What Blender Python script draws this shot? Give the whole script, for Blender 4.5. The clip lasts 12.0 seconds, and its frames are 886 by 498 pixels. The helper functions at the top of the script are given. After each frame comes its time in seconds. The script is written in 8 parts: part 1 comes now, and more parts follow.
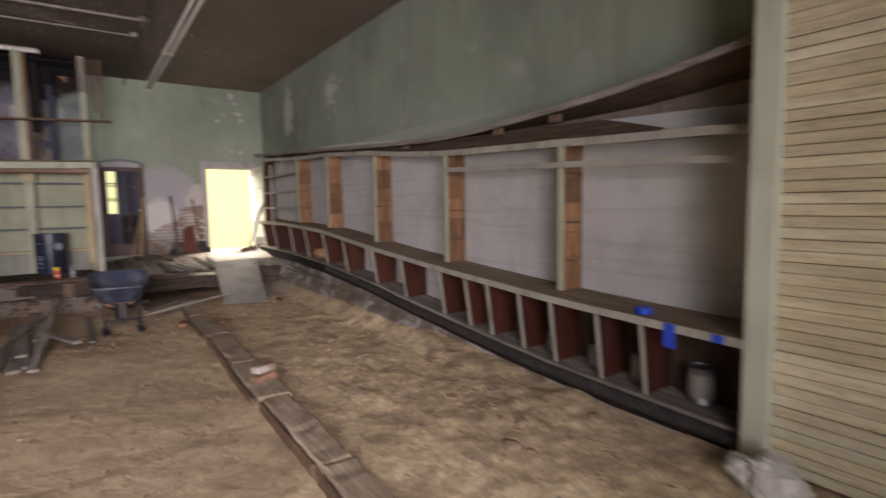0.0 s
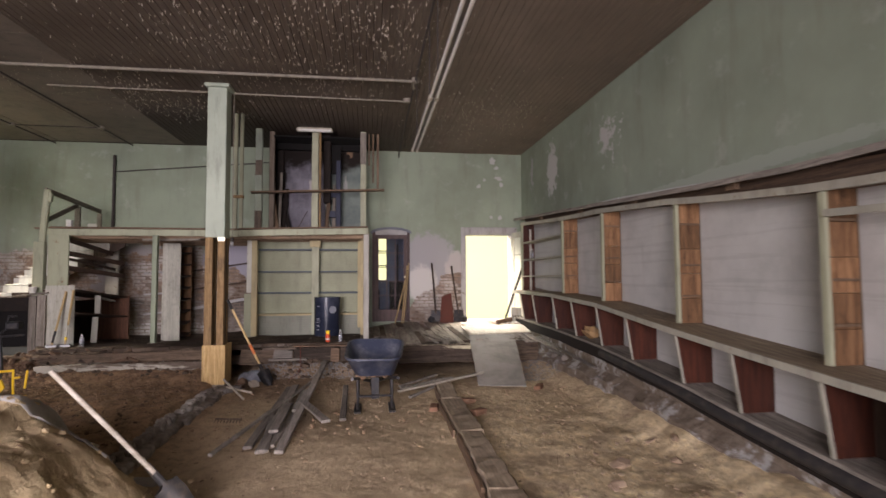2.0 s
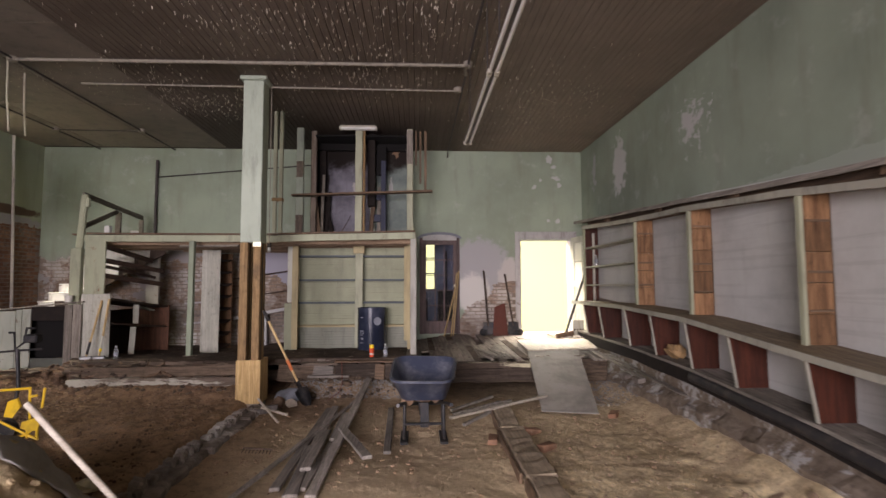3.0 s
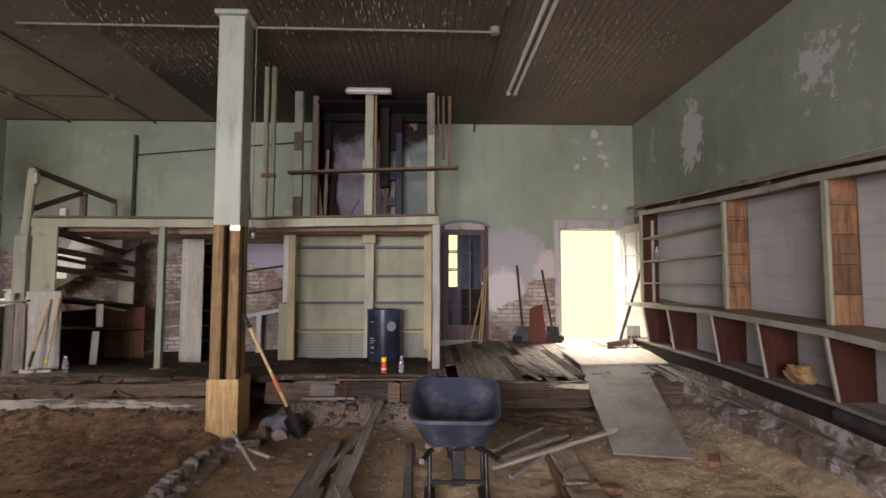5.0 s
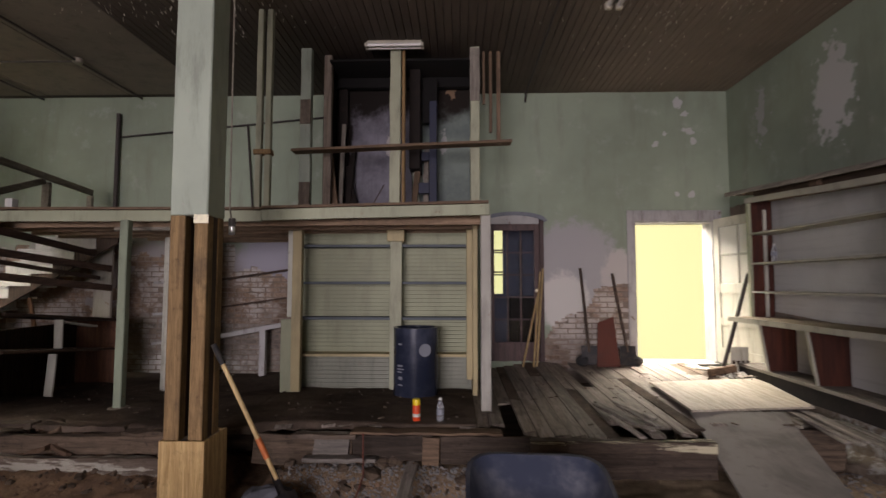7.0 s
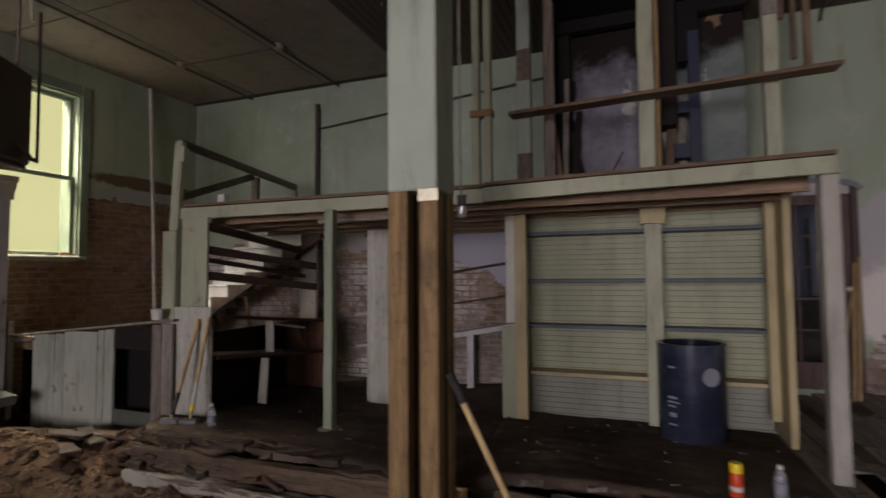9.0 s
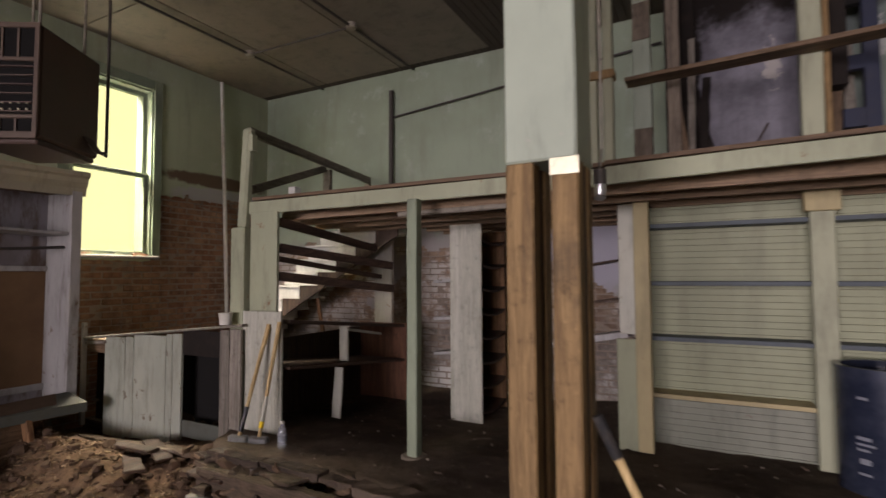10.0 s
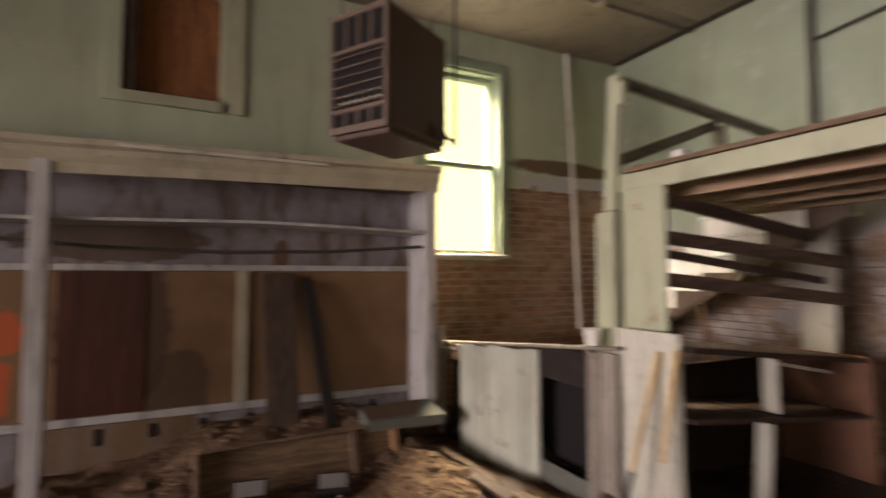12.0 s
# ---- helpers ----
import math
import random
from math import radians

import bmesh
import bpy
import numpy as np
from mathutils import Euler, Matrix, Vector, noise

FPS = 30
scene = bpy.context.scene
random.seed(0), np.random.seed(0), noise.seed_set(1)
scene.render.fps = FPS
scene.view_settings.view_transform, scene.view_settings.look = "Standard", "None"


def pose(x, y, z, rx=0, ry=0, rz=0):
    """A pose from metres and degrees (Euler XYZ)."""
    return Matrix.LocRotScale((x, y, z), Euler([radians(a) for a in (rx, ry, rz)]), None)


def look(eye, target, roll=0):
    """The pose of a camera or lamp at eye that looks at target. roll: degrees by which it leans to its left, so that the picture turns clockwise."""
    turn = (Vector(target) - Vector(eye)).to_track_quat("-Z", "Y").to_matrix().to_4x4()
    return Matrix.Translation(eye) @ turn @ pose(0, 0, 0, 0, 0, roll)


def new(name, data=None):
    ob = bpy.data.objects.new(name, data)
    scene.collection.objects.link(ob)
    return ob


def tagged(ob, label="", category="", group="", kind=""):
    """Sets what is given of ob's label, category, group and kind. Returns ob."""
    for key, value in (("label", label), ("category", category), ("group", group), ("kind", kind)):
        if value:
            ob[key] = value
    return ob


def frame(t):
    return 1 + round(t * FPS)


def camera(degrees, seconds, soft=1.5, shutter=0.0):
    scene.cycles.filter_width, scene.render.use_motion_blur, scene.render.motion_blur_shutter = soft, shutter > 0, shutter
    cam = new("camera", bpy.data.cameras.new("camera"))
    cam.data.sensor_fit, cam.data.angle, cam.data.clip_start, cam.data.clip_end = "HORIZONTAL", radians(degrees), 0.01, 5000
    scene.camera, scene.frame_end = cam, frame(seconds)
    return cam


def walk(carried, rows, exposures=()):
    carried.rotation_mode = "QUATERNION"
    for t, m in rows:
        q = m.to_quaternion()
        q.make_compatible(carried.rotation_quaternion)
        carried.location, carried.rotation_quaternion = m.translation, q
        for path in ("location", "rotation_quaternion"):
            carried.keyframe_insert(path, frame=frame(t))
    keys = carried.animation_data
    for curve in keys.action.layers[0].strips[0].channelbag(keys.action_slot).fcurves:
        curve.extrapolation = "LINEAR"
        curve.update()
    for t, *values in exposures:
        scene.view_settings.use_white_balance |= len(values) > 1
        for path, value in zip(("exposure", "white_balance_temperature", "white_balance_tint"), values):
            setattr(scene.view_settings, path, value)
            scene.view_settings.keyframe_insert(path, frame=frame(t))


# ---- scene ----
cam = camera(81.8, 12.0, shutter=0.6)
PATH = [
    (0, (0.213, 0.181, 1.518), (1.358, 1.811, 1.335), -1.0),
    (0.5, (0.356, 0.609, 1.499), (1.188, 2.425, 1.394), -0.8),
    (1, (0.482, 1.025, 1.458), (1.097, 2.928, 1.43), -0.8),
    (1.5, (0.529, 1.388, 1.473), (0.942, 3.344, 1.515), -0.6),
    (2, (0.501, 1.829, 1.455), (0.783, 3.807, 1.562), -0.3),
    (2.5, (0.489, 2.251, 1.444), (0.7, 4.234, 1.587), -0.3),
    (3, (0.482, 2.674, 1.46), (0.586, 4.667, 1.601), -0.2),
    (3.5, (0.396, 3.088, 1.451), (0.46, 5.082, 1.591), -0.1),
    (3.7, (0.358, 3.203, 1.468), (0.408, 5.198, 1.595), 0.2),
    (5.5, (0.36, 4.729, 1.447), (0.409, 6.724, 1.581), 0.0),
    (6, (0.36, 5.135, 1.481), (0.386, 7.131, 1.612), 0.1),
    (6.5, (0.291, 5.565, 1.539), (0.276, 7.561, 1.668), 0.1),
    (6.7, (0.251, 5.725, 1.554), (0.222, 7.721, 1.683), 0.1),
    (8.3, (-0.273, 6.808, 1.614), (-0.682, 8.763, 1.722), -0.5),
    (8.5, (-0.354, 6.913, 1.631), (-0.855, 8.847, 1.736), -0.5),
    (9, (-0.659, 7.114, 1.606), (-1.355, 8.986, 1.71), -0.4),
    (9.5, (-0.91, 7.312, 1.615), (-1.712, 9.141, 1.722), -0.2),
    (10, (-1.137, 7.63, 1.616), (-2.061, 9.4, 1.721), -0.3),
    (10.5, (-1.334, 7.926, 1.606), (-2.378, 9.629, 1.715), -0.0),
    (11, (-1.594, 8.164, 1.62), (-2.743, 9.797, 1.728), -0.1),
    (11.5, (-1.934, 8.251, 1.604), (-3.351, 9.66, 1.705), -0.4),
    (12, (-2.276, 8.338, 1.642), (-4.064, 9.228, 1.746), 0.0),
]
LIGHTNESS = [(0, -0.2, 6500, 10), (0.5, -0.4, 6500, 10), (1.0, -0.15, 6500, 10), (1.5, 0.05, 6500, 10), (2.5, 0.05, 6500, 10), (5.5, 0.0, 6500, 10), (6.5, -0.22, 6500, 10), (8.3, -1.2, 6450, 10), (8.5, -1.17, 6450, 10), (9.5, -0.55, 6500, 10), (10.5, 0.05, 6800, 10), (11.5, 0.4, 7100, 11), (12, 0.6, 7300, 12)]
walk(cam, [(t, look(eye, target, roll)) for t, eye, target, roll in PATH], LIGHTNESS)

# ---- world, lamps and exposure ----
world = bpy.data.worlds.new("daylight")
scene.world = world
world.use_nodes = True
wn = world.node_tree
sky = wn.nodes.new("ShaderNodeTexSky")
sky.sky_type, sky.sun_disc = "NISHITA", False
sky.sun_elevation, sky.sun_rotation = radians(48), radians(20)
wn.links.new(sky.outputs[0], wn.nodes["Background"].inputs[0])
wn.nodes["Background"].inputs[1].default_value = 0.1


def area(name, eye, target, sx, sy, watts, colour):
    d = bpy.data.lights.new(name, "AREA")
    d.shape, d.size, d.size_y, d.energy, d.color = "RECTANGLE", sx, sy, watts, colour
    ob = new(name, d)
    ob.matrix_world = look(eye, target)
    return ob


DAY = (0.99, 0.88, 0.96)
area("door_daylight", (3.1, 14.5, 3.7), (2.9, 11.4, 0.6), 2.2, 1.6, 2250, (1.0, 0.90, 0.78))
area("window_daylight", (-8.35, 10.7, 5.3), (-5.4, 10.9, 1.5), 4.4, 1.1, 4100, (1.0, 0.89, 0.70))
shop = area("shopfront_daylight", (-2.0, -2.25, 1.9), (-0.6, 8.0, 0.9), 5.6, 2.6, 410, DAY)
shop.data.spread = radians(92)

# ---- materials ----


class Mat:
    """A small builder of procedural surfaces."""

    def __init__(self, name, rough=0.8, metal=0.0, spec=0.3):
        self.m = bpy.data.materials.new(name)
        self.m.use_nodes = True
        self.t = self.m.node_tree
        self.b = self.t.nodes["Principled BSDF"]
        self.b.inputs["Roughness"].default_value = rough
        self.b.inputs["Metallic"].default_value = metal
        self.b.inputs["Specular IOR Level"].default_value = spec
        self.co = self.t.nodes.new("ShaderNodeTexCoord").outputs["Object"]
        self.pos = self.t.nodes.new("ShaderNodeNewGeometry").outputs["Position"]
        self.heights = []

    def put(self, socket, value):
        if isinstance(value, bpy.types.NodeSocket):
            self.t.links.new(value, socket)
        elif isinstance(value, (tuple, list)) and len(value) == 3 and socket.type == "RGBA":
            socket.default_value = (*value, 1)
        else:
            socket.default_value = value

    def scaled(self, vec, s, rot=(0, 0, 0)):
        n = self.t.nodes.new("ShaderNodeMapping")
        self.put(n.inputs["Vector"], vec)
        n.inputs["Scale"].default_value = s
        n.inputs["Rotation"].default_value = rot
        return n.outputs[0]

    def noise(self, vec, scale, detail=4.0, rough=0.55, warp=0.0):
        n = self.t.nodes.new("ShaderNodeTexNoise")
        self.put(n.inputs["Vector"], vec)
        n.inputs["Scale"].default_value = scale
        n.inputs["Detail"].default_value = detail
        n.inputs["Roughness"].default_value = rough
        n.inputs["Distortion"].default_value = warp
        return n.outputs["Fac"]

    def warped(self, vec, scale, amount):
        """The place, pushed about by a noise."""
        n = self.t.nodes.new("ShaderNodeTexNoise")
        self.put(n.inputs["Vector"], vec)
        n.inputs["Scale"].default_value = scale
        v = self.t.nodes.new("ShaderNodeVectorMath")
        v.operation = "MULTIPLY_ADD"
        self.put(v.inputs[0], n.outputs["Color"])
        v.inputs[1].default_value = (amount, amount, amount)
        self.put(v.inputs[2], vec)
        return v.outputs[0]

    def vor(self, vec, scale, feature="F1"):
        n = self.t.nodes.new("ShaderNodeTexVoronoi")
        n.feature = feature
        self.put(n.inputs["Vector"], vec)
        n.inputs["Scale"].default_value = scale
        return n.outputs["Distance"]

    def step(self, fac, a, b):
        n = self.t.nodes.new("ShaderNodeMapRange")
        n.interpolation_type = "SMOOTHSTEP"
        self.put(n.inputs["Value"], fac)
        n.inputs["From Min"].default_value, n.inputs["From Max"].default_value = a, b
        return n.outputs[0]

    def math(self, op, a, b=0.0):
        n = self.t.nodes.new("ShaderNodeMath")
        n.operation = op
        self.put(n.inputs[0], a)
        self.put(n.inputs[1], b)
        return n.outputs[0]

    def mix(self, fac, a, b, kind="MIX"):
        n = self.t.nodes.new("ShaderNodeMix")
        n.data_type, n.blend_type = "RGBA", kind
        self.put(n.inputs[0], fac)
        self.put(n.inputs[6], a)
        self.put(n.inputs[7], b)
        return n.outputs[2]

    def axis(self, vec, i):
        n = self.t.nodes.new("ShaderNodeSeparateXYZ")
        self.put(n.inputs[0], vec)
        return n.outputs[i]

    def rand(self):
        return self.t.nodes.new("ShaderNodeObjectInfo").outputs["Random"]

    def island(self):
        return self.t.nodes.new("ShaderNodeNewGeometry").outputs["Random Per Island"]

    def spot(self, centre, size, wob, scale=8.0, soft=0.1):
        """1 inside a ragged blob at a place on a wall."""
        n = self.t.nodes.new("ShaderNodeVectorMath")
        n.operation = "SUBTRACT"
        self.put(n.inputs[0], self.pos)
        n.inputs[1].default_value = centre
        v = self.scaled(n.outputs[0], tuple(1 / s for s in size))
        l = self.t.nodes.new("ShaderNodeVectorMath")
        l.operation = "LENGTH"
        self.put(l.inputs[0], v)
        d = self.math("ADD", l.outputs["Value"], self.math("MULTIPLY", self.math("SUBTRACT", self.noise(self.pos, scale, 6, 0.7), 0.5), wob))
        return self.math("SUBTRACT", 1.0, self.step(d, 1.0 - soft, 1.0))

    def bump(self, height, strength, dist=0.01):
        self.heights.append((height, strength, dist))

    def done(self, colour):
        self.put(self.b.inputs["Base Color"], colour)
        last = None
        for height, strength, dist in self.heights:
            n = self.t.nodes.new("ShaderNodeBump")
            n.inputs["Strength"].default_value, n.inputs["Distance"].default_value = strength, dist
            self.put(n.inputs["Height"], height)
            if last:
                self.t.links.new(last, n.inputs["Normal"])
            last = n.outputs[0]
        if last:
            self.t.links.new(last, self.b.inputs["Normal"])
        return self.m


def wood(name, dark, light, grain="y", rough=0.75, wear=None, wear_at=(0.52, 0.6), dirt=0.4, vary=0.35):
    """Timber with its grain along one axis; wear: colour of worn paint or dust over it."""
    m = Mat(name, rough)
    s = {"x": (0.6, 9, 9), "y": (9, 0.6, 9), "z": (9, 9, 0.6)}[grain]
    g = m.noise(m.scaled(m.pos, s), 3.0, 6, 0.65, 0.6)
    fine = m.noise(m.scaled(m.pos, tuple(4 * a for a in s)), 4.0, 4, 0.6)
    c = m.mix(m.step(g, 0.3, 0.7), dark, light)
    c = m.mix(m.math("MULTIPLY", m.step(fine, 0.45, 0.7), 0.35), c, tuple(0.45 * a for a in dark))
    if wear:
        w = m.noise(m.scaled(m.pos, tuple(0.35 * a for a in s)), 2.2, 8, 0.7)
        c = m.mix(m.step(w, *wear_at), c, wear)
    st = m.noise(m.pos, 1.7, 6, 0.7)
    c = m.mix(m.math("MULTIPLY", m.step(st, 0.5, 0.75), dirt), c, (0.03, 0.025, 0.02))
    sp = m.noise(m.pos, 15, 8, 0.75)
    c = m.mix(m.math("MULTIPLY", m.step(sp, 0.53, 0.70), 0.25 + 0.6 * dirt), c, tuple(0.30 * a for a in dark))
    c = m.mix(m.math("MULTIPLY", m.step(m.noise(m.pos, 38, 5, 0.7), 0.60, 0.72), 0.18 + 0.3 * dirt), c, tuple(min(0.8, 1.5 * a) for a in light))
    r = m.math("ADD", m.math("MULTIPLY", m.rand(), vary), 1 - vary / 2)
    cc = m.t.nodes.new("ShaderNodeCombineColor")
    for i in range(3):
        m.put(cc.inputs[i], r)
    c = m.mix(1.0, c, cc.outputs[0], "MULTIPLY")
    m.bump(g, 0.25, 0.006)
    m.bump(fine, 0.2, 0.002)
    m.bump(sp, 0.12 + 0.3 * dirt, 0.006)
    return m.done(c)


def paint(name, colour, under, grime=(0.06, 0.055, 0.045), chip=(0.66, 0.7), dirt=0.45, rough=0.6, scale=1.0):
    """Old paint: chips down to what lies under it, grime and faint brush marks."""
    m = Mat(name, rough)
    big = m.noise(m.pos, 1.3 * scale, 5, 0.6)
    c = m.mix(m.step(big, 0.3, 0.75), colour, tuple(0.78 * a for a in colour))
    ch = m.noise(m.pos, 6.0 * scale, 9, 0.72)
    chipped = m.step(ch, *chip)
    c = m.mix(chipped, c, under)
    gr = m.noise(m.scaled(m.pos, (3, 3, 0.7)), 2.2, 7, 0.7)
    c = m.mix(m.math("MULTIPLY", m.step(gr, 0.45, 0.75), dirt), c, grime)
    m.bump(m.math("SUBTRACT", 1.0, chipped), 0.35, 0.003)
    m.bump(m.noise(m.pos, 40, 4, 0.6), 0.12, 0.002)
    return m.done(c)


def plain(name, colour, rough=0.6, metal=0.0, dirt=0.3, scale=6.0, grime=(0.05, 0.045, 0.04)):
    m = Mat(name, rough, metal)
    n = m.noise(m.pos, scale, 6, 0.65)
    c = m.mix(m.math("MULTIPLY", m.step(n, 0.42, 0.75), dirt), colour, grime)
    m.bump(m.noise(m.pos, scale * 9, 4, 0.6), 0.1, 0.002)
    return m.done(c)


def plaster(name, base, spots, bare=(0.55, 0.54, 0.50)):
    """Green distempered plaster with stains and ragged bare places."""
    m = Mat(name, 0.85, 0, 0.2)
    big = m.noise(m.pos, 0.55, 5, 0.6)
    c = m.mix(m.step(big, 0.3, 0.72), base, tuple(0.72 * a for a in base))
    streak = m.noise(m.scaled(m.pos, (2.2, 2.2, 0.35)), 1.6, 6, 0.65)
    c = m.mix(m.math("MULTIPLY", m.step(streak, 0.48, 0.78), 0.42), c, (0.17, 0.165, 0.125))
    pale = m.noise(m.pos, 2.6, 8, 0.7)
    c = m.mix(m.math("MULTIPLY", m.step(pale, 0.55, 0.7), 0.26), c, bare)
    off = m.step(m.noise(m.pos, 5.5, 9, 0.72), 0.72, 0.735)
    c = m.mix(off, c, bare)
    for centre, size, wob, colour in spots:
        c = m.mix(m.spot(centre, size, wob, 8.0, 0.1 if wob > 1.5 else 0.3), c, colour)
    m.bump(m.noise(m.pos, 9, 6, 0.6), 0.25, 0.006)
    m.bump(m.noise(m.pos, 60, 3, 0.6), 0.15, 0.002)
    m.bump(m.math("SUBTRACT", 1.0, off), 0.4, 0.003)
    return m.done(c)


PALE = (0.52, 0.52, 0.50)
GREY = (0.38, 0.37, 0.37)
GREEN = (0.34, 0.395, 0.295)
M_back = plaster("green_plaster_back", GREEN, [
    *[((x, 13, z), (0.85 * a, 1, 0.9 * b), 4.5, PALE) for x, z, a, b in ((3.22, 4.06, 0.07, 0.09), (3.34, 3.90, 0.06, 0.06), (3.36, 3.66, 0.09, 0.06), (3.05, 3.62, 0.045, 0.05), (2.92, 3.48, 0.05, 0.06), (3.44, 3.52, 0.04, 0.06), (3.2, 2.78, 0.05, 0.05), (3.4, 2.76, 0.05, 0.05))],
    ((1.75, 13, 1.75), (0.75, 1, 0.75), 0.9, GREY), ((1.62, 13, 1.30), (0.40, 1, 0.46), 0.7, (0.60, 0.58, 0.54)),
    ((2.40, 13, 1.62), (0.30, 1, 0.45), 0.8, (0.50, 0.47, 0.44)),
    ((-4.5, 13, 1.3), (3.3, 1, 1.05), 0.5, (0.31, 0.285, 0.27)), ((-2.2, 13, 1.9), (0.8, 1, 0.5), 0.5, (0.36, 0.345, 0.39))])
M_right = plaster("green_plaster_right", (0.315, 0.365, 0.28), [
    ((3.9, 11.05, 3.45), (1, 0.28, 0.46), 3.0, PALE), ((3.9, 8.75, 3.5), (1, 0.24, 0.22), 8.0, PALE),
    ((3.9, 12.25, 3.6), (1, 0.12, 0.24), 6.0, GREY), ((3.9, 6.4, 2.45), (1, 2.0, 0.07), 1.6, (0.335, 0.37, 0.305))])
M_left = plaster("green_plaster_left", (0.41, 0.455, 0.325), [
    ((-6.9, 12.2, 2.86), (1, 0.95, 0.10), 0.8, (0.13, 0.09, 0.06)), ((-6.9, 12.3, 2.66), (1, 0.9, 0.12), 0.8, GREY)])
M_mortar = plain("mortar", (0.245, 0.195, 0.155), 0.95, 0, 0.5, 8)


def brick_mat(name, a, b, wash, amount):
    m = Mat(name, 0.9, 0, 0.2)
    c = m.mix(m.rand(), a, b)
    n = m.noise(m.pos, 14, 6, 0.7)
    c = m.mix(m.step(n, 0.35, 0.8), c, tuple(0.5 * x for x in a))
    w = m.noise(m.pos, 2.4, 7, 0.7)
    c = m.mix(m.step(w, amount, amount + 0.12), c, wash)
    soot_or_shade = m.noise(m.pos, 1.1, 6, 0.65)
    c = m.mix(m.math("MULTIPLY", m.step(soot_or_shade, 0.46, 0.68), 0.6), c, (0.065, 0.042, 0.03))
    c = m.mix(m.math("MULTIPLY", m.step(m.noise(m.scaled(m.pos, (1, 1, 3)), 9, 5, 0.7), 0.58, 0.72), 0.35), c, (0.42, 0.36, 0.29))
    m.bump(n, 0.5, 0.006)
    return m.done(c)


M_brick = brick_mat("red_brown_brick", (0.235, 0.118, 0.068), (0.335, 0.205, 0.13), (0.36, 0.30, 0.25), 0.58)
M_brick_wash = brick_mat("limewashed_brick", (0.31, 0.215, 0.155), (0.41, 0.32, 0.255), (0.50, 0.45, 0.40), 0.42)
M_brick_dim = brick_mat("dusty_limewashed_brick", (0.27, 0.185, 0.128), (0.385, 0.29, 0.215), (0.47, 0.43, 0.385), 0.45)
M_brick_soil = brick_mat("soiled_dark_brick", (0.25, 0.215, 0.18), (0.36, 0.32, 0.275), (0.42, 0.39, 0.35), 0.52)
M_brick_pale = brick_mat("whitened_footing_brick", (0.27, 0.235, 0.20), (0.38, 0.34, 0.30), (0.52, 0.50, 0.465), 0.50)
m = Mat("crumbling_whitewashed_footing", 0.95, 0, 0.15)
n = m.noise(m.pos, 3.2, 9, 0.7)
c = m.mix(m.step(m.noise(m.pos, 16, 7, 0.7), 0.35, 0.7), (0.24, 0.195, 0.15), (0.125, 0.098, 0.074))
c = m.mix(m.math("MULTIPLY", m.step(n, 0.51, 0.57), 0.82), c, (0.47, 0.46, 0.435))
c = m.mix(m.math("MULTIPLY", m.step(m.noise(m.pos, 7, 7, 0.7), 0.52, 0.60), 0.8), c, (0.19, 0.15, 0.11))
m.bump(n, 0.5, 0.03)
m.bump(m.noise(m.pos, 28, 6, 0.7), 0.6, 0.015)
M_footing = m.done(c)
M_brick_grey = brick_mat("grey_footing_brick", (0.24, 0.22, 0.20), (0.36, 0.33, 0.30), (0.44, 0.43, 0.42), 0.5)

m = Mat("peeling_ceiling_boards", 0.7, 0, 0.3)
c = m.mix(m.step(m.noise(m.pos, 0.8, 5, 0.6), 0.35, 0.7), (0.20, 0.158, 0.122), (0.135, 0.103, 0.078))
c = m.mix(m.math("MULTIPLY", m.step(m.noise(m.scaled(m.pos, (9, 0.7, 9)), 3, 6, 0.65), 0.4, 0.75), 0.5), c, (0.05, 0.036, 0.028))
c = m.mix(m.math("MULTIPLY", m.step(m.noise(m.scaled(m.pos, (2, 0.8, 1)), 5, 9, 0.75), 0.66, 0.70), 0.6), c, (0.27, 0.22, 0.17))
# Light fall-off painted in: darker to the left, lighter towards the door.
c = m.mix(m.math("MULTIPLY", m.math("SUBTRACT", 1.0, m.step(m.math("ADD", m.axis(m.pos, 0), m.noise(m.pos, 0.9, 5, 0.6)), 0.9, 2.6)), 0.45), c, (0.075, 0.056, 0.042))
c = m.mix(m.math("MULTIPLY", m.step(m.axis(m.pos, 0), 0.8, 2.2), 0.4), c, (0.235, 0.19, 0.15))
# Darker again at the back left.
loft_dark = m.step(m.math("ADD", m.axis(m.pos, 1), m.math("MULTIPLY", m.noise(m.pos, 0.9, 5, 0.6), 1.6)), 10.9, 12.2)
c = m.mix(m.math("MULTIPLY", m.math("MULTIPLY", loft_dark, m.math("SUBTRACT", 1.0, m.step(m.axis(m.pos, 0), 0.6, 2.4))), 0.7), c, (0.038, 0.029, 0.022))
m.bump(m.noise(m.scaled(m.pos, (12, 3, 6)), 5, 7, 0.7), 0.5, 0.006)
M_ceiling = m.done(c)
M_flake = plain("curled_paint_flake", (0.58, 0.52, 0.42), 0.8, 0, 0.6, 3)
M_panel_ceiling = paint("cream_ceiling_sheet", (0.205, 0.172, 0.135), (0.12, 0.09, 0.068), dirt=0.5)

m = Mat("bare_earth", 0.95, 0, 0.12)
n1 = m.noise(m.pos, 0.75, 6, 0.6)
n2 = m.noise(m.pos, 3.2, 9, 0.68)
n3 = m.noise(m.pos, 30, 6, 0.7)
n4 = m.noise(m.pos, 8.0, 8, 0.72)
lump = m.vor(m.warped(m.pos, 9.0, 0.12), 13.0)
c = m.mix(m.step(n1, 0.34, 0.66), (0.43, 0.335, 0.212), (0.56, 0.44, 0.285))
c = m.mix(m.math("MULTIPLY", m.step(n4, 0.46, 0.66), 0.5), c, (0.29, 0.222, 0.15))
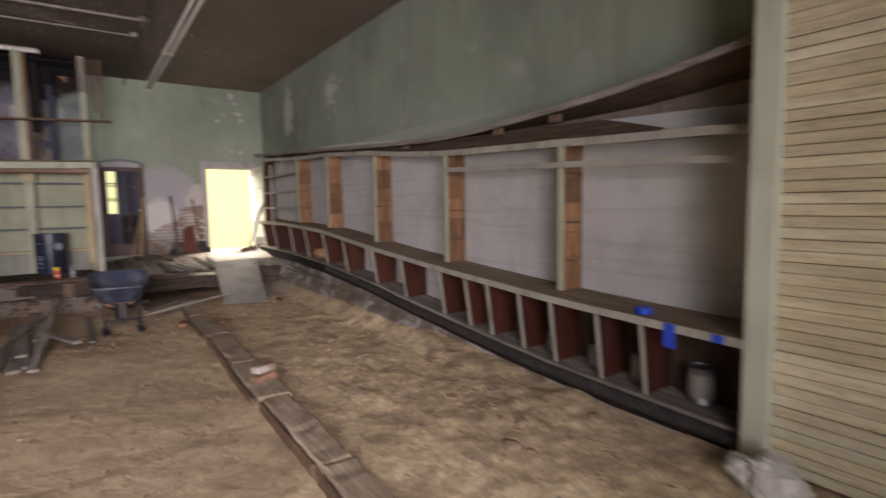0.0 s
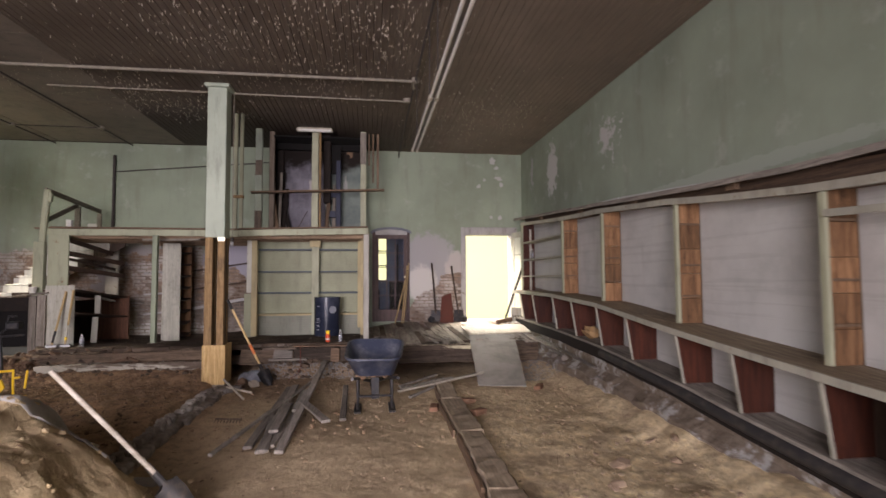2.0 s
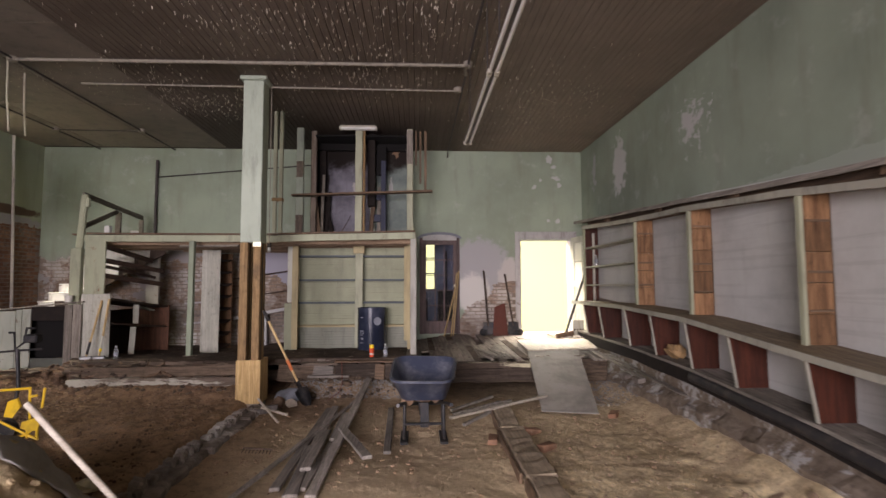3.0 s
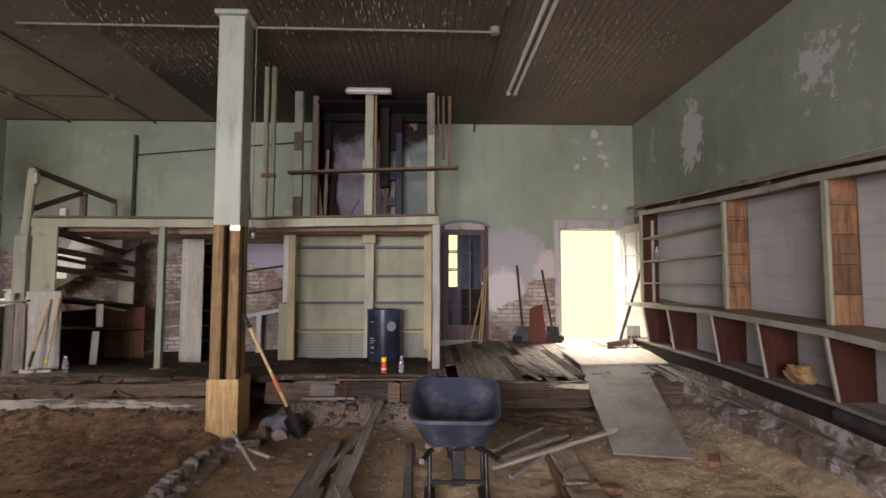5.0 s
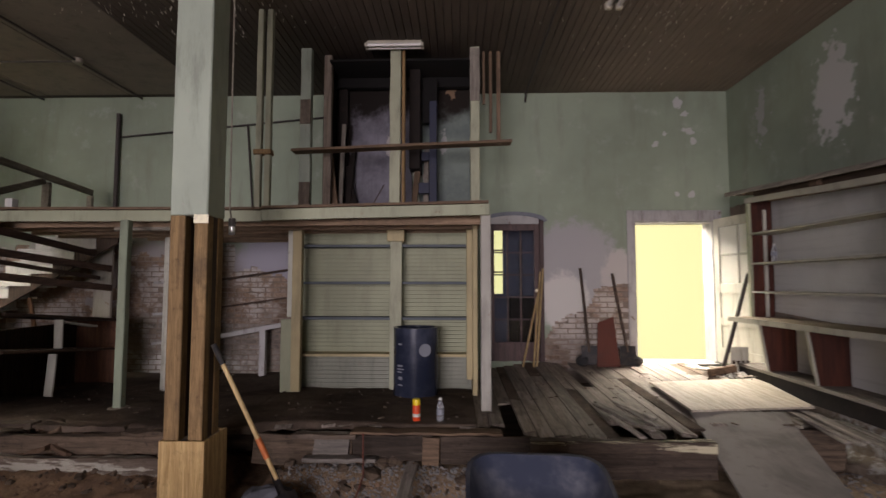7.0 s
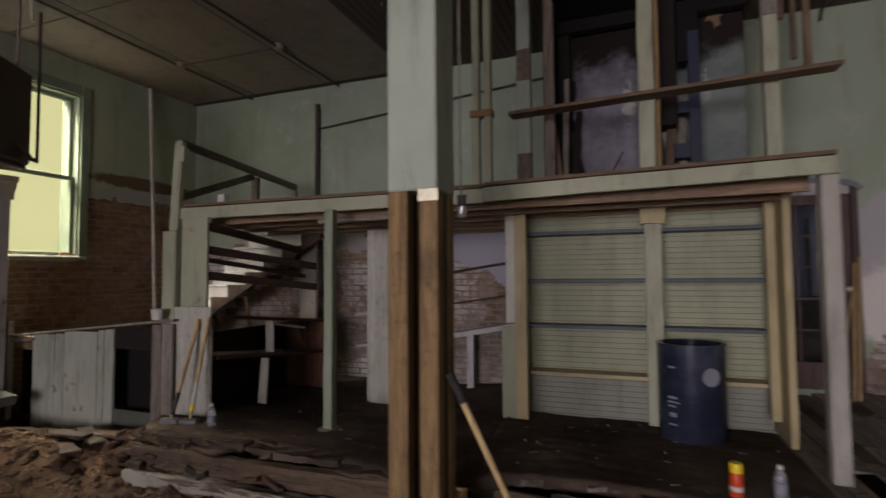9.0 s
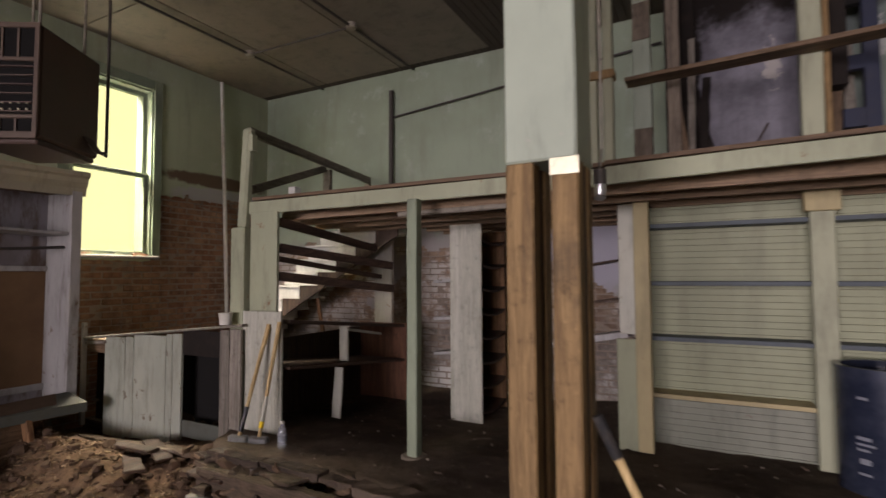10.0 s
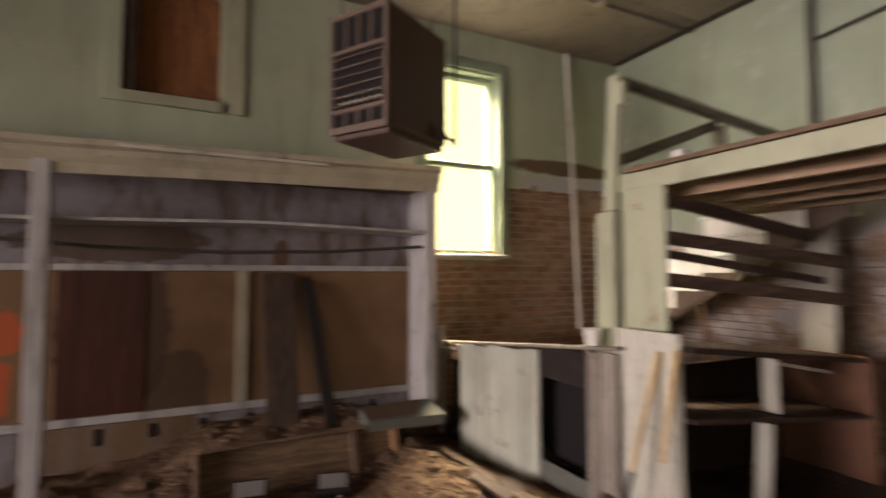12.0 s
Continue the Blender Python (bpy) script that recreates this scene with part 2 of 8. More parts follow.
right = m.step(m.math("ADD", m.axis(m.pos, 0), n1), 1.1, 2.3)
# Tan clay brightened near the front to carry the shopfront's stronger light.
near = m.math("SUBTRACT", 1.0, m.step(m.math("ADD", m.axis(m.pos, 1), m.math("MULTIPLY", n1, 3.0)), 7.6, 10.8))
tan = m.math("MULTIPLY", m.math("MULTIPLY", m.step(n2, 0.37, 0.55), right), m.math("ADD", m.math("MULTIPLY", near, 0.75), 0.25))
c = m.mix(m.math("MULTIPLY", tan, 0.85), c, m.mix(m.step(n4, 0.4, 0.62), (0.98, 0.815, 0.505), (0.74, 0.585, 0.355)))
c = m.mix(m.math("MULTIPLY", m.math("MULTIPLY", m.step(lump, 0.42, 0.62), right), 0.22), c, (0.25, 0.18, 0.12))
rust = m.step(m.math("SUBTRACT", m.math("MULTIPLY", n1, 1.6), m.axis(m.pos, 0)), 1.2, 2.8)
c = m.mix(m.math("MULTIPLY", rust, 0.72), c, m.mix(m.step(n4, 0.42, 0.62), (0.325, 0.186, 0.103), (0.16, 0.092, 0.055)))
c = m.mix(m.math("MULTIPLY", m.step(n3, 0.50, 0.72), 0.42), c, (0.12, 0.084, 0.056))
c = m.mix(m.math("MULTIPLY", m.step(m.noise(m.pos, 55, 4, 0.7), 0.64, 0.72), 0.3), c, (0.46, 0.39, 0.28))
# Much darker at the far left.
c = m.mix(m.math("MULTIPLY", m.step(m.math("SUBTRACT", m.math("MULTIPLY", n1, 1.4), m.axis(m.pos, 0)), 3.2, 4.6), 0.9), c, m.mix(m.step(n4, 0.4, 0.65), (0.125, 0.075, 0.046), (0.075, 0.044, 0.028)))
# Browner and darker towards the back and the left.
far_dark = m.step(m.math("SUBTRACT", m.math("ADD", m.axis(m.pos, 1), m.math("MULTIPLY", n1, 4.0)), m.math("MULTIPLY", m.axis(m.pos, 0), 0.33)), 10.3, 12.5)
c = m.mix(m.math("MULTIPLY", far_dark, 0.8), c, m.mix(m.step(n4, 0.4, 0.62), (0.20, 0.128, 0.08), (0.105, 0.066, 0.044)))
m.bump(m.noise(m.pos, 13, 10, 0.78), 0.6, 0.03)
m.bump(n4, 0.35, 0.03)
m.bump(lump, 0.15, 0.03)
m.bump(n3, 0.6, 0.014)
M_dirt = m.done(c)

m = Mat("dry_tan_clay", 0.95, 0, 0.12)
n2 = m.noise(m.scaled(m.pos, (1, 1.7, 1.2), (0, 0, 0.7)), 3.4, 8, 0.68)
crack = m.vor(m.warped(m.scaled(m.pos, (1, 1.6, 1), (0, 0, 0.6)), 5.0, 0.16), 4.5, "DISTANCE_TO_EDGE")
c = m.mix(m.step(n2, 0.34, 0.62), (0.40, 0.30, 0.175), (0.63, 0.50, 0.30))
c = m.mix(m.math("MULTIPLY", m.step(m.noise(m.pos, 11, 8, 0.75), 0.5, 0.68), 0.55), c, (0.25, 0.18, 0.105))
c = m.mix(m.math("MULTIPLY", m.step(m.noise(m.pos, 40, 6, 0.7), 0.55, 0.72), 0.4), c, (0.17, 0.12, 0.075))
gap = m.math("SUBTRACT", 1.0, m.step(crack, 0.0, 0.05))
c = m.mix(m.math("MULTIPLY", m.math("MULTIPLY", gap, m.step(m.noise(m.pos, 2.0, 4, 0.6), 0.45, 0.6)), 0.5), c, (0.16, 0.11, 0.068))
m.bump(m.step(crack, 0.0, 0.09), 0.22, 0.03)
m.bump(m.noise(m.pos, 9, 9, 0.75), 0.8, 0.04)
m.bump(m.noise(m.pos, 45, 5, 0.7), 0.5, 0.01)
M_clay = m.done(c)

M_stone = plain("dusty_rubble", (0.27, 0.225, 0.175), 0.95, 0, 0.5, 9)
M_rubble_grey = plain("grey_rubble", (0.235, 0.225, 0.21), 0.95, 0, 0.5, 9)
M_slate = plain("blue_grey_concrete", (0.15, 0.155, 0.175), 0.9, 0, 0.6, 9)
M_clod = plain("brown_clod", (0.33, 0.24, 0.165), 0.95, 0, 0.5, 11, (0.18, 0.125, 0.085))
M_darkclod = plain("dark_rotten_clod", (0.112, 0.071, 0.045), 0.95, 0, 0.5, 11, (0.06, 0.038, 0.026))
M_redclod = plain("red_brown_clod", (0.29, 0.19, 0.12), 0.95, 0, 0.5, 11, (0.15, 0.098, 0.062))
# Near-black colour for timber that lies in deep shade.
M_shadeblack = plain("shade_black_timber", (0.016, 0.012, 0.010), 0.9, 0, 0.35, 8, (0.04, 0.028, 0.021))
M_wincase = paint("green_window_paint", (0.24, 0.29, 0.215), (0.15, 0.13, 0.10), chip=(0.68, 0.71), dirt=0.4)
M_fallen = plain("mouldy_grey_board", (0.10, 0.105, 0.088), 0.8, 0, 0.5, 6, (0.07, 0.06, 0.045))
M_chip = wood("splinters_and_leaves", (0.16, 0.10, 0.06), (0.34, 0.23, 0.13), "x", vary=0.6)
M_floor = wood("dirty_floor_boards", (0.145, 0.117, 0.094), (0.32, 0.275, 0.23), "y", 0.8, (0.29, 0.265, 0.235), (0.58, 0.68), 0.55, 0.5)
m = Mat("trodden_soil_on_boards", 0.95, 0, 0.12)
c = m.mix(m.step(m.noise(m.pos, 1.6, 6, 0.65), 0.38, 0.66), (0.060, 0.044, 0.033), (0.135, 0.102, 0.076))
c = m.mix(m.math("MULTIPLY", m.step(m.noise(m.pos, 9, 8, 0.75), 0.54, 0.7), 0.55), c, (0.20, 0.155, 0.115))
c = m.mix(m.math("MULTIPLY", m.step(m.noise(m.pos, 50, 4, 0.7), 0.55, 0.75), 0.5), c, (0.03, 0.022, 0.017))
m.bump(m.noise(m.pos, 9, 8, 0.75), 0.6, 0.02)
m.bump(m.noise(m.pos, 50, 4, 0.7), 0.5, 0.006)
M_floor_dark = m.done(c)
M_joist = wood("old_joist", (0.055, 0.039, 0.027), (0.15, 0.108, 0.074), "x", 0.9, (0.23, 0.19, 0.145), (0.60, 0.68), 0.6)
M_greyz = wood("weathered_grey_board_upright", (0.15, 0.13, 0.105), (0.30, 0.265, 0.22), "z", 0.85, dirt=0.4)
M_partboard = paint("flaking_pale_green_white_board", (0.45, 0.47, 0.385), (0.20, 0.16, 0.115), grime=(0.12, 0.10, 0.07), chip=(0.60, 0.64), dirt=0.55)
M_postgreen = paint("dull_green_post_paint", (0.28, 0.32, 0.225), (0.22, 0.16, 0.10), chip=(0.63, 0.67), dirt=0.45)
M_whiteboard = wood("weathered_white_board", (0.43, 0.42, 0.345), (0.54, 0.53, 0.44), "z", 0.75, (0.60, 0.585, 0.51), (0.48, 0.66), 0.35, 0.22)
M_joist_white = wood("flaking_white_joist", (0.085, 0.062, 0.045), (0.16, 0.125, 0.095), "x", 0.85, (0.36, 0.335, 0.275), (0.52, 0.56), 0.7)
M_joist_yellow = wood("flaking_cream_joist", (0.05, 0.036, 0.026), (0.11, 0.08, 0.058), "x", 0.8, (0.54, 0.49, 0.33), (0.53, 0.57), 0.5)
M_grey_z = wood("split_grey_brown_wood", (0.14, 0.11, 0.085), (0.27, 0.22, 0.17), "z", 0.85)
M_grey_x = wood("weathered_grey_board_x", (0.13, 0.115, 0.10), (0.27, 0.24, 0.205), "x", 0.85, None, dirt=0.5, vary=0.4)
M_dark_x = wood("dark_board_x", (0.032, 0.023, 0.017), (0.085, 0.062, 0.045), "x", 0.85, (0.15, 0.12, 0.09), (0.62, 0.7), 0.5)
M_grey_board = wood("weathered_grey_board", (0.17, 0.15, 0.127), (0.36, 0.32, 0.275), "y", 0.85, None, dirt=0.4, vary=0.5)
M_brown_x = wood("brown_timber_x", (0.10, 0.065, 0.04), (0.22, 0.145, 0.09), "x", 0.75)
M_deckjoist = wood("dry_brown_joist", (0.17, 0.115, 0.072), (0.32, 0.225, 0.145), "x", 0.8, dirt=0.4)
M_brown_y = wood("brown_timber_y", (0.10, 0.065, 0.04), (0.22, 0.145, 0.09), "y", 0.75)
M_palerail = wood("dusty_brown_rail", (0.155, 0.135, 0.10), (0.27, 0.24, 0.18), "y", 0.75)
# Brown darkened to include the shade around cornice and backing board.
M_cornice = wood("dark_brown_cornice", (0.055, 0.036, 0.024), (0.13, 0.085, 0.055), "y", 0.8)
M_brown_z = wood("brown_timber_z", (0.10, 0.065, 0.04), (0.22, 0.145, 0.09), "z", 0.75)
M_dark_z = wood("dark_stained_timber", (0.035, 0.024, 0.018), (0.085, 0.055, 0.038), "z", 0.7)
M_dark_red = wood("dark_red_stained_board", (0.036, 0.011, 0.007), (0.085, 0.025, 0.013), "z", 0.6, dirt=0.2, vary=0.35)
M_dark_y = wood("dark_stained_timber_y", (0.04, 0.025, 0.018), (0.09, 0.055, 0.037), "y", 0.7)
M_orange = wood("bare_orange_pine", (0.115, 0.058, 0.028), (0.30, 0.165, 0.08), "z", 0.65, vary=0.9, dirt=0.5)
M_newwood = wood("aged_sawn_pine", (0.155, 0.094, 0.040), (0.33, 0.212, 0.092), "z", 0.7, vary=0.25, dirt=0.55)
M_ply = wood("bright_plywood", (0.40, 0.25, 0.095), (0.68, 0.48, 0.215), "z", 0.65, dirt=0.3)
M_handle = wood("ash_tool_shaft", (0.36, 0.245, 0.105), (0.56, 0.41, 0.20), "z", 0.5, dirt=0.35)
M_palebar = wood("pale_pole", (0.30, 0.26, 0.205), (0.47, 0.42, 0.345), "x", 0.6, dirt=0.2)
m = Mat("scuffed_grey_plywood", 0.7)
c = m.mix(m.step(m.noise(m.pos, 1.7, 6, 0.65, 0.5), 0.36, 0.66), (0.27, 0.25, 0.22), (0.165, 0.148, 0.128))
c = m.mix(m.math("MULTIPLY", m.step(m.noise(m.scaled(m.pos, (7, 1, 1), (0, 0, 0.25)), 3.5, 6, 0.7), 0.52, 0.72), 0.4), c, (0.30, 0.275, 0.24))
c = m.mix(m.math("MULTIPLY", m.step(m.noise(m.pos, 14, 7, 0.75), 0.55, 0.7), 0.45), c, (0.085, 0.075, 0.062))
m.bump(m.noise(m.pos, 24, 5, 0.7), 0.2, 0.003)
M_rampply = m.done(c)
M_sill = wood("rotten_tan_sill", (0.25, 0.19, 0.128), (0.41, 0.33, 0.228), "y", 0.95, (0.54, 0.45, 0.325), (0.55, 0.7), 0.5, 0.25)
M_tarp = plain("dusty_grey_sheeting", (0.33, 0.31, 0.28), 0.95, 0, 0.5, 5, (0.13, 0.11, 0.09))
M_palyply = wood("pale_plywood_sheet", (0.36, 0.31, 0.23), (0.56, 0.50, 0.40), "y", 0.7, dirt=0.25)
M_cream = paint("cream_green_paint", (0.40, 0.405, 0.28), (0.22, 0.16, 0.10), chip=(0.66, 0.69))
M_lapgreen = paint("pale_green_bead_board", (0.335, 0.345, 0.228), (0.24, 0.21, 0.15), chip=(0.72, 0.75), dirt=0.28)
M_lapgrey = paint("greyed_bead_board", (0.28, 0.285, 0.225), (0.20, 0.17, 0.13), chip=(0.64, 0.68), dirt=0.55)
M_gold = paint("yellowed_cream_paint", (0.46, 0.38, 0.205), (0.26, 0.17, 0.09), chip=(0.66, 0.69), dirt=0.35)
M_shelfedge = plain("blue_grey_shelf_edge", (0.085, 0.10, 0.112), 0.6, 0, 0.4, 7)
M_lapyellow = wood("cream_yellow_bead_board", (0.60, 0.53, 0.33), (0.78, 0.71, 0.47), "y", 0.6, (0.80, 0.76, 0.56), (0.48, 0.66), 0.2, 0.25)
M_colgreen = paint("pale_green_column_paint", (0.415, 0.465, 0.37), (0.46, 0.43, 0.37), chip=(0.62, 0.66), dirt=0.4)
M_deckpaint = paint("chalky_green_fascia_paint", (0.38, 0.395, 0.27), (0.25, 0.16, 0.09), chip=(0.62, 0.66))
M_cornerpost = paint("pale_green_post_paint", (0.60, 0.63, 0.48), (0.42, 0.38, 0.28), chip=(0.66, 0.70), dirt=0.25)
M_shelfblade = plain("dusty_steel_blade", (0.075, 0.072, 0.07), 0.5, 0.5, 0.6, 14, (0.20, 0.16, 0.12))
M_white = paint("dirty_white_paint", (0.56, 0.55, 0.46), (0.30, 0.25, 0.18), grime=(0.14, 0.115, 0.085), chip=(0.64, 0.70), dirt=0.5)
M_stairwhite = paint("worn_white_stair_paint", (0.70, 0.69, 0.64), (0.34, 0.29, 0.22), chip=(0.68, 0.72), dirt=0.3)
M_redwood = wood("red_brown_board", (0.095, 0.040, 0.022), (0.18, 0.082, 0.044), "z", 0.65)
M_greypost = paint("pale_grey_post_paint", (0.44, 0.42, 0.36), (0.26, 0.20, 0.14), chip=(0.64, 0.68), dirt=0.4)
M_archblue = plain("blue_grey_paint", (0.17, 0.18, 0.21), 0.6, 0, 0.4, 9)
# Bluish tone carries the reflections of the arched door's panes.
M_lobby = plain("pane_reflection_lobby_paint", (0.045, 0.055, 0.095), 0.6, 0, 0.3)
M_hutch = paint("grey_white_cabinet_paint", (0.45, 0.435, 0.42), (0.20, 0.15, 0.11), grime=(0.09, 0.065, 0.045), chip=(0.62, 0.65), dirt=0.7)
M_hutchtop = paint("cream_cornice_paint", (0.44, 0.40, 0.29), (0.20, 0.15, 0.10), chip=(0.62, 0.66), dirt=0.55)
m = Mat("pale_grey_wall_board", 0.85, 0, 0.2)
c = m.mix(m.step(m.noise(m.pos, 1.2, 6, 0.65), 0.4, 0.75), (0.53, 0.53, 0.50), (0.405, 0.402, 0.378))
c = m.mix(m.math("MULTIPLY", m.step(m.noise(m.scaled(m.pos, (1, 0.25, 7)), 2.0, 5, 0.6), 0.52, 0.62), 0.16), c, (0.22, 0.20, 0.185))
c = m.mix(m.math("MULTIPLY", m.step(m.noise(m.scaled(m.pos, (1, 3, 0.3)), 1.5, 6, 0.7), 0.56, 0.72), 0.22), c, (0.24, 0.20, 0.16))
m.bump(m.noise(m.pos, 30, 4, 0.6), 0.1, 0.002)
M_wallboard = m.done(c)
m = Mat("stained_lavender_plaster", 0.9, 0, 0.2)
c = m.mix(m.step(m.noise(m.pos, 3, 7, 0.7), 0.35, 0.7), (0.225, 0.215, 0.245), (0.12, 0.113, 0.13))
# Black top and left side put the bay's shade into the plaster.
soot_or_shade = m.step(m.math("ADD", m.axis(m.pos, 2), m.math("MULTIPLY", m.noise(m.pos, 4, 6, 0.65), 0.7)), 3.9, 4.15)
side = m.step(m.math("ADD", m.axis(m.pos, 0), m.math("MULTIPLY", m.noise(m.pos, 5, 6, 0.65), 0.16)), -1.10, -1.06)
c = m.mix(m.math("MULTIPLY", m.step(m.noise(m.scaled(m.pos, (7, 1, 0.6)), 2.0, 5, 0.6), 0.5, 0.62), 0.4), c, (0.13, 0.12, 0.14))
c = m.mix(m.math("MULTIPLY", m.math("SUBTRACT", 1.0, soot_or_shade), side), (0.016, 0.012, 0.010), c)
c = m.mix(m.spot((-0.66, 12.3, 3.25), (0.06, 1, 0.17), 3.0, 11.0), c, (0.37, 0.34, 0.32))
c = m.mix(m.spot((0.02, 12.3, 3.75), (0.14, 1, 0.16), 2.0, 8.0), c, (0.16, 0.09, 0.05))
m.bump(m.noise(m.pos, 12, 6, 0.7), 0.4, 0.01)
M_lavender = m.done(c)
m = Mat("shaded_green_plaster", 0.9, 0, 0.2)
c = m.mix(m.step(m.noise(m.pos, 2.5, 6, 0.65), 0.35, 0.7), (0.20, 0.235, 0.205), (0.12, 0.14, 0.135))
# Blackened top: shade of the loft bay put into the colour.
soot_or_shade = m.step(m.math("ADD", m.axis(m.pos, 2), m.math("MULTIPLY", m.noise(m.pos, 4, 6, 0.65), 0.7)), 3.85, 4.15)
c = m.mix(soot_or_shade, c, (0.020, 0.015, 0.012))
c = m.mix(m.spot((0.10, 12.3, 3.98), (0.05, 1, 0.11), 4.0, 11.0), c, (0.20, 0.13, 0.08))
c = m.mix(m.spot((0.0, 12.3, 3.35), (0.04, 1, 0.15), 4.0, 11.0), c, (0.33, 0.33, 0.31))
m.bump(m.noise(m.pos, 12, 6, 0.7), 0.4, 0.01)
M_shadegreen = m.done(c)
M_strap = plain("dark_blue_strap", (0.022, 0.026, 0.05), 0.6, 0, 0.3, 8)
m = Mat("brown_hard_board", 0.7)
c = m.mix(m.math("MULTIPLY", m.step(m.noise(m.pos, 1.4, 6, 0.65), 0.42, 0.75), 0.45), (0.20, 0.118, 0.060), (0.07, 0.040, 0.022))
c = m.mix(m.math("MULTIPLY", m.spot((-6.9, 8.30, 0.75), (1, 0.22, 0.36), 0.8, 5.0), 0.7), c, (0.05, 0.03, 0.02))
# Dark patch towards the left end puts the cabinet's shadow into the colour.
c = m.mix(m.math("MULTIPLY", m.spot((-6.9, 7.85, 1.2), (1, 0.40, 0.7), 0.7, 3.0), 0.8), c, (0.05, 0.03, 0.02))
c = m.mix(m.math("MULTIPLY", m.spot((-6.9, 7.22, 1.25), (1, 0.10, 0.16), 2.0, 6.0), 0.8), c, (0.52, 0.10, 0.03))
c = m.mix(m.math("MULTIPLY", m.spot((-6.9, 7.18, 0.85), (1, 0.10, 0.20), 2.0, 6.0), 0.8), c, (0.52, 0.10, 0.03))
m.bump(m.noise(m.pos, 30, 4, 0.6), 0.1, 0.002)
M_hardboard = m.done(c)
m = Mat("stained_cabinet_back", 0.8)
c = m.mix(m.step(m.noise(m.pos, 1.6, 6, 0.65), 0.35, 0.7), (0.275, 0.255, 0.27), (0.17, 0.15, 0.152))
run = m.noise(m.scaled(m.pos, (3, 3.2, 0.8)), 1.9, 7, 0.7)
c = m.mix(m.math("MULTIPLY", m.step(run, 0.47, 0.62), 0.85), c, (0.11, 0.07, 0.042))
c = m.mix(m.spot((-6.9, 9.05, 1.80), (1, 0.07, 0.16), 0.5, 8.0), c, (0.13, 0.075, 0.045))
c = m.mix(m.math("MULTIPLY", m.spot((-6.9, 7.85, 1.90), (1, 0.65, 0.17), 0.8, 6.0), 0.85), c, (0.085, 0.052, 0.032))
c = m.mix(m.math("MULTIPLY", m.spot((-6.9, 7.9, 0.40), (1, 0.65, 0.22), 0.8, 6.0), 0.8), c, (0.16, 0.10, 0.05))
m.bump(m.noise(m.pos, 14, 6, 0.7), 0.3, 0.004)
M_hutchback = m.done(c)
M_ledge = wood("dusty_counter_top", (0.175, 0.13, 0.082), (0.31, 0.24, 0.155), "y", 0.7, (0.38, 0.315, 0.225), (0.56, 0.7), 0.4)
M_dustshelf = wood("dust_grey_shelf", (0.13, 0.115, 0.095), (0.24, 0.215, 0.18), "y", 0.85, (0.33, 0.30, 0.255), (0.45, 0.62), 0.45)
M_ledgeface = paint("chalky_counter_edge", (0.40, 0.385, 0.315), (0.24, 0.19, 0.13), chip=(0.62, 0.66), dirt=0.5)
M_blackpipe = plain("black_iron_pipe", (0.035, 0.033, 0.034), 0.55, 0, 0.5, 9, (0.12, 0.10, 0.08))
M_conduit = plain("old_painted_pipe", (0.25, 0.22, 0.175), 0.6, 0.0, 0.6, 12)
M_darkpipe = plain("dark_iron_pipe", (0.07, 0.06, 0.055), 0.6, 0.3, 0.4, 12)
M_pvc = plain("white_plastic_pipe", (0.60, 0.58, 0.52), 0.45, 0, 0.3, 6)
M_tray = plain("blue_black_plastic_tray", (0.038, 0.045, 0.072), 0.42, 0, 0.75, 4.2, (0.19, 0.19, 0.205))
M_steel = plain("black_steel", (0.03, 0.03, 0.032), 0.45, 0.6, 0.4, 12, (0.14, 0.11, 0.09))
M_rubber = plain("black_rubber", (0.02, 0.02, 0.021), 0.8, 0, 0.5, 10, (0.12, 0.095, 0.07))
M_greysteel = plain("worn_grey_steel", (0.25, 0.25, 0.25), 0.4, 0.8, 0.5, 10)
M_drum = plain("glossy_black_plastic", (0.016, 0.020, 0.036), 0.2, 0, 0.45, 2.2, (0.10, 0.11, 0.15))
M_orangeband = plain("worn_orange_band", (0.55, 0.16, 0.05), 0.5, 0, 0.3, 20)
M_print = plain("grey_print", (0.24, 0.25, 0.28), 0.5, 0, 0.2)
M_yellow = plain("chipped_yellow_enamel", (0.68, 0.44, 0.02), 0.4, 0, 0.35, 9)
M_red = plain("red_can_wrap", (0.62, 0.07, 0.02), 0.35, 0, 0.1)
M_redboard = plain("rusty_red_sheet", (0.12, 0.038, 0.025), 0.7, 0, 0.5, 3)
M_yellowcap = plain("yellow_cap", (0.85, 0.62, 0.02), 0.35, 0, 0.05)
M_blue = plain("blue_tape", (0.03, 0.08, 0.55), 0.45, 0, 0.1)
M_heater = plain("brown_enamel_case", (0.10, 0.062, 0.05), 0.5, 0, 0.3, 3)
M_heaterface = plain("tan_enamel_bezel", (0.125, 0.088, 0.066), 0.5, 0, 0.5, 5)
# Near-black colour stands for the shade inside openings and recesses.
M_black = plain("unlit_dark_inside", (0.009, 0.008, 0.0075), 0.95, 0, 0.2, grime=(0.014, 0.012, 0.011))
M_tin = plain("bright_tin_plate", (0.80, 0.75, 0.54), 0.35, 0.25, 0.3, 30)
M_tube = plain("unlit_fluorescent_tube", (0.72, 0.71, 0.66), 0.25, 0, 0.15)
M_batten = plain("grimy_steel_batten", (0.16, 0.145, 0.125), 0.5, 0.2, 0.4, 6)
M_fixture = plain("cream_enamel_batten", (0.42, 0.385, 0.30), 0.45, 0, 0.4, 6)
M_paper = plain("crumpled_brown_paper", (0.37, 0.235, 0.11), 0.8, 0, 0.6, 12)
M_cardboard = plain("faded_can_wrapper", (0.26, 0.235, 0.21), 0.8, 0, 0.4, 8)
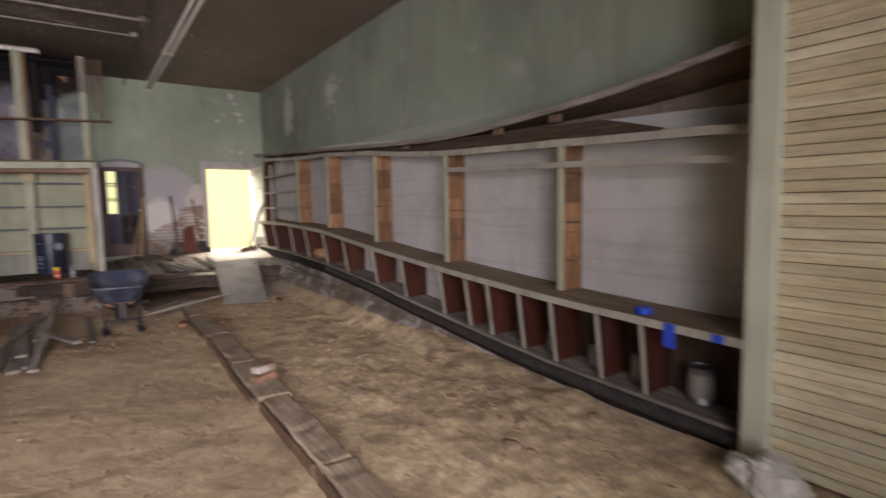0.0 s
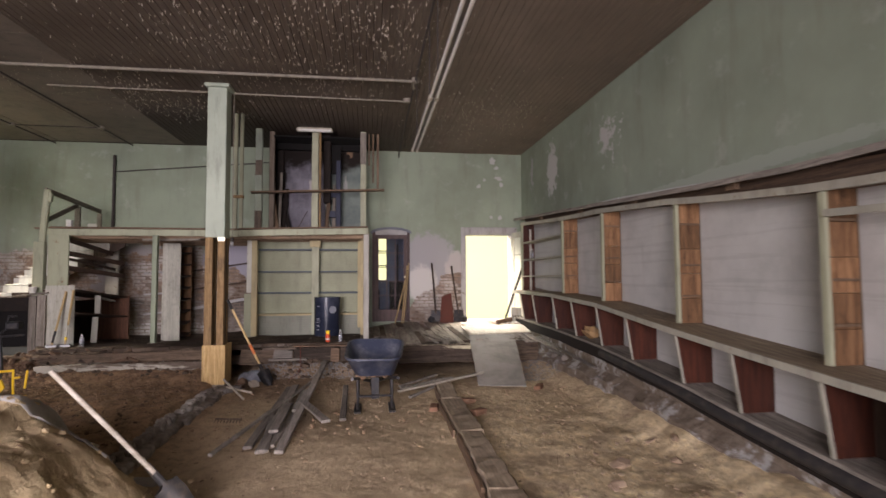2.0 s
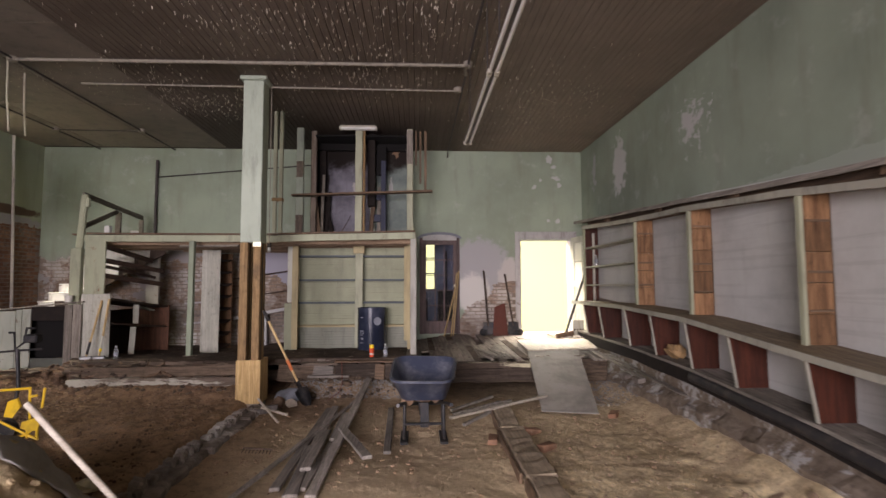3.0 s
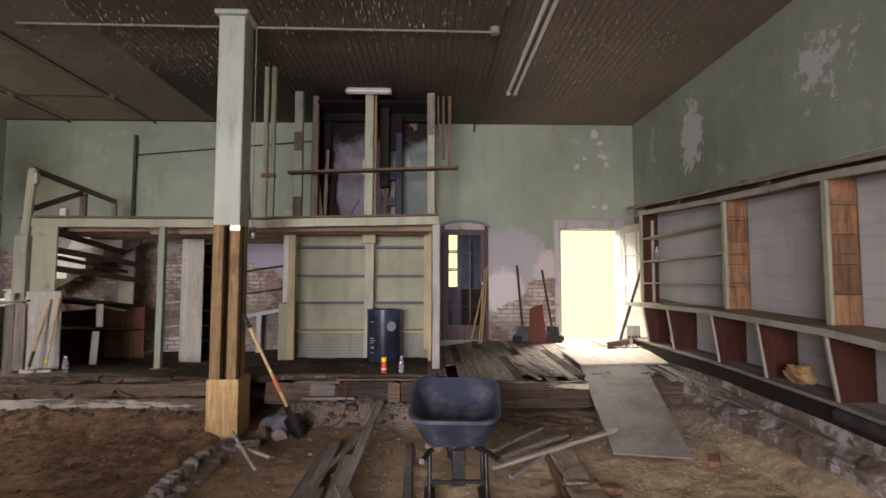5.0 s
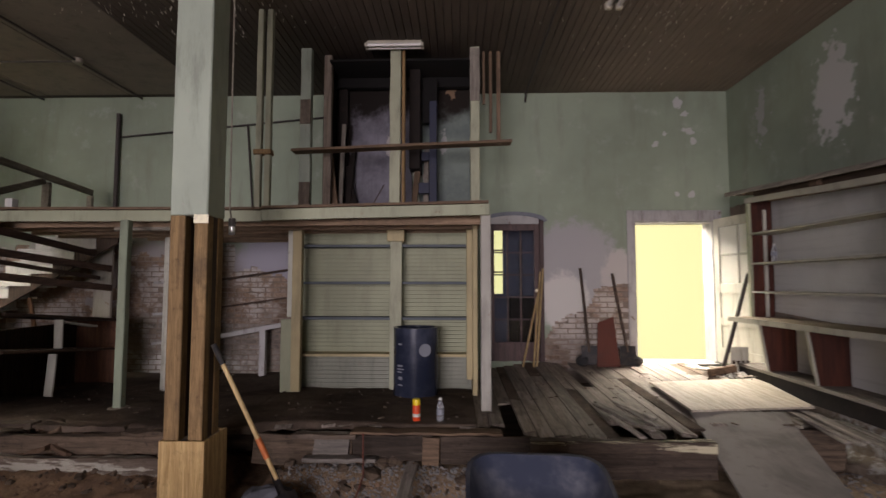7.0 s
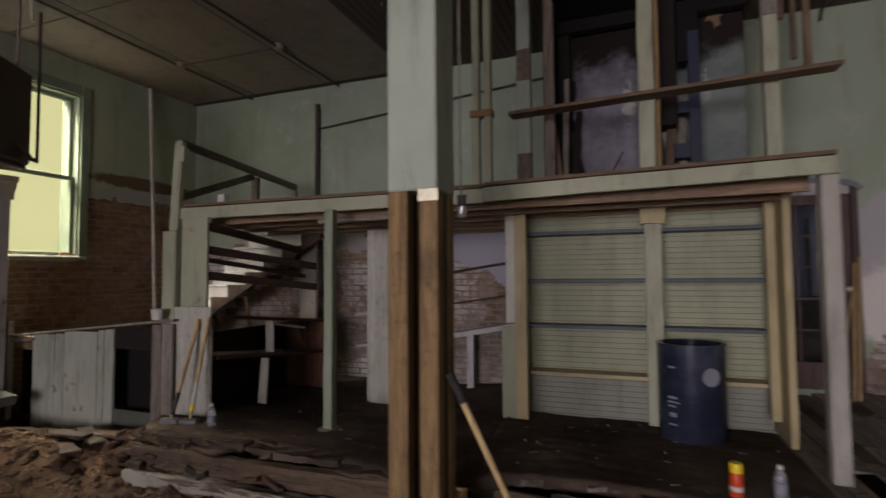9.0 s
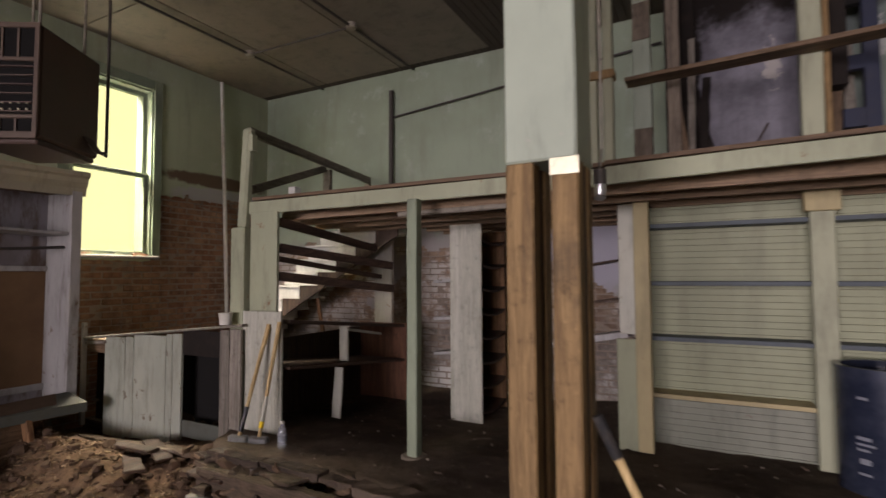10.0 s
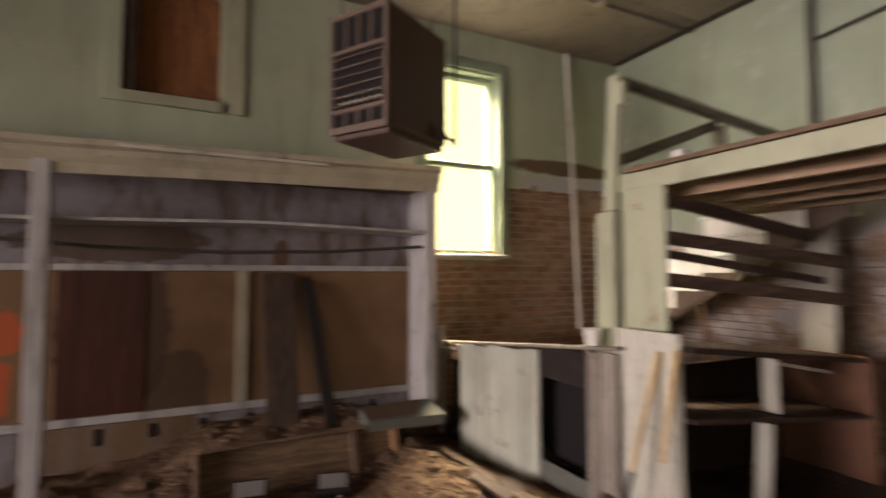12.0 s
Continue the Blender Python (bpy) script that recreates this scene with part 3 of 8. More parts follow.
M_orangeply = wood("orange_boarding", (0.20, 0.075, 0.028), (0.36, 0.15, 0.06), "z", 0.7)
M_doordark = wood("dark_brown_door", (0.055, 0.033, 0.030), (0.11, 0.065, 0.058), "z", 0.5)
M_screen = plain("bright_reflector", (0.72, 0.73, 0.75), 0.28, 0.9, 0.1)

m = Mat("old_window_glass", 0.05)
m.b.inputs["Transmission Weight"].default_value = 1.0
m.b.inputs["IOR"].default_value = 1.45
M_glass = m.done((0.9, 0.92, 0.9))
m = Mat("clear_bottle_plastic", 0.12)
m.b.inputs["Transmission Weight"].default_value = 0.78
m.b.inputs["IOR"].default_value = 1.3
M_bottle = m.done((0.90, 0.92, 0.95))


def glow(name, colour, strength):
    m = bpy.data.materials.new(name)
    m.use_nodes = True
    b = m.node_tree.nodes["Principled BSDF"]
    b.inputs["Base Color"].default_value = (0, 0, 0, 1)
    b.inputs["Emission Color"].default_value = (*colour, 1)
    b.inputs["Emission Strength"].default_value = strength
    return m


M_outside = glow("bright_hazy_outdoors", (1.0, 0.93, 0.46), 1.5)

# ---- mesh helpers ----


def box(bm, lo, hi, bev=0.0, m=None):
    mid = [(a + b) / 2 for a, b in zip(lo, hi)]
    size = [abs(b - a) for a, b in zip(lo, hi)]
    vs = bmesh.ops.create_cube(bm, size=1.0, matrix=(m or Matrix()) @ Matrix.Translation(mid) @ Matrix.Diagonal((*size, 1)))["verts"]
    if bev:
        es = list({e for v in vs for e in v.link_edges})
        bmesh.ops.bevel(bm, geom=es, offset=min(bev, 0.4 * min(size)), segments=1, affect="EDGES")
    return vs


def beam(bm, p0, p1, w, h, bev=0.004, roll=0.0, up=(0, 0, 1)):
    """A timber from p0 to p1: w across, h along up."""
    a, b = Vector(p0), Vector(p1)
    y = (b - a).normalized()
    x = y.cross(Vector(up))
    x = x.normalized() if x.length > 1e-4 else Vector((1, 0, 0))
    z = x.cross(y)
    mt = Matrix((x, y, z)).transposed().to_4x4()
    mt.translation = (a + b) / 2
    mt = mt @ Matrix.Rotation(radians(roll), 4, "Y")
    n = (b - a).length / 2
    box(bm, (-w / 2, -n, -h / 2), (w / 2, n, h / 2), bev, mt)


def rod(bm, p0, p1, r, seg=12, r2=None):
    a, b = Vector(p0), Vector(p1)
    q = (b - a).to_track_quat("Z", "Y").to_matrix().to_4x4()
    bmesh.ops.create_cone(bm, cap_ends=True, segments=seg, radius1=r, radius2=r if r2 is None else r2,
                          depth=(b - a).length, matrix=Matrix.Translation((a + b) / 2) @ q)


def tube(bm, pts, r, seg=10):
    """One swept round tube through the points, with closed ends."""
    p = [Vector(q) for q in pts]
    side, rings = None, []
    for i, q in enumerate(p):
        d0 = (q - p[i - 1]).normalized() if i else (p[1] - q).normalized()
        d1 = (p[i + 1] - q).normalized() if i + 1 < len(p) else d0
        t = (d0 + d1).normalized() if (d0 + d1).length > 1e-3 else d0
        if side is None:
            side = t.orthogonal()
        side = (side - t * side.dot(t)).normalized()
        up = t.cross(side)
        stretch = min(1.6, 1 / max(0.3, d0.dot(t)))
        bend = (d1 - d0)
        bend = bend.normalized() if bend.length > 1e-3 else None
        ring = []
        for k in range(seg):
            o = side * math.cos(2 * math.pi * k / seg) + up * math.sin(2 * math.pi * k / seg)
            if bend:
                o = o + bend * o.dot(bend) * (stretch - 1)
            ring.append(bm.verts.new(q + o * r))
        rings.append(ring)
    for a, b in zip(rings, rings[1:]):
        for k in range(seg):
            bm.faces.new((a[k], a[(k + 1) % seg], b[(k + 1) % seg], b[k]))
    bm.faces.new(list(reversed(rings[0])))
    bm.faces.new(rings[-1])


def lathe(bm, centre, prof, seg=24):
    """A turned form: prof is (radius, z) from the bottom up."""
    rings = []
    for r, z in prof:
        rings.append([bm.verts.new((centre[0] + r * math.cos(2 * math.pi * i / seg), centre[1] + r * math.sin(2 * math.pi * i / seg), centre[2] + z)) for i in range(seg)])
    for a, b in zip(rings, rings[1:]):
        for i in range(seg):
            bm.faces.new((a[i], a[(i + 1) % seg], b[(i + 1) % seg], b[i]))
    bm.faces.new(list(reversed(rings[0])))
    bm.faces.new(rings[-1])


def slab(bm, corners, thick, bev=0.0):
    """A sheet through four corners, thick downwards along its normal."""
    p = [Vector(c) for c in corners]
    n = (p[1] - p[0]).cross(p[3] - p[0]).normalized()
    top = [bm.verts.new(q) for q in p]
    low = [bm.verts.new(q - n * thick) for q in p]
    bm.faces.new(top)
    bm.faces.new(list(reversed(low)))
    for i in range(4):
        j = (i + 1) % 4
        bm.faces.new((top[j], top[i], low[i], low[j]))
    if bev:
        bmesh.ops.bevel(bm, geom=[e for v in top + low for e in v.link_edges], offset=bev, segments=1, affect="EDGES")


def ragged(bm, amount, scale=7.0, seed=0.0):
    for v in bm.verts:
        n = noise.noise_vector(v.co * scale + Vector((seed, seed * 0.7, 0)))
        v.co += n * amount


def cut(bm, step, axis):
    """Slices across a long piece, so that it can bend or fray."""
    lo = min(v.co[axis] for v in bm.verts)
    hi = max(v.co[axis] for v in bm.verts)
    k = lo + step
    while k < hi - step / 3:
        no = [0, 0, 0]
        no[axis] = 1
        co = [0, 0, 0]
        co[axis] = k
        bmesh.ops.bisect_plane(bm, geom=bm.verts[:] + bm.edges[:] + bm.faces[:], plane_co=co, plane_no=no)
        k += step


def mesh_of(name, bm, mat, smooth=False):
    bmesh.ops.recalc_face_normals(bm, faces=bm.faces[:])
    me = bpy.data.meshes.new(name)
    bm.to_mesh(me)
    bm.free()
    me.materials.append(mat)
    if smooth:
        me.polygons.foreach_set("use_smooth", [True] * len(me.polygons))
        me.update()
        me.set_sharp_from_angle(angle=radians(38))
    return me


def root_of(ob):
    while ob.parent:
        ob = ob.parent
    return ob


def part(name, bm, mat, parent, label="", smooth=False):
    """Links a bmesh, given in world places, as one mesh under a thing or a part."""
    off = root_of(parent).matrix_basis.translation
    bmesh.ops.translate(bm, verts=bm.verts[:], vec=-off)
    ob = new(name, mesh_of(name, bm, mat, smooth))
    ob.parent = parent
    if label:
        ob["label"] = label
    return ob


def thing(name, loc, label, category, group="", kind=""):
    ob = new(name)
    ob.empty_display_size = 0.1
    ob.matrix_basis = Matrix.Translation(loc)
    return tagged(ob, label, category, group, kind)


def single(name, bm, mat, label, category, group="", kind="", smooth=False):
    """A thing of one mesh."""
    return tagged(new(name, mesh_of(name, bm, mat, smooth)), label, category, group, kind)


def B():
    return bmesh.new()


def ramp1(x, pts):
    """Straight lines through (x, value) pairs."""
    for (a, u), (b, v) in zip(pts, pts[1:]):
        if x <= b:
            return u + (v - u) * max(0.0, (x - a) / (b - a))
    return pts[-1][1]


RIGHT, LEFT, BACK, FRONT, CEIL = 3.91, -6.87, 13.04, -2.3, 4.22
rng = random.Random(7)

# ---- ground ----


def smooth(a, b, x):
    t = min(1.0, max(0.0, (x - a) / (b - a)))
    return t * t * (3 - 2 * t)


def n3(x, y, s, z=0.0):
    return noise.noise(Vector((x * s, y * s, z)))


FOOT = [(1.4, 0.06), (3.2, 0.12), (5.7, 0.30), (7.0, 0.34), (9.8, 0.30)]


def mound(x, y):
    d = math.hypot((x + 2.0) / 1.36, (y - 4.85) / 1.60) + 0.07 * n3(x, y, 2.5)
    t = min(1.0, max(0.0, (1.0 - d) / 0.52))
    crumb = 0.028 * n3(x * 1.3 + y * 0.9, y * 0.5 - x * 0.4, 5.5) + 0.034 * n3(x * 1.2 + y * 0.6, y - x * 0.5, 10) + 0.016 * n3(x, y, 21)
    return 0.66 * (0.75 * t + 0.25 * t * t * (3 - 2 * t)) + crumb * min(1.0, 2.5 * t)


def ground_z(x, y):
    z = -0.10 + 0.035 * n3(x, y, 0.8) + 0.014 * n3(x, y, 3.1) + 0.008 * n3(x, y, 8.5) + 0.006 * n3(x, y, 19)
    z += 0.11 * (1 - smooth(-1.68, -1.60, x)) * (1 - smooth(10.2, 10.8, y))
    z += 0.07 * (1 - smooth(-1.9, -1.5, x)) * smooth(9.35, 9.85, y) + 0.05 * smooth(9.4, 10.0, y) * (1 - smooth(0.6, 1.2, x))
    z += 0.17 * (1 - smooth(0.4, 1.7, math.hypot((x + 6.0) / 1.2, (y - 9.3) / 1.4)))
    z += mound(x, y)
    z += (0.030 * n3(x, y, 3.7) + 0.024 * n3(x, y, 8.0, 3) + 0.014 * n3(x, y, 17, 5)) * (1 - smooth(-1.75, -1.6, x)) + 0.014 * n3(x, y, 9, 7) * smooth(6.5, 8.0, y)
    z += 0.20 * (1 - smooth(-6.75, -5.95, x)) * smooth(5.5, 7.0, y) * (1 - smooth(10.0, 10.4, y))
    z += 0.16 * smooth(9.72, 10.05, y) * smooth(-1.45, -1.2, x) * (1 - smooth(0.6, 0.9, x)) + 0.10 * smooth(9.6, 10.2, y) * smooth(2.3, 2.7, x)
    z -= 0.05 * (1 - smooth(0.1, 0.6, math.hypot(x + 1.1, (y - 6.3) / 2)))
    z += smooth(3.02, 3.40, x) * max(0.0, 0.62 * (ramp1(y, FOOT) - 0.07) + 0.05 * n3(x, y, 2.2)) * (1 - smooth(9.6, 10.4, y))
    z += (0.022 * max(0.0, n3(x, y, 4.5)) + 0.008 * n3(x, y, 7.0, 2) + 0.008 * n3(x, y, 13, 4)) * smooth(1.6, 2.4, x) * (1 - 0.6 * smooth(6.5, 9.0, y))
    z += 0.13 * (1 - smooth(-6.5, -6.12, x)) * smooth(8.0, 8.6, y) * (1 - smooth(9.55, 9.8, y))
    w = smooth(9.95, 10.3, y) * (1 - smooth(-4.5, -4.2, x))
    return z * (1 - w) + w * (ramp1(x, [(-6.9, 0.10), (-6.2, 0.10), (-4.6, 0.31)]) + 0.02 * n3(x, y, 5) + 0.010 * n3(x, y, 15))


def ground_sheet():
    xs = np.arange(LEFT - 0.02, RIGHT + 0.05, 0.036)
    ys = np.arange(FRONT - 0.02, BACK + 0.05, 0.036)
    vs = [(x, y, ground_z(x, y)) for y in ys for x in xs]
    w = len(xs)
    fs = [(j * w + i, j * w + i + 1, (j + 1) * w + i + 1, (j + 1) * w + i) for j in range(len(ys) - 1) for i in range(w - 1)]
    me = bpy.data.meshes.new("ground")
    me.from_pydata(vs, [], fs)
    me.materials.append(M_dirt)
    me.materials.append(M_clay)
    idx = []
    for f in fs:
        x, y = vs[f[0]][0] + 0.03, vs[f[0]][1] + 0.03
        idx.append(1 if mound(x, y) > 0.10 + 0.10 * n3(x, y, 3) else 0)
    me.polygons.foreach_set("material_index", idx)
    me.polygons.foreach_set("use_smooth", [True] * len(fs))
    return tagged(new("ground", me), "bare brown earth with clods and tan clay where the floor is gone", "ground", kind="structure")


ground_sheet()


def ball():
    bm = B()
    bmesh.ops.create_icosphere(bm, subdivisions=1, radius=0.6)
    vs = np.array([v.co[:] for v in bm.verts])
    fs = np.array([[v.index for v in f.verts] for f in bm.faces])
    bm.free()
    return vs, fs


BALL = ball()
CUBE = (np.array([(x, y, z) for x in (-0.5, 0.5) for y in (-0.5, 0.5) for z in (-0.5, 0.5)]), np.array([(0, 1, 3, 2), (4, 6, 7, 5), (0, 4, 5, 1), (2, 3, 7, 6), (0, 2, 6, 4), (1, 5, 7, 3)]))


def strewn(name, form, places, mat, label):
    """One mesh of many small copies of a form: places are (matrix, jitter in metres)."""
    vs, fs = form
    out, faces = [], []
    for k, (mt, jit) in enumerate(places):
        q = np.array(mt)
        out.append(vs @ q[:3, :3].T + q[:3, 3] + np.random.uniform(-1, 1, vs.shape) * jit)
        faces.append(fs + k * len(vs))
    me = bpy.data.meshes.new(name)
    me.from_pydata(np.concatenate(out).tolist(), [], np.concatenate(faces).tolist())
    me.materials.append(mat)
    return tagged(new(name, me), label, "debris", kind="stuff")


def clods(name, count, region, size, mat, label, seed, flat=0.7, sink=0.3, level=None):
    """Loose lumps strewn over a region: (x0, x1, y0, y1)."""
    r = random.Random(seed)
    places = []
    for _ in range(count):
        x, y = r.uniform(*region[:2]), r.uniform(*region[2:])
        s = size * (0.4 + 1.6 * r.random() ** 3)
        z = (ground_z(x, y) if level is None else level(x, y)) + s * flat * (0.5 - sink)
        mt = Matrix.Translation((x, y, z)) @ Euler((r.uniform(-0.4, 0.4), r.uniform(-0.4, 0.4), r.uniform(0, 6.3))).to_matrix().to_4x4() @ Matrix.Diagonal((s * r.uniform(0.7, 1.3), s * r.uniform(0.7, 1.2), s * flat, 1))
        places.append((mt, s * 0.13))
    return strewn(name, BALL, places, mat, label)


def splinters(name, count, region, length, mat, label, seed, level=None):
    r = random.Random(seed)
    places = []
    for _ in range(count):
        x, y = r.uniform(*region[:2]), r.uniform(*region[2:])
        z = (ground_z(x, y) if level is None else level(x, y)) + 0.006
        l = length * r.uniform(0.4, 1.7)
        mt = Matrix.Translation((x, y, z)) @ Euler((r.uniform(-0.3, 0.3), r.uniform(-0.15, 0.15), r.uniform(0, 6.3))).to_matrix().to_4x4() @ Matrix.Diagonal((l, l * r.uniform(0.10, 0.32), 0.006, 1))
        places.append((mt, 0.002))
    return strewn(name, CUBE, places, mat, label)


# ---- walls ----


def wall_core(name, spans, thick, plane, label):
    """spans: (u0, u1, z0, z1) blocks in the wall; plane: ('y', BACK, +1) tells where it stands and which way it is thick."""
    ax, at, sign = plane
    bm = B()
    for u0, u1, z0, z1 in spans:
        if ax == "y":
            box(bm, (u0, min(at, at + sign * thick), z0), (u1, max(at, at + sign * thick), z1))
        else:
            box(bm, (min(at, at + sign * thick), u0, z0), (max(at, at + sign * thick), u1, z1))
    return tagged(new(name, mesh_of(name, bm, M_mortar)), label, "wall", kind="structure")


def plaster_coat(parent, plane, u0, u1, z0, z1, gone, mat, cell=0.05, depth=0.015):
    """A coat of plaster with ragged holes: one sheet with its own broken edges."""
    ax, at, sign = plane
    nu, nz = round((u1 - u0) / cell), round((z1 - z0) / cell)
    keep = [[not gone(u0 + (i + 0.5) * (u1 - u0) / nu, z0 + (k + 0.5) * (z1 - z0) / nz) for i in range(nu)] for k in range(nz)]
    vs, fs, ids = [], [], {}

    def vert(i, k, back):
        if (i, k, back) not in ids:
            u, z = u0 + i * (u1 - u0) / nu, z0 + k * (z1 - z0) / nz
            near = [keep[b][a] for a in (i - 1, i) for b in (k - 1, k) if 0 <= a < nu and 0 <= b < nz]
            if 0 < sum(near) < len(near):
                u += 0.6 * cell * noise.noise(Vector((u * 31, z * 31, 3)))
                z += 0.6 * cell * noise.noise(Vector((u * 31, z * 31, 9)))
            d = at + (sign * depth if back else 0.0)
            ids[i, k, back] = len(vs)
            vs.append((u, d, z) if ax == "y" else (d, u, z))
        return ids[i, k, back]

    for k in range(nz):
        for i in range(nu):
            if not keep[k][i]:
                continue
            fs.append((vert(i, k, 0), vert(i + 1, k, 0), vert(i + 1, k + 1, 0), vert(i, k + 1, 0)))
            for a, b, p, q in ((i - 1, k, (i, k), (i, k + 1)), (i + 1, k, (i + 1, k), (i + 1, k + 1)), (i, k - 1, (i, k), (i + 1, k)), (i, k + 1, (i, k + 1), (i + 1, k + 1))):
                if 0 <= a < nu and 0 <= b < nz and keep[b][a]:
                    continue
                fs.append((vert(*p, 0), vert(*q, 0), vert(*q, 1), vert(*p, 1)))
    me = bpy.data.meshes.new("plaster")
    me.from_pydata(vs, [], fs)
    bm = B()
    bm.from_mesh(me)
    bpy.data.meshes.remove(me)
    ob = new("plaster", mesh_of("plaster", bm, mat))
    ob.parent = parent
    return ob


def brickwork(parent, plane, u0, u1, z0, z1, shown, mat, near, limit, seed, hole=lambda u, z: False):
    """Bricks laid in running bond where the plaster is off; near(u, z): those that become parts."""
    ax, at, sign = plane
    r = random.Random(seed)
    L, Hh, J, D = 0.205, 0.060, 0.012, 0.05
    protos = []
    for i in range(4):
        bm = B()
        box(bm, (-L / 2, -D / 2, -Hh / 2), (L / 2, D / 2, Hh / 2), 0.006)
        for v in bm.verts:
            v.co += Vector((r.uniform(-1, 1), r.uniform(-1, 1), r.uniform(-1, 1))) * 0.0025
        protos.append(mesh_of("brick", bm, mat))
    rest, made, row, z = B(), 0, 0, z0
    while z < z1:
        u = u0 - (L / 2 + J / 2 if row % 2 else 0)
        while u < u1:
            c, zz = u + L / 2, z + Hh / 2
            if u0 <= c <= u1 and any(shown(c + du, zz + dz) for du in (-0.11, 0, 0.11) for dz in (-0.04, 0.04)) and not any(hole(c + du, zz) for du in (-0.1, 0.1)):
                d = at + sign * (0.011 + D / 2 + r.uniform(-0.003, 0.004))
                rz = 0 if ax == "y" else 90
                mt = pose(*((c, d, zz) if ax == "y" else (d, c, zz)), r.uniform(-1, 1), r.uniform(-1, 1), rz)
                if near(c, zz) and made < limit:
                    ob = new("brick", r.choice(protos))
                    ob.parent, ob.matrix_basis = parent, mt
                    made += 1
                else:
                    box(rest, (-L / 2, -D / 2, -Hh / 2), (L / 2, D / 2, Hh / 2), 0, mt)
            u += L + J
        z += Hh + J
        row += 1
    if rest.verts:
        ob = new("brickwork", mesh_of("brickwork", rest, mat))
        ob.parent = parent
        tagged(ob, kind="stuff")
    else:
        rest.free()


# back wall
BP = ("y", BACK, 1)
ARCH = (0.55, 1.36, 0.48, 2.40)
DOOR = (2.60, 3.68, 0.47, 2.40)


def in_arch(u, z):
    return ARCH[0] < u < ARCH[1] and ARCH[2] < z < ARCH[3] + 0.11 * math.sqrt(max(0, 1 - ((u - 0.955) / 0.42) ** 2))


def in_door(u, z):
    return DOOR[0] < u < DOOR[1] and DOOR[2] < z < DOOR[3]


def back_bare(u, z):
    w = 0.07 * noise.noise(Vector((u * 3.1, z * 3.1, 1))) + 0.05 * noise.noise(Vector((u * 9, z * 9, 4)))
    if 1.36 < u < 2.58 and z < ramp1(u, [(1.36, 0.80), (1.5, 1.02), (1.8, 1.12), (1.98, 1.2), (2.06, 1.45), (2.58, 1.55)]) + w:
        return True
    if -6.9 < u < -1.75 and -0.2 < z < 2.0 + 2 * w:
        if -2.95 < u:
            return z < 1.72 - 0.35 * smooth(-2.35, -2.05, u) + 2 * w
        return noise.noise(Vector((u * 0.9, z * 1.5, 7))) + 1.2 * w > (-0.25 if z > 0.8 else -9)
    return False


wall_back = wall_core("wall_back", [(LEFT, 0.55, -0.3, CEIL + 0.1), (0.55, 1.36, -0.3, 0.48), (0.55, 1.36, 2.53, CEIL + 0.1), (1.36, 2.60, -0.3, CEIL + 0.1),
                                    (2.60, 3.68, -0.3, 0.47), (2.60, 3.68, 2.40, CEIL + 0.1), (3.68, RIGHT, -0.3, CEIL + 0.1)], 0.30, ("y", BACK + 0.0155, 1),
                      "pale green plastered back wall with bare brick and peeling patches")
plaster_coat(wall_back, BP, LEFT, RIGHT, -0.3, CEIL + 0.05, lambda u, z: in_arch(u, z) or in_door(u, z) or back_bare(u, z), M_back, 0.034)
brickwork(wall_back, BP, 1.36, 2.58, 0.36, 1.7, back_bare, M_brick_wash, lambda u, z: True, 160, 3, lambda u, z: in_arch(u, z) or in_door(u, z))
brickwork(wall_back, BP, -6.85, -1.75, 0.992, 2.3, back_bare, M_brick_dim, lambda u, z: -4.2 < u, 130, 4)
brickwork(wall_back, BP, -6.85, -1.75, 0.2, 0.99, back_bare, M_brick_pale, lambda u, z: -4.2 < u, 130, 6)

# left wall
LP = ("x", LEFT, -1)
WIN = (10.43, 11.30, 1.86, 3.80)
BWIN = (7.84, 8.56, 3.08, 4.0)


def left_open(u, z):
    return (WIN[0] < u < WIN[1] and WIN[2] < z < WIN[3]) or (BWIN[0] < u < BWIN[1] and BWIN[2] < z < BWIN[3])


def left_bare(u, z):
    w = 0.08 * noise.noise(Vector((u * 3.1, z * 3.1, 11))) + 0.05 * noise.noise(Vector((u * 9, z * 9, 14)))
    return (u > 11.30 and z < 2.60 + w) or (u > 10.2 and z < 1.80 + w)


wall_left = wall_core("wall_left", [(FRONT, 7.84, -0.3, CEIL + 0.1), (7.84, 8.56, -0.3, 3.08), (7.84, 8.56, 4.0, CEIL + 0.1), (8.56, 10.43, -0.3, CEIL + 0.1), (10.43, 11.30, -0.3, 1.86),
                                    (10.43, 11.30, 3.80, CEIL + 0.1), (11.30, BACK + 0.3, -0.3, CEIL + 0.1)], 0.30, ("x", LEFT - 0.0155, -1),
                      "pale green plastered side wall stripped to brick below")
plaster_coat(wall_left, LP, FRONT, BACK, -0.3, CEIL + 0.05, lambda u, z: left_open(u, z) or left_bare(u, z), M_left, 0.06)
brickwork(wall_left, LP, 10.25, 13.0, 0.1, 2.75, lambda u, z: left_bare(u, z) and not left_open(u, z), M_brick, lambda u, z: z > 0.95, 300, 5, left_open)

# right wall
wall_right = wall_core("wall_right", [(FRONT, BACK + 0.3, -0.3, CEIL + 0.1)], 0.30, ("x", RIGHT + 0.0155, 1), "long green plastered side wall with peeling patches")
plaster_coat(wall_right, ("x", RIGHT, 1), FRONT, BACK, -0.3, CEIL + 0.05,
             lambda u, z: z < ramp1(u, [(1.4, 2.45), (2.25, 2.44), (5.4, 2.3), (8.4, 2.42), (13.05, 2.66)]) - 0.06 + 0.03 * noise.noise(Vector((u * 5, z * 2, 3))), M_right, 0.06)

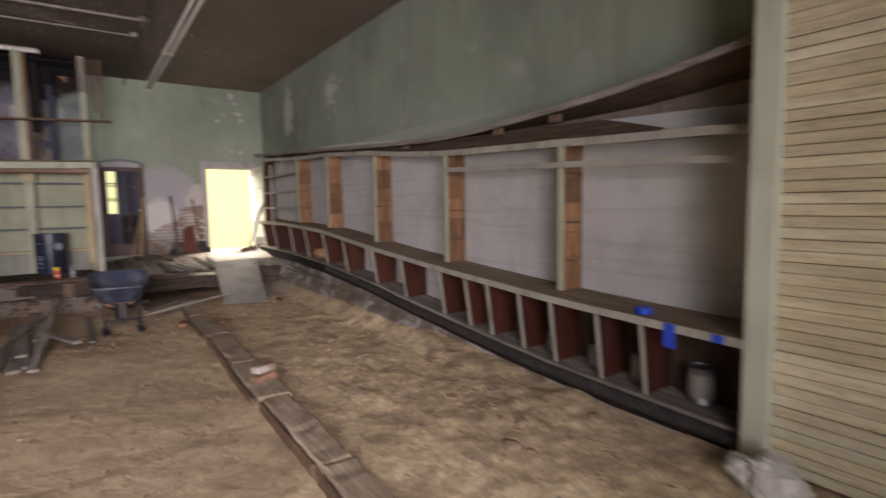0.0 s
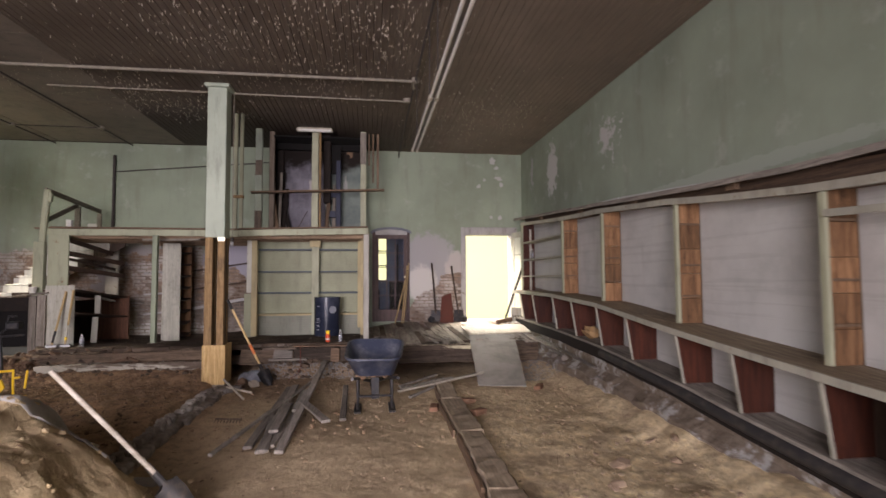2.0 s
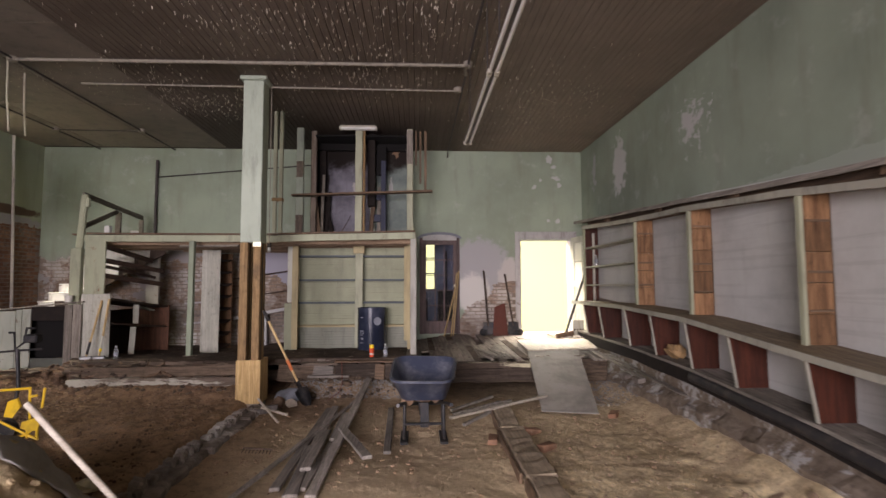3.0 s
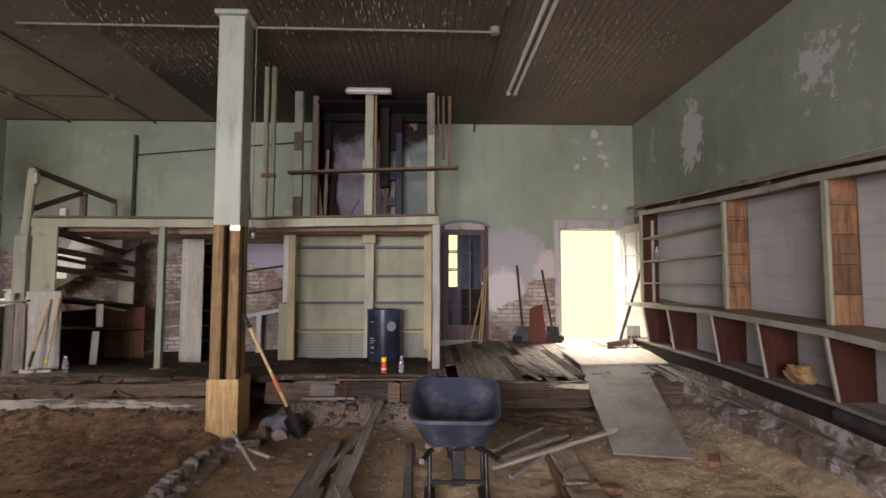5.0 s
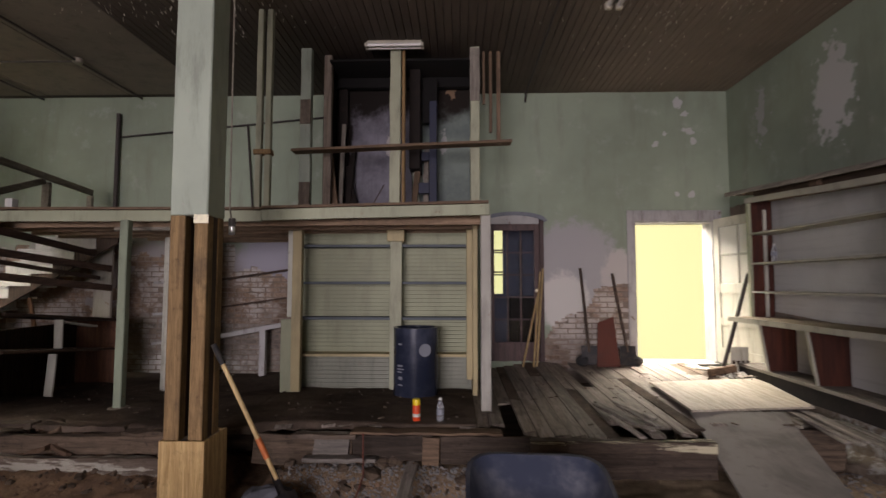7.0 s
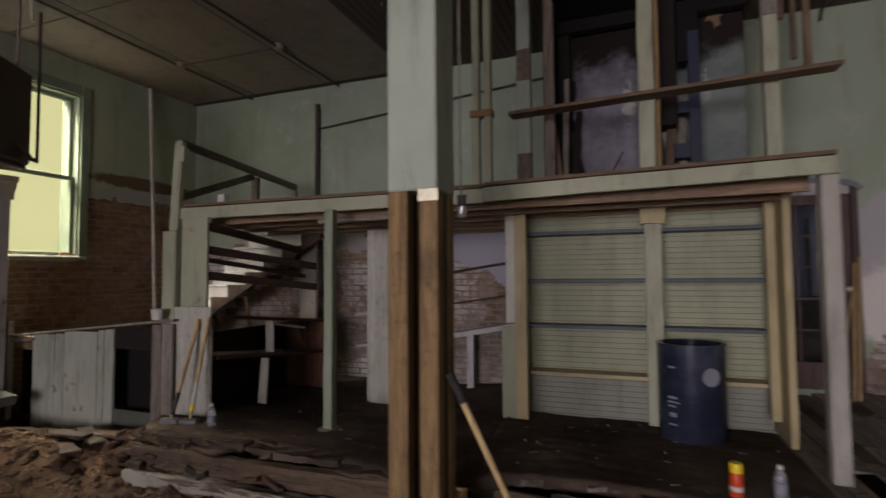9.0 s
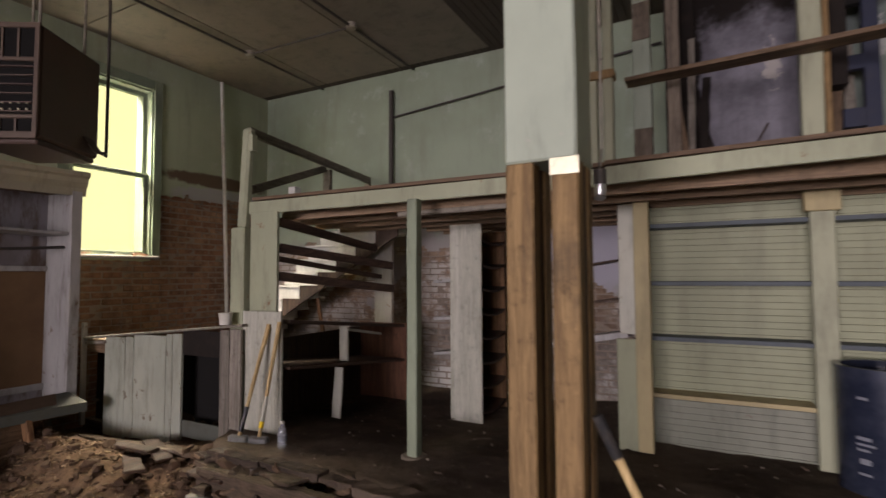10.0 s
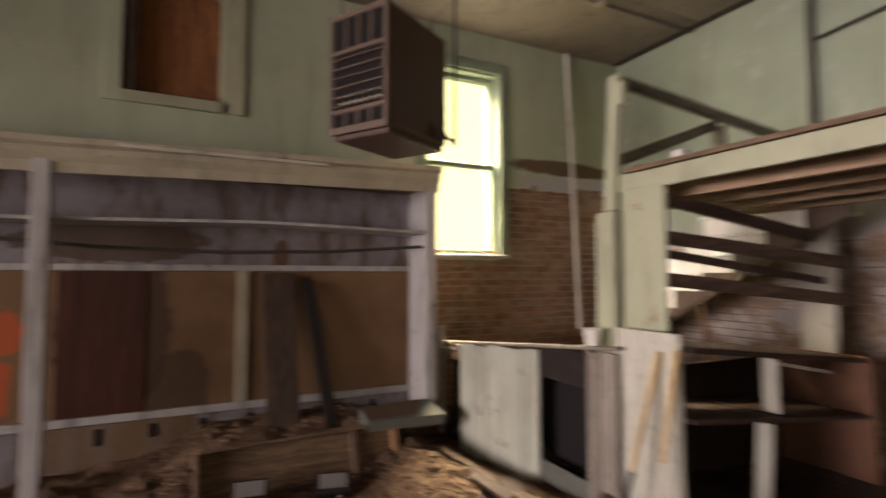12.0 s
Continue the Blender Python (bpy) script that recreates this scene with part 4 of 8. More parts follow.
# front wall with the wide shop window, never in view
wall_front = wall_core("wall_front", [(LEFT, -4.85, -0.3, CEIL + 0.1), (-4.85, 0.85, -0.3, 0.55), (-4.85, 0.85, 3.25, CEIL + 0.1), (0.85, RIGHT, -0.3, CEIL + 0.1)], 0.30, ("y", FRONT, -1),
                       "plain shop front wall with one wide opening")

# ---- ceiling ----


def ceiling_boards():
    vs, fs, pitch = [], [], 0.084
    n = int((RIGHT - LEFT + 0.3) / pitch) + 1
    for i in range(n):
        x0 = LEFT - 0.15 + i * pitch
        prof = [(x0, 0.010), (x0 + 0.005, 0.0), (x0 + pitch - 0.006, 0.0), (x0 + pitch - 0.001, 0.010)]
        k = len(vs)
        sag = 0.004 * math.sin(i * 12.9898) * 1.0
        for y in (FRONT - 0.1, BACK + 0.2):
            vs += [(x, y, CEIL + z + sag * 0.5) for x, z in prof]
        fs += [(k + j, k + j + 1, k + 5 + j, k + 4 + j) for j in range(3)]
        if i:
            fs.append((k - 5, k, k + 4, k - 1))
    k = len(vs)
    vs += [(LEFT - 0.4, FRONT - 0.4, CEIL + 0.08), (RIGHT + 0.4, FRONT - 0.4, CEIL + 0.08), (RIGHT + 0.4, BACK + 0.4, CEIL + 0.08), (LEFT - 0.4, BACK + 0.4, CEIL + 0.08)]
    fs.append((k, k + 1, k + 2, k + 3))
    me = bpy.data.meshes.new("ceiling")
    me.from_pydata(vs, [], fs)
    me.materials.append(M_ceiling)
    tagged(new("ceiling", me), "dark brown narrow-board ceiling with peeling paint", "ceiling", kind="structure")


ceiling_boards()


def paint_flakes():
    r = random.Random(11)
    bm = B()
    clusters = [(-1.2, 7.6, 1.3, 1.1), (-0.4, 6.4, 1.2, 1.2), (-3.6, 9.4, 1.5, 0.7), (-2.6, 10.4, 1.1, 0.7), (0.6, 7.6, 0.8, 1.2), (-0.3, 9.2, 1.2, 0.8), (2.4, 10.4, 1.0, 1.6), (-3.0, 6.6, 1.2, 1.0)]
    for _ in range(2500):
        cx, cy, sx, sy = r.choice(clusters)
        x, y = r.gauss(cx, sx * 0.55), r.gauss(cy, sy * 0.6)
        if not (LEFT + 0.1 < x < RIGHT - 0.1 and 3 < y < BACK - 0.1):
            continue
        l, w = r.uniform(0.010, 0.040), r.uniform(0.003, 0.009)
        a, d = r.uniform(-0.5, 0.5), r.uniform(0.006, 0.03)
        u, v = Vector((-math.sin(a), math.cos(a), 0)) * l, Vector((math.cos(a), math.sin(a), 0)) * w
        p = Vector((x, y, CEIL + 0.001))
        q = [p, p + v, p + v + u * 0.5 - Vector((0, 0, d * 0.35)), p + u * 0.5 - Vector((0, 0, d * 0.35)), p + v * 0.9 + u - Vector((0, 0, d)), p + v * 0.1 + u - Vector((0, 0, d))]
        k = [bm.verts.new(c) for c in q]
        bm.faces.new((k[0], k[1], k[2], k[3]))
        bm.faces.new((k[3], k[2], k[4], k[5]))
    tagged(new("paint_flakes", mesh_of("paint_flakes", bm, M_flake)), "curled pale paint flakes hanging from the ceiling boards", "flakes", kind="stuff")


paint_flakes()
for i in range(3):
    for j in range(3):
        bm = B()
        box(bm, (LEFT + 0.02 + i * 1.19, 5.6 + j * 2.44, CEIL - 0.012), (LEFT + 1.195 + i * 1.19, 8.03 + j * 2.44, CEIL - 0.002), 0.003)
        tagged(new("ceiling_sheet", mesh_of("ceiling_sheet", bm, M_panel_ceiling)), "stained cream ceiling sheet by the window wall", "ceiling", kind="structure")

# ---- outdoors, seen only as glare ----
for nm, lo, hi in (("backdrop_door", (0.0, 16.0, -2), (6.5, 16.02, 3.4)), ("backdrop_window", (-11.02, 6.0, -2), (-11.0, 16.0, 6))):
    bm = B()
    box(bm, lo, hi)
    tagged(new(nm, mesh_of(nm, bm, M_outside)), "hazy bright daylight outdoors", "backdrop", kind="structure")

# ---- raised wooden floor ----


def floor_z(x, y):
    s = smooth(0.2, 1.2, x)
    sunk = 0.40 - (0.045 + 0.07 * (1 - smooth(-2.7, -1.5, x))) * smooth(10.6, 11.9, y)
    return s * (0.39 + 0.028 * max(0.0, y - 10.0)) + (1 - s) * sunk


wood_floor = thing("floor", (0, 10, 0.36), "dirty raised wooden floor with broken board ends", "floor", kind="structure")


def plank(x0, x1, y0, y1, z0, z1, t=0.022, mat=None, tilt=0.0, skew=0.0):
    bm = B()
    vs = box(bm, (x0, y0, -t), (x1, y1, 0))
    for v in bm.verts:
        f = (v.co.y - y0) / max(0.01, y1 - y0)
        v.co.x += skew * (1 - f)
        v.co.z += z0 + (z1 - z0) * f + tilt * (v.co.x - (x0 + x1) / 2)
        if v.co.y < y0 + 0.01:
            v.co.y += rng.uniform(-0.05, 0.05)
    part("board", bm, mat or M_floor, wood_floor)


EDGE = [(-6.8, 10.70), (-4.62, 10.66), (-4.42, 10.28), (-4.2, 10.12), (-3.3, 10.18), (-2.4, 10.06), (-1.9, 9.95), (-1.2, 10.25), (0.6, 10.15), (0.8, 9.92), (1.9, 9.95), (2.1, 10.35), (3.3, 10.2)]
x = -6.75
while x < 3.30:
    w = rng.uniform(0.105, 0.14)
    edge = ramp1(x, EDGE) + rng.uniform(-0.05, 0.10)
    if 1.2 < x < 2.1 and rng.random() < 0.4:
        edge += rng.uniform(0.1, 0.5)
    joint = rng.uniform(11.7, 12.2) if x < 0.5 else rng.uniform(11.0, 12.4)
    for a, b in ((edge, joint), (joint + 0.004, BACK - 0.005)):
        if rng.random() < 0.04 and x > -1:
            continue
        dz = rng.uniform(-0.006, 0.006)
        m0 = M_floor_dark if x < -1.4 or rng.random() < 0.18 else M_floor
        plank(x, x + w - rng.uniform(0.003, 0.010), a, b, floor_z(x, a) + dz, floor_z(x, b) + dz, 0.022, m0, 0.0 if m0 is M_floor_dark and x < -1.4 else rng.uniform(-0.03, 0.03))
    x += w
bm = B()
box(bm, (-6.8, 10.6, 0.05), (3.35, BACK, 0.20))
part("underfloor", bm, M_joist, wood_floor)


def soil_layer():
    """Trodden soil lying on the boards below the gallery."""
    xs, n = np.arange(-6.72, 0.34, 0.05), 52
    vs = []
    for x in xs:
        lip = ramp1(x, EDGE) - 0.03 + 0.05 * n3(x, 0, 2.3) + 0.035 * n3(x, 1, 9)
        end = BACK if x < -1.7 else 11.79
        for j in range(n + 1):
            y = lip + (end - lip) * (j / n) ** 1.3
            rise = 0.012 + 0.010 * n3(x, y, 2.2) + 0.007 * n3(x, y, 9)
            if x > -1.4:
                rise -= 0.012 * smooth(0.0, 0.4, x + 0.2 * n3(x, y, 2.0)) + 0.004
            vs.append((x, y, floor_z(x, y) + (0.010 + rise if j > 2 else 0.010 + rise - (0.085, 0.022, 0.004)[j] * (0.7 + 0.8 * abs(n3(x, 2, 8))))))
    fs = [(i * (n + 1) + j, (i + 1) * (n + 1) + j, (i + 1) * (n + 1) + j + 1, i * (n + 1) + j + 1) for i in range(len(xs) - 1) for j in range(n)]
    me = bpy.data.meshes.new("soil_layer")
    me.from_pydata(vs, [], fs)
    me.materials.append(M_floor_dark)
    me.polygons.foreach_set("use_smooth", [True] * len(fs))
    tagged(new("soil_layer", me), "dark trodden soil lying over the boards below the gallery", "soil", kind="stuff")


soil_layer()


def timber(name, p0, p1, w, h, mat, label, category="timber", group="", rag=0.006, step=0.18):
    """An old rough timber of its own, lying or standing."""
    a, b = Vector(p0), Vector(p1)
    bm = B()
    n = (b - a).length / 2
    box(bm, (-w / 2, -n, -h / 2), (w / 2, n, h / 2), 0.006)
    if step:
        cut(bm, step, 1)
        ragged(bm, rag, 9.0, n * 10 + a.x * 3 + a.y)
    y = (b - a).normalized()
    up = Vector((0, 0, 1)) if abs(y.z) < 0.95 else Vector((0, 1, 0))
    xx = y.cross(up).normalized()
    mt = Matrix((xx, y, xx.cross(y))).transposed().to_4x4()
    mt.translation = (a + b) / 2
    ob = single(name, bm, mat, label, category, group)
    ob.matrix_basis = mt
    return ob


timber("floor_joist", (-4.2, 9.98, 0.285), (-1.72, 9.95, 0.31), 0.08, 0.13, M_joist, "dark rotten joist under the broken floor edge", "joist", rag=0.014, step=0.1)
timber("floor_joist", (-4.2, 9.91, 0.155), (-1.80, 9.88, 0.165), 0.10, 0.12, M_joist_white, "old joist with flaking white paint at the floor edge", "joist", rag=0.022, step=0.1)
timber("floor_joist", (0.72, 9.90, 0.345), (2.08, 9.88, 0.345), 0.09, 0.085, M_joist_yellow, "old joist with flaking cream paint at the floor edge", "joist", rag=0.014, step=0.07)
timber("floor_joist", (0.72, 9.93, 0.20), (2.10, 9.92, 0.20), 0.08, 0.19, M_dark_x, "dark rotten joist under the broken floor edge", "joist", rag=0.016, step=0.08)
for x0, x1, y, z0, z1, t, mt, lab in ((-1.46, -0.66, 10.11, 0.10, 0.335, 3, M_joist, "dark rotten rim board under the floor edge"), (-0.655, -0.03, 10.075, 0.16, 0.355, -1, M_dark_x, "dark brown rim board under the floor edge"), (-0.10, 0.03, 10.045, 0.14, 0.35, 2, M_brown_x, "short lighter brown rim board under the floor edge"),
                                     (0.035, 0.78, 10.09, 0.13, 0.35, 0, M_dark_x, "dark brown rim board under the floor edge"), (-0.95, -0.67, 10.06, 0.17, 0.345, 9, M_grey_x, "tilted weathered grey rim board")):
    bm = B()
    box(bm, (x0, y - 0.016, z0), (x1, y + 0.016, z1), 0.004)
    cut(bm, 0.11, 0)
    ragged(bm, 0.010, 8, x0)
    bmesh.ops.rotate(bm, verts=bm.verts[:], cent=((x0 + x1) / 2, y, z1), matrix=Matrix.Rotation(radians(t), 3, "Y"))
    single("rim_board", bm, mt, lab, "board", "rim boards")
for x0, x1, y, z, h, d, mt, lab in ((-1.12, -0.62, 10.02, 0.365, 0.035, 0.10, M_joist_white, "board end with flaking pale paint at the floor edge"), (-0.66, 0.52, 10.05, 0.392, 0.018, 0.14, M_brown_x, "thin tan board lipping the floor edge"), (-1.02, -0.45, 9.98, 0.20, 0.03, 0.10, M_grey_x, "weathered ledge board below the floor edge")):
    bm = B()
    box(bm, (x0, y - d / 2, z - h / 2), (x1, y + d / 2, z + h / 2), 0.003)
    cut(bm, 0.07, 0)
    ragged(bm, 0.012, 11, x0)
    single("lip_board", bm, mt, lab, "board", "lip boards")
bm = B()
tube(bm, [(-0.56, 9.98, 0.40), (-0.55, 9.93, 0.30), (-0.53, 9.84, 0.12), (-0.56, 9.72, 0.02), (-0.68, 9.60, -0.04)], 0.006, 6)
single("rusty_wire", bm, M_redboard, "thin rusty wire hanging over the floor edge", "wire", smooth=True)
timber("floor_joist", (2.0, 10.40, 0.18), (3.35, 10.36, 0.18), 0.08, 0.34, M_joist, "dark rotten joist under the broken floor edge", "joist", rag=0.010)
timber("edge_plank", (-6.18, 10.25, 0.205), (-4.30, 10.15, 0.345), 0.075, 0.03, M_joist, "long weathered plank lying along the broken floor edge", "plank", rag=0.020, step=0.06)
r = random.Random(77)
for i in range(4):
    x = r.uniform(-4.4, -3.5)
    y = ramp1(x, EDGE) - r.uniform(0.0, 0.14)
    l, a = r.uniform(0.22, 0.75), r.gauss(0, 0.28)
    z = floor_z(x, y) - r.uniform(0.02, 0.14)
    d = Vector((math.cos(a) * l / 2, math.sin(a) * l / 2, r.uniform(-0.04, 0.04)))
    timber("edge_slab", Vector((x, y, z)) - d, Vector((x, y, z)) + d, r.uniform(0.07, 0.19), r.uniform(0.016, 0.03), r.choice((M_dark_y, M_joist, M_dark_y)), "rotten slab of floor board at the broken edge", "board", "rotten slabs", 0.02, 0.09)

r = random.Random(78)
x = -4.25
while x < -1.75:
    l = r.uniform(0.22, 0.55)
    y = ramp1(x + l / 2, EDGE) - r.uniform(0.0, 0.05)
    z = floor_z(x + l / 2, y) + r.uniform(-0.02, 0.012)
    bm = B()
    box(bm, (x, y - 0.07, z - 0.03), (x + l - 0.01, y + 0.06, z + 0.012), 0.004)
    cut(bm, 0.05, 0)
    bmesh.ops.bisect_plane(bm, geom=bm.verts[:] + bm.edges[:] + bm.faces[:], plane_co=(0, y - 0.02, 0), plane_no=(0, 1, 0))
    ragged(bm, 0.022, 9, x)
    ragged(bm, 0.008, 28, x)
    single("rotten_lip", bm, r.choice((M_floor_dark, M_joist, M_dark_x)), "crumbling board end along the rotten floor edge", "board", "rotten board ends")
    x += l
for i in range(64):
    x = r.uniform(-5.0, -2.9) if i % 3 else r.uniform(-4.7, -3.6)
    lap = r.uniform(-0.03, 0.24)
    y = (ramp1(x, EDGE) if x > -4.4 else 10.26) - lap
    z = (0.39 if x > -4.4 else 0.26) - 0.7 * max(0.0, lap) + r.uniform(-0.03, 0.03)
    l, a = r.uniform(0.07, 0.26), r.gauss(0, 0.55)
    d = Vector((math.cos(a) * l / 2, math.sin(a) * l / 2, r.uniform(-0.05, 0.05)))
    timber("rotten_chunk", Vector((x, y, z)) - d, Vector((x, y, z)) + d, r.uniform(0.04, 0.12), r.uniform(0.015, 0.05), r.choice((M_dark_x, M_joist, M_joist, M_darkclod, M_brown_x)), "rotten chunk of timber at the broken floor edge", "timber", "rotten chunks", 0.028, 0.05)
timber("pale_slab", (-4.02, 10.20, 0.36), (-3.74, 10.08, 0.35), 0.12, 0.02, M_grey_x, "pale weathered slab of board on the rotten edge", "board", rag=0.02, step=0.06)
clods("ledge_dirt", 420, (-6.75, -6.15, 8.1, 9.75), 0.016, M_redclod, "brown dirt and crumbs heaped before the wall cabinet", 24)
clods("edge_soil", 420, (-4.6, -1.9, 9.95, 10.2), 0.05, M_darkclod, "crumbs of rotten wood and soil filling the broken floor edge", 23, level=lambda x, y: 0.20 + 0.75 * max(0.0, y - 9.98))

# ---- long wall shelving on the right ----
LEDGE = [(1.4, 0.66), (3.1, 0.71), (4.6, 0.80), (6.2, 0.92), (6.7, 0.965), (8.1, 1.10), (9.9, 1.17), (12.2, 1.16)]
BASE = [(1.4, 0.06), (2.3, 0.09), (3.2, 0.12), (4.0, 0.18), (5.7, 0.33), (6.5, 0.42), (8.2, 0.54), (9.8, 0.60), (12.2, 0.62)]
RAIL = [(1.4, 1.95), (2.1, 1.99), (3.25, 2.035), (5.0, 2.095), (6.1, 2.185), (6.7, 2.25), (8.4, 2.37), (9.86, 2.42), (12.2, 2.57)]
CORNICE = [(1.4, 2.52), (1.8, 2.46), (2.38, 2.38), (3.16, 2.31), (4.5, 2.25), (5.1, 2.25), (6.7, 2.33), (8.4, 2.44), (12.4, 2.68)]
CORNICE_BACK = [(1.4, 2.37), (1.83, 2.325), (2.7, 2.268), (3.2, 2.266), (4.4, 2.268), (5.2, 2.285), (6.7, 2.35), (8.4, 2.45), (12.4, 2.69)]
BACKING = [(2.35, 2.03), (2.9, 2.165), (3.52, 2.176), (4.28, 2.20), (5.2, 2.25), (6.7, 2.325), (8.4, 2.425), (12.3, 2.66)]
UPRIGHTS = (3.25, 4.97, 6.70, 8.40, 9.86, 12.10)


def strip(bm, curve, y0, y1, x0, x1, t, off=0.0, steps=24, wob=0.0):
    """A board that follows a sagging line along y."""
    rings = []
    for i in range(steps + 1):
        y = y0 + (y1 - y0) * i / steps
        z = ramp1(y, curve) + off + wob * n3(y, 0, 1.7)
        rings.append([bm.verts.new(p) for p in ((x0, y, z), (x1, y, z), (x1, y, z - t), (x0, y, z - t))])
    for a, b in zip(rings, rings[1:]):
        for i in range(4):
            bm.faces.new((a[i], a[(i + 1) % 4], b[(i + 1) % 4], b[i]))
    bm.faces.new(rings[0])
    bm.faces.new(list(reversed(rings[-1])))


def wall_shelving():
    ob = thing("wall_shelving", (3.64, 6.5, 0.0), "long sagging shop shelving with green uprights and dusty counter", "shelving")
    bm = B()
    strip(bm, LEDGE, 1.55, 12.16, 3.392, 3.885, 0.04)
    part("counter", bm, M_ledge, ob, "dusty bare wood counter top")
    bm = B()
    strip(bm, LEDGE, 1.55, 12.16, 3.372, 3.392, 0.055, 0.003)
    part("counter_edge", bm, M_ledgeface, ob, "chalky painted counter edge")
    bm = B()
    strip(bm, BASE, 1.55, 12.16, 3.47, 3.885, 0.03)
    part("bottom_shelf", bm, M_dustshelf, ob, "dust-grey bottom shelf")
    bm = B()
    strip(bm, BASE, 1.55, 12.16, 3.485, 3.53, 0.15, -0.03, 60, 0.012)
    part("plinth", bm, M_shadeblack, ob, "near-black plinth timber")
    bm = B()
    strip(bm, RAIL, 1.55, 12.13, 3.60, 3.643, 0.062, wob=0.01)
    part("top_rail", bm, M_ledgeface, ob, "chalky green top rail")
    bm = B()
    strip(bm, RAIL, 1.55, 12.13, 3.643, 3.885, 0.02, -0.02)
    part("top_shelf", bm, M_brown_y, ob, "bare brown top shelf")
    bm = B()
    rows = []
    for i in range(37):
        y = 2.35 + i * (12.1 - 2.35) / 36
        za, zb = ramp1(y, RAIL) - 0.015, ramp1(y, BACKING) + 0.008 * n3(y, 3, 2.1)
        rows.append([bm.verts.new(p) for p in ((3.70, y, zb), (3.722, y, zb), (3.722, y, za), (3.70, y, za))])
    for a, b in zip(rows, rows[1:]):
        for i in range(4):
            bm.faces.new((a[i], a[(i + 1) % 4], b[(i + 1) % 4], b[i]))
    bm.faces.new(rows[0])
    bm.faces.new(list(reversed(rows[-1])))
    part("backing_board", bm, M_cornice, ob, "brown board standing on the top shelf")
    bm = B()
    strip(bm, RAIL, 1.55, 4.95, 3.60, 3.63, 0.05, -0.19)
    part("low_rail", bm, M_ledgeface, ob)
    bm = B()
    rows = []
    for i in range(41):
        y = 1.55 + i * (12.5 - 1.55) / 40
        zf, zb = ramp1(y, CORNICE) + 0.010 * n3(y, 0, 1.7), ramp1(y, CORNICE_BACK)
        rows.append([bm.verts.new(p) for p in ((3.58, y, zf), (3.905, y, zb), (3.905, y, zb - 0.025), (3.58, y, zf - 0.03))])
    for a, b in zip(rows, rows[1:]):
        for i in range(4):
            bm.faces.new((a[i], a[(i + 1) % 4], b[(i + 1) % 4], b[i]))
    bm.faces.new(rows[0])
    bm.faces.new(list(reversed(rows[-1])))
    part("cornice", bm, M_cornice, ob, "loose brown cornice plank")
    bm = B()
    strip(bm, CORNICE, 1.55, 12.5, 3.565, 3.58, 0.05, 0.008, 30, 0.012)
    part("cornice_edge", bm, M_grey_board, ob)
    for i, y in enumerate((3.35, 4.1, 5.9, 7.6, 9.2, 11.0)):
        bm = B()
        z0, z1 = ramp1(y, RAIL), ramp1(y, CORNICE) * 0.7 + ramp1(y, CORNICE_BACK) * 0.3 - 0.028
        if z1 - z0 > 0.02:
            box(bm, (3.64, y - 0.06, max(z0, z1 - 0.07)), (3.69, y + 0.06, z1), 0.004)
            part("spacer", bm, M_brown_y, ob, "short bare pine spacer")
        else:
            bm.free()
    for y in UPRIGHTS:
        z0, z1 = ramp1(y, LEDGE), ramp1(y, RAIL) - 0.06
        bm = B()
        box(bm, (3.612, y - 0.03, z0), (3.645, y + 0.03, z1), 0.005)
        cut(bm, 0.2, 2)
        ragged(bm, 0.003, 6, y)
        u = part("upright", bm, M_cream if y < 9 else M_deckpaint, ob, "chipped cream-green upright")
        n = 5 if y < 11 else 1
        for k in range(n):
            bm = B()
            za, zb = z0 + (z1 + 0.04 - z0) * k / n, z0 + (z1 + 0.04 - z0) * (k + 1) / n - 0.003
            box(bm, (3.645, y - 0.016 + 0.002 * (k % 2), za), (3.885, y + 0.016, zb), 0.003)
            part("side_board", bm, M_orange if y < 11 else M_dark_red, u, "bare orange pine side" if y < 11 else "red-brown side")
        if y < 11:
            for k in range(3):
                bm = B()
                zz = z0 + (0.26, 0.58, 1.0)[k] + 0.05 * n3(y, k, 3)
                box(bm, (3.66, y - 0.03, zz), (3.87, y - 0.016, zz + 0.022), 0.003)
                part("cleat", bm, M_brown_x, u)
    spans = ((1.6, 3.23),) + tuple((a + 0.02, b - 0.02) for a, b in zip(UPRIGHTS, UPRIGHTS[1:]))
    for a, b in spans:
        bm = B()
        strip(bm, RAIL, a, b, 3.888, 3.9, 1.50, 0.16, 6)
        part("back_panel", bm, M_wallboard, ob, "pale grey wall board")
    for z in (0.30, 0.63, 0.98):
        bm = B()
        strip(bm, LEDGE, 9.89, 12.08, 3.62, 3.88, 0.022, z, 8, 0.004)
        part("shelf", bm, M_ledgeface, ob)
    for y in (2.31, 2.70, 3.18, 3.57, 4.02, 4.37, 4.84, 5.68, 6.45, 7.42, 8.20, 9.04, 9.82, 10.85, 11.6):
        z0, z1 = ramp1(y, BASE), ramp1(y, LEDGE) - 0.041
        for nm, x0, x1, xb, mat in (("divider", 3.43, 3.80, 3.51, M_dark_red), ("divider_edge", 3.41, 3.43, 3.51, M_ledgeface)):
            bm = B()
            vs = box(bm, (x0, y - 0.012, z0), (x1, y + 0.012, z1))
            for v in bm.verts:
                if v.co.z < z0 + 0.01 and v.co.x < 3.6:
                    v.co.x += xb - 3.43
            part(nm, bm, mat, ob, "dark red stained divider" if nm == "divider" else "")
    bm = B()
    strip(bm, LEDGE, 1.6, 4.83, 3.802, 3.82, 0.75, -0.042, 8)
    part("low_back", bm, M_dark_z, ob, "dark low back board")
    bm = B()
    strip(bm, LEDGE, 4.85, 12.1, 3.802, 3.82, 0.75, -0.042, 12)
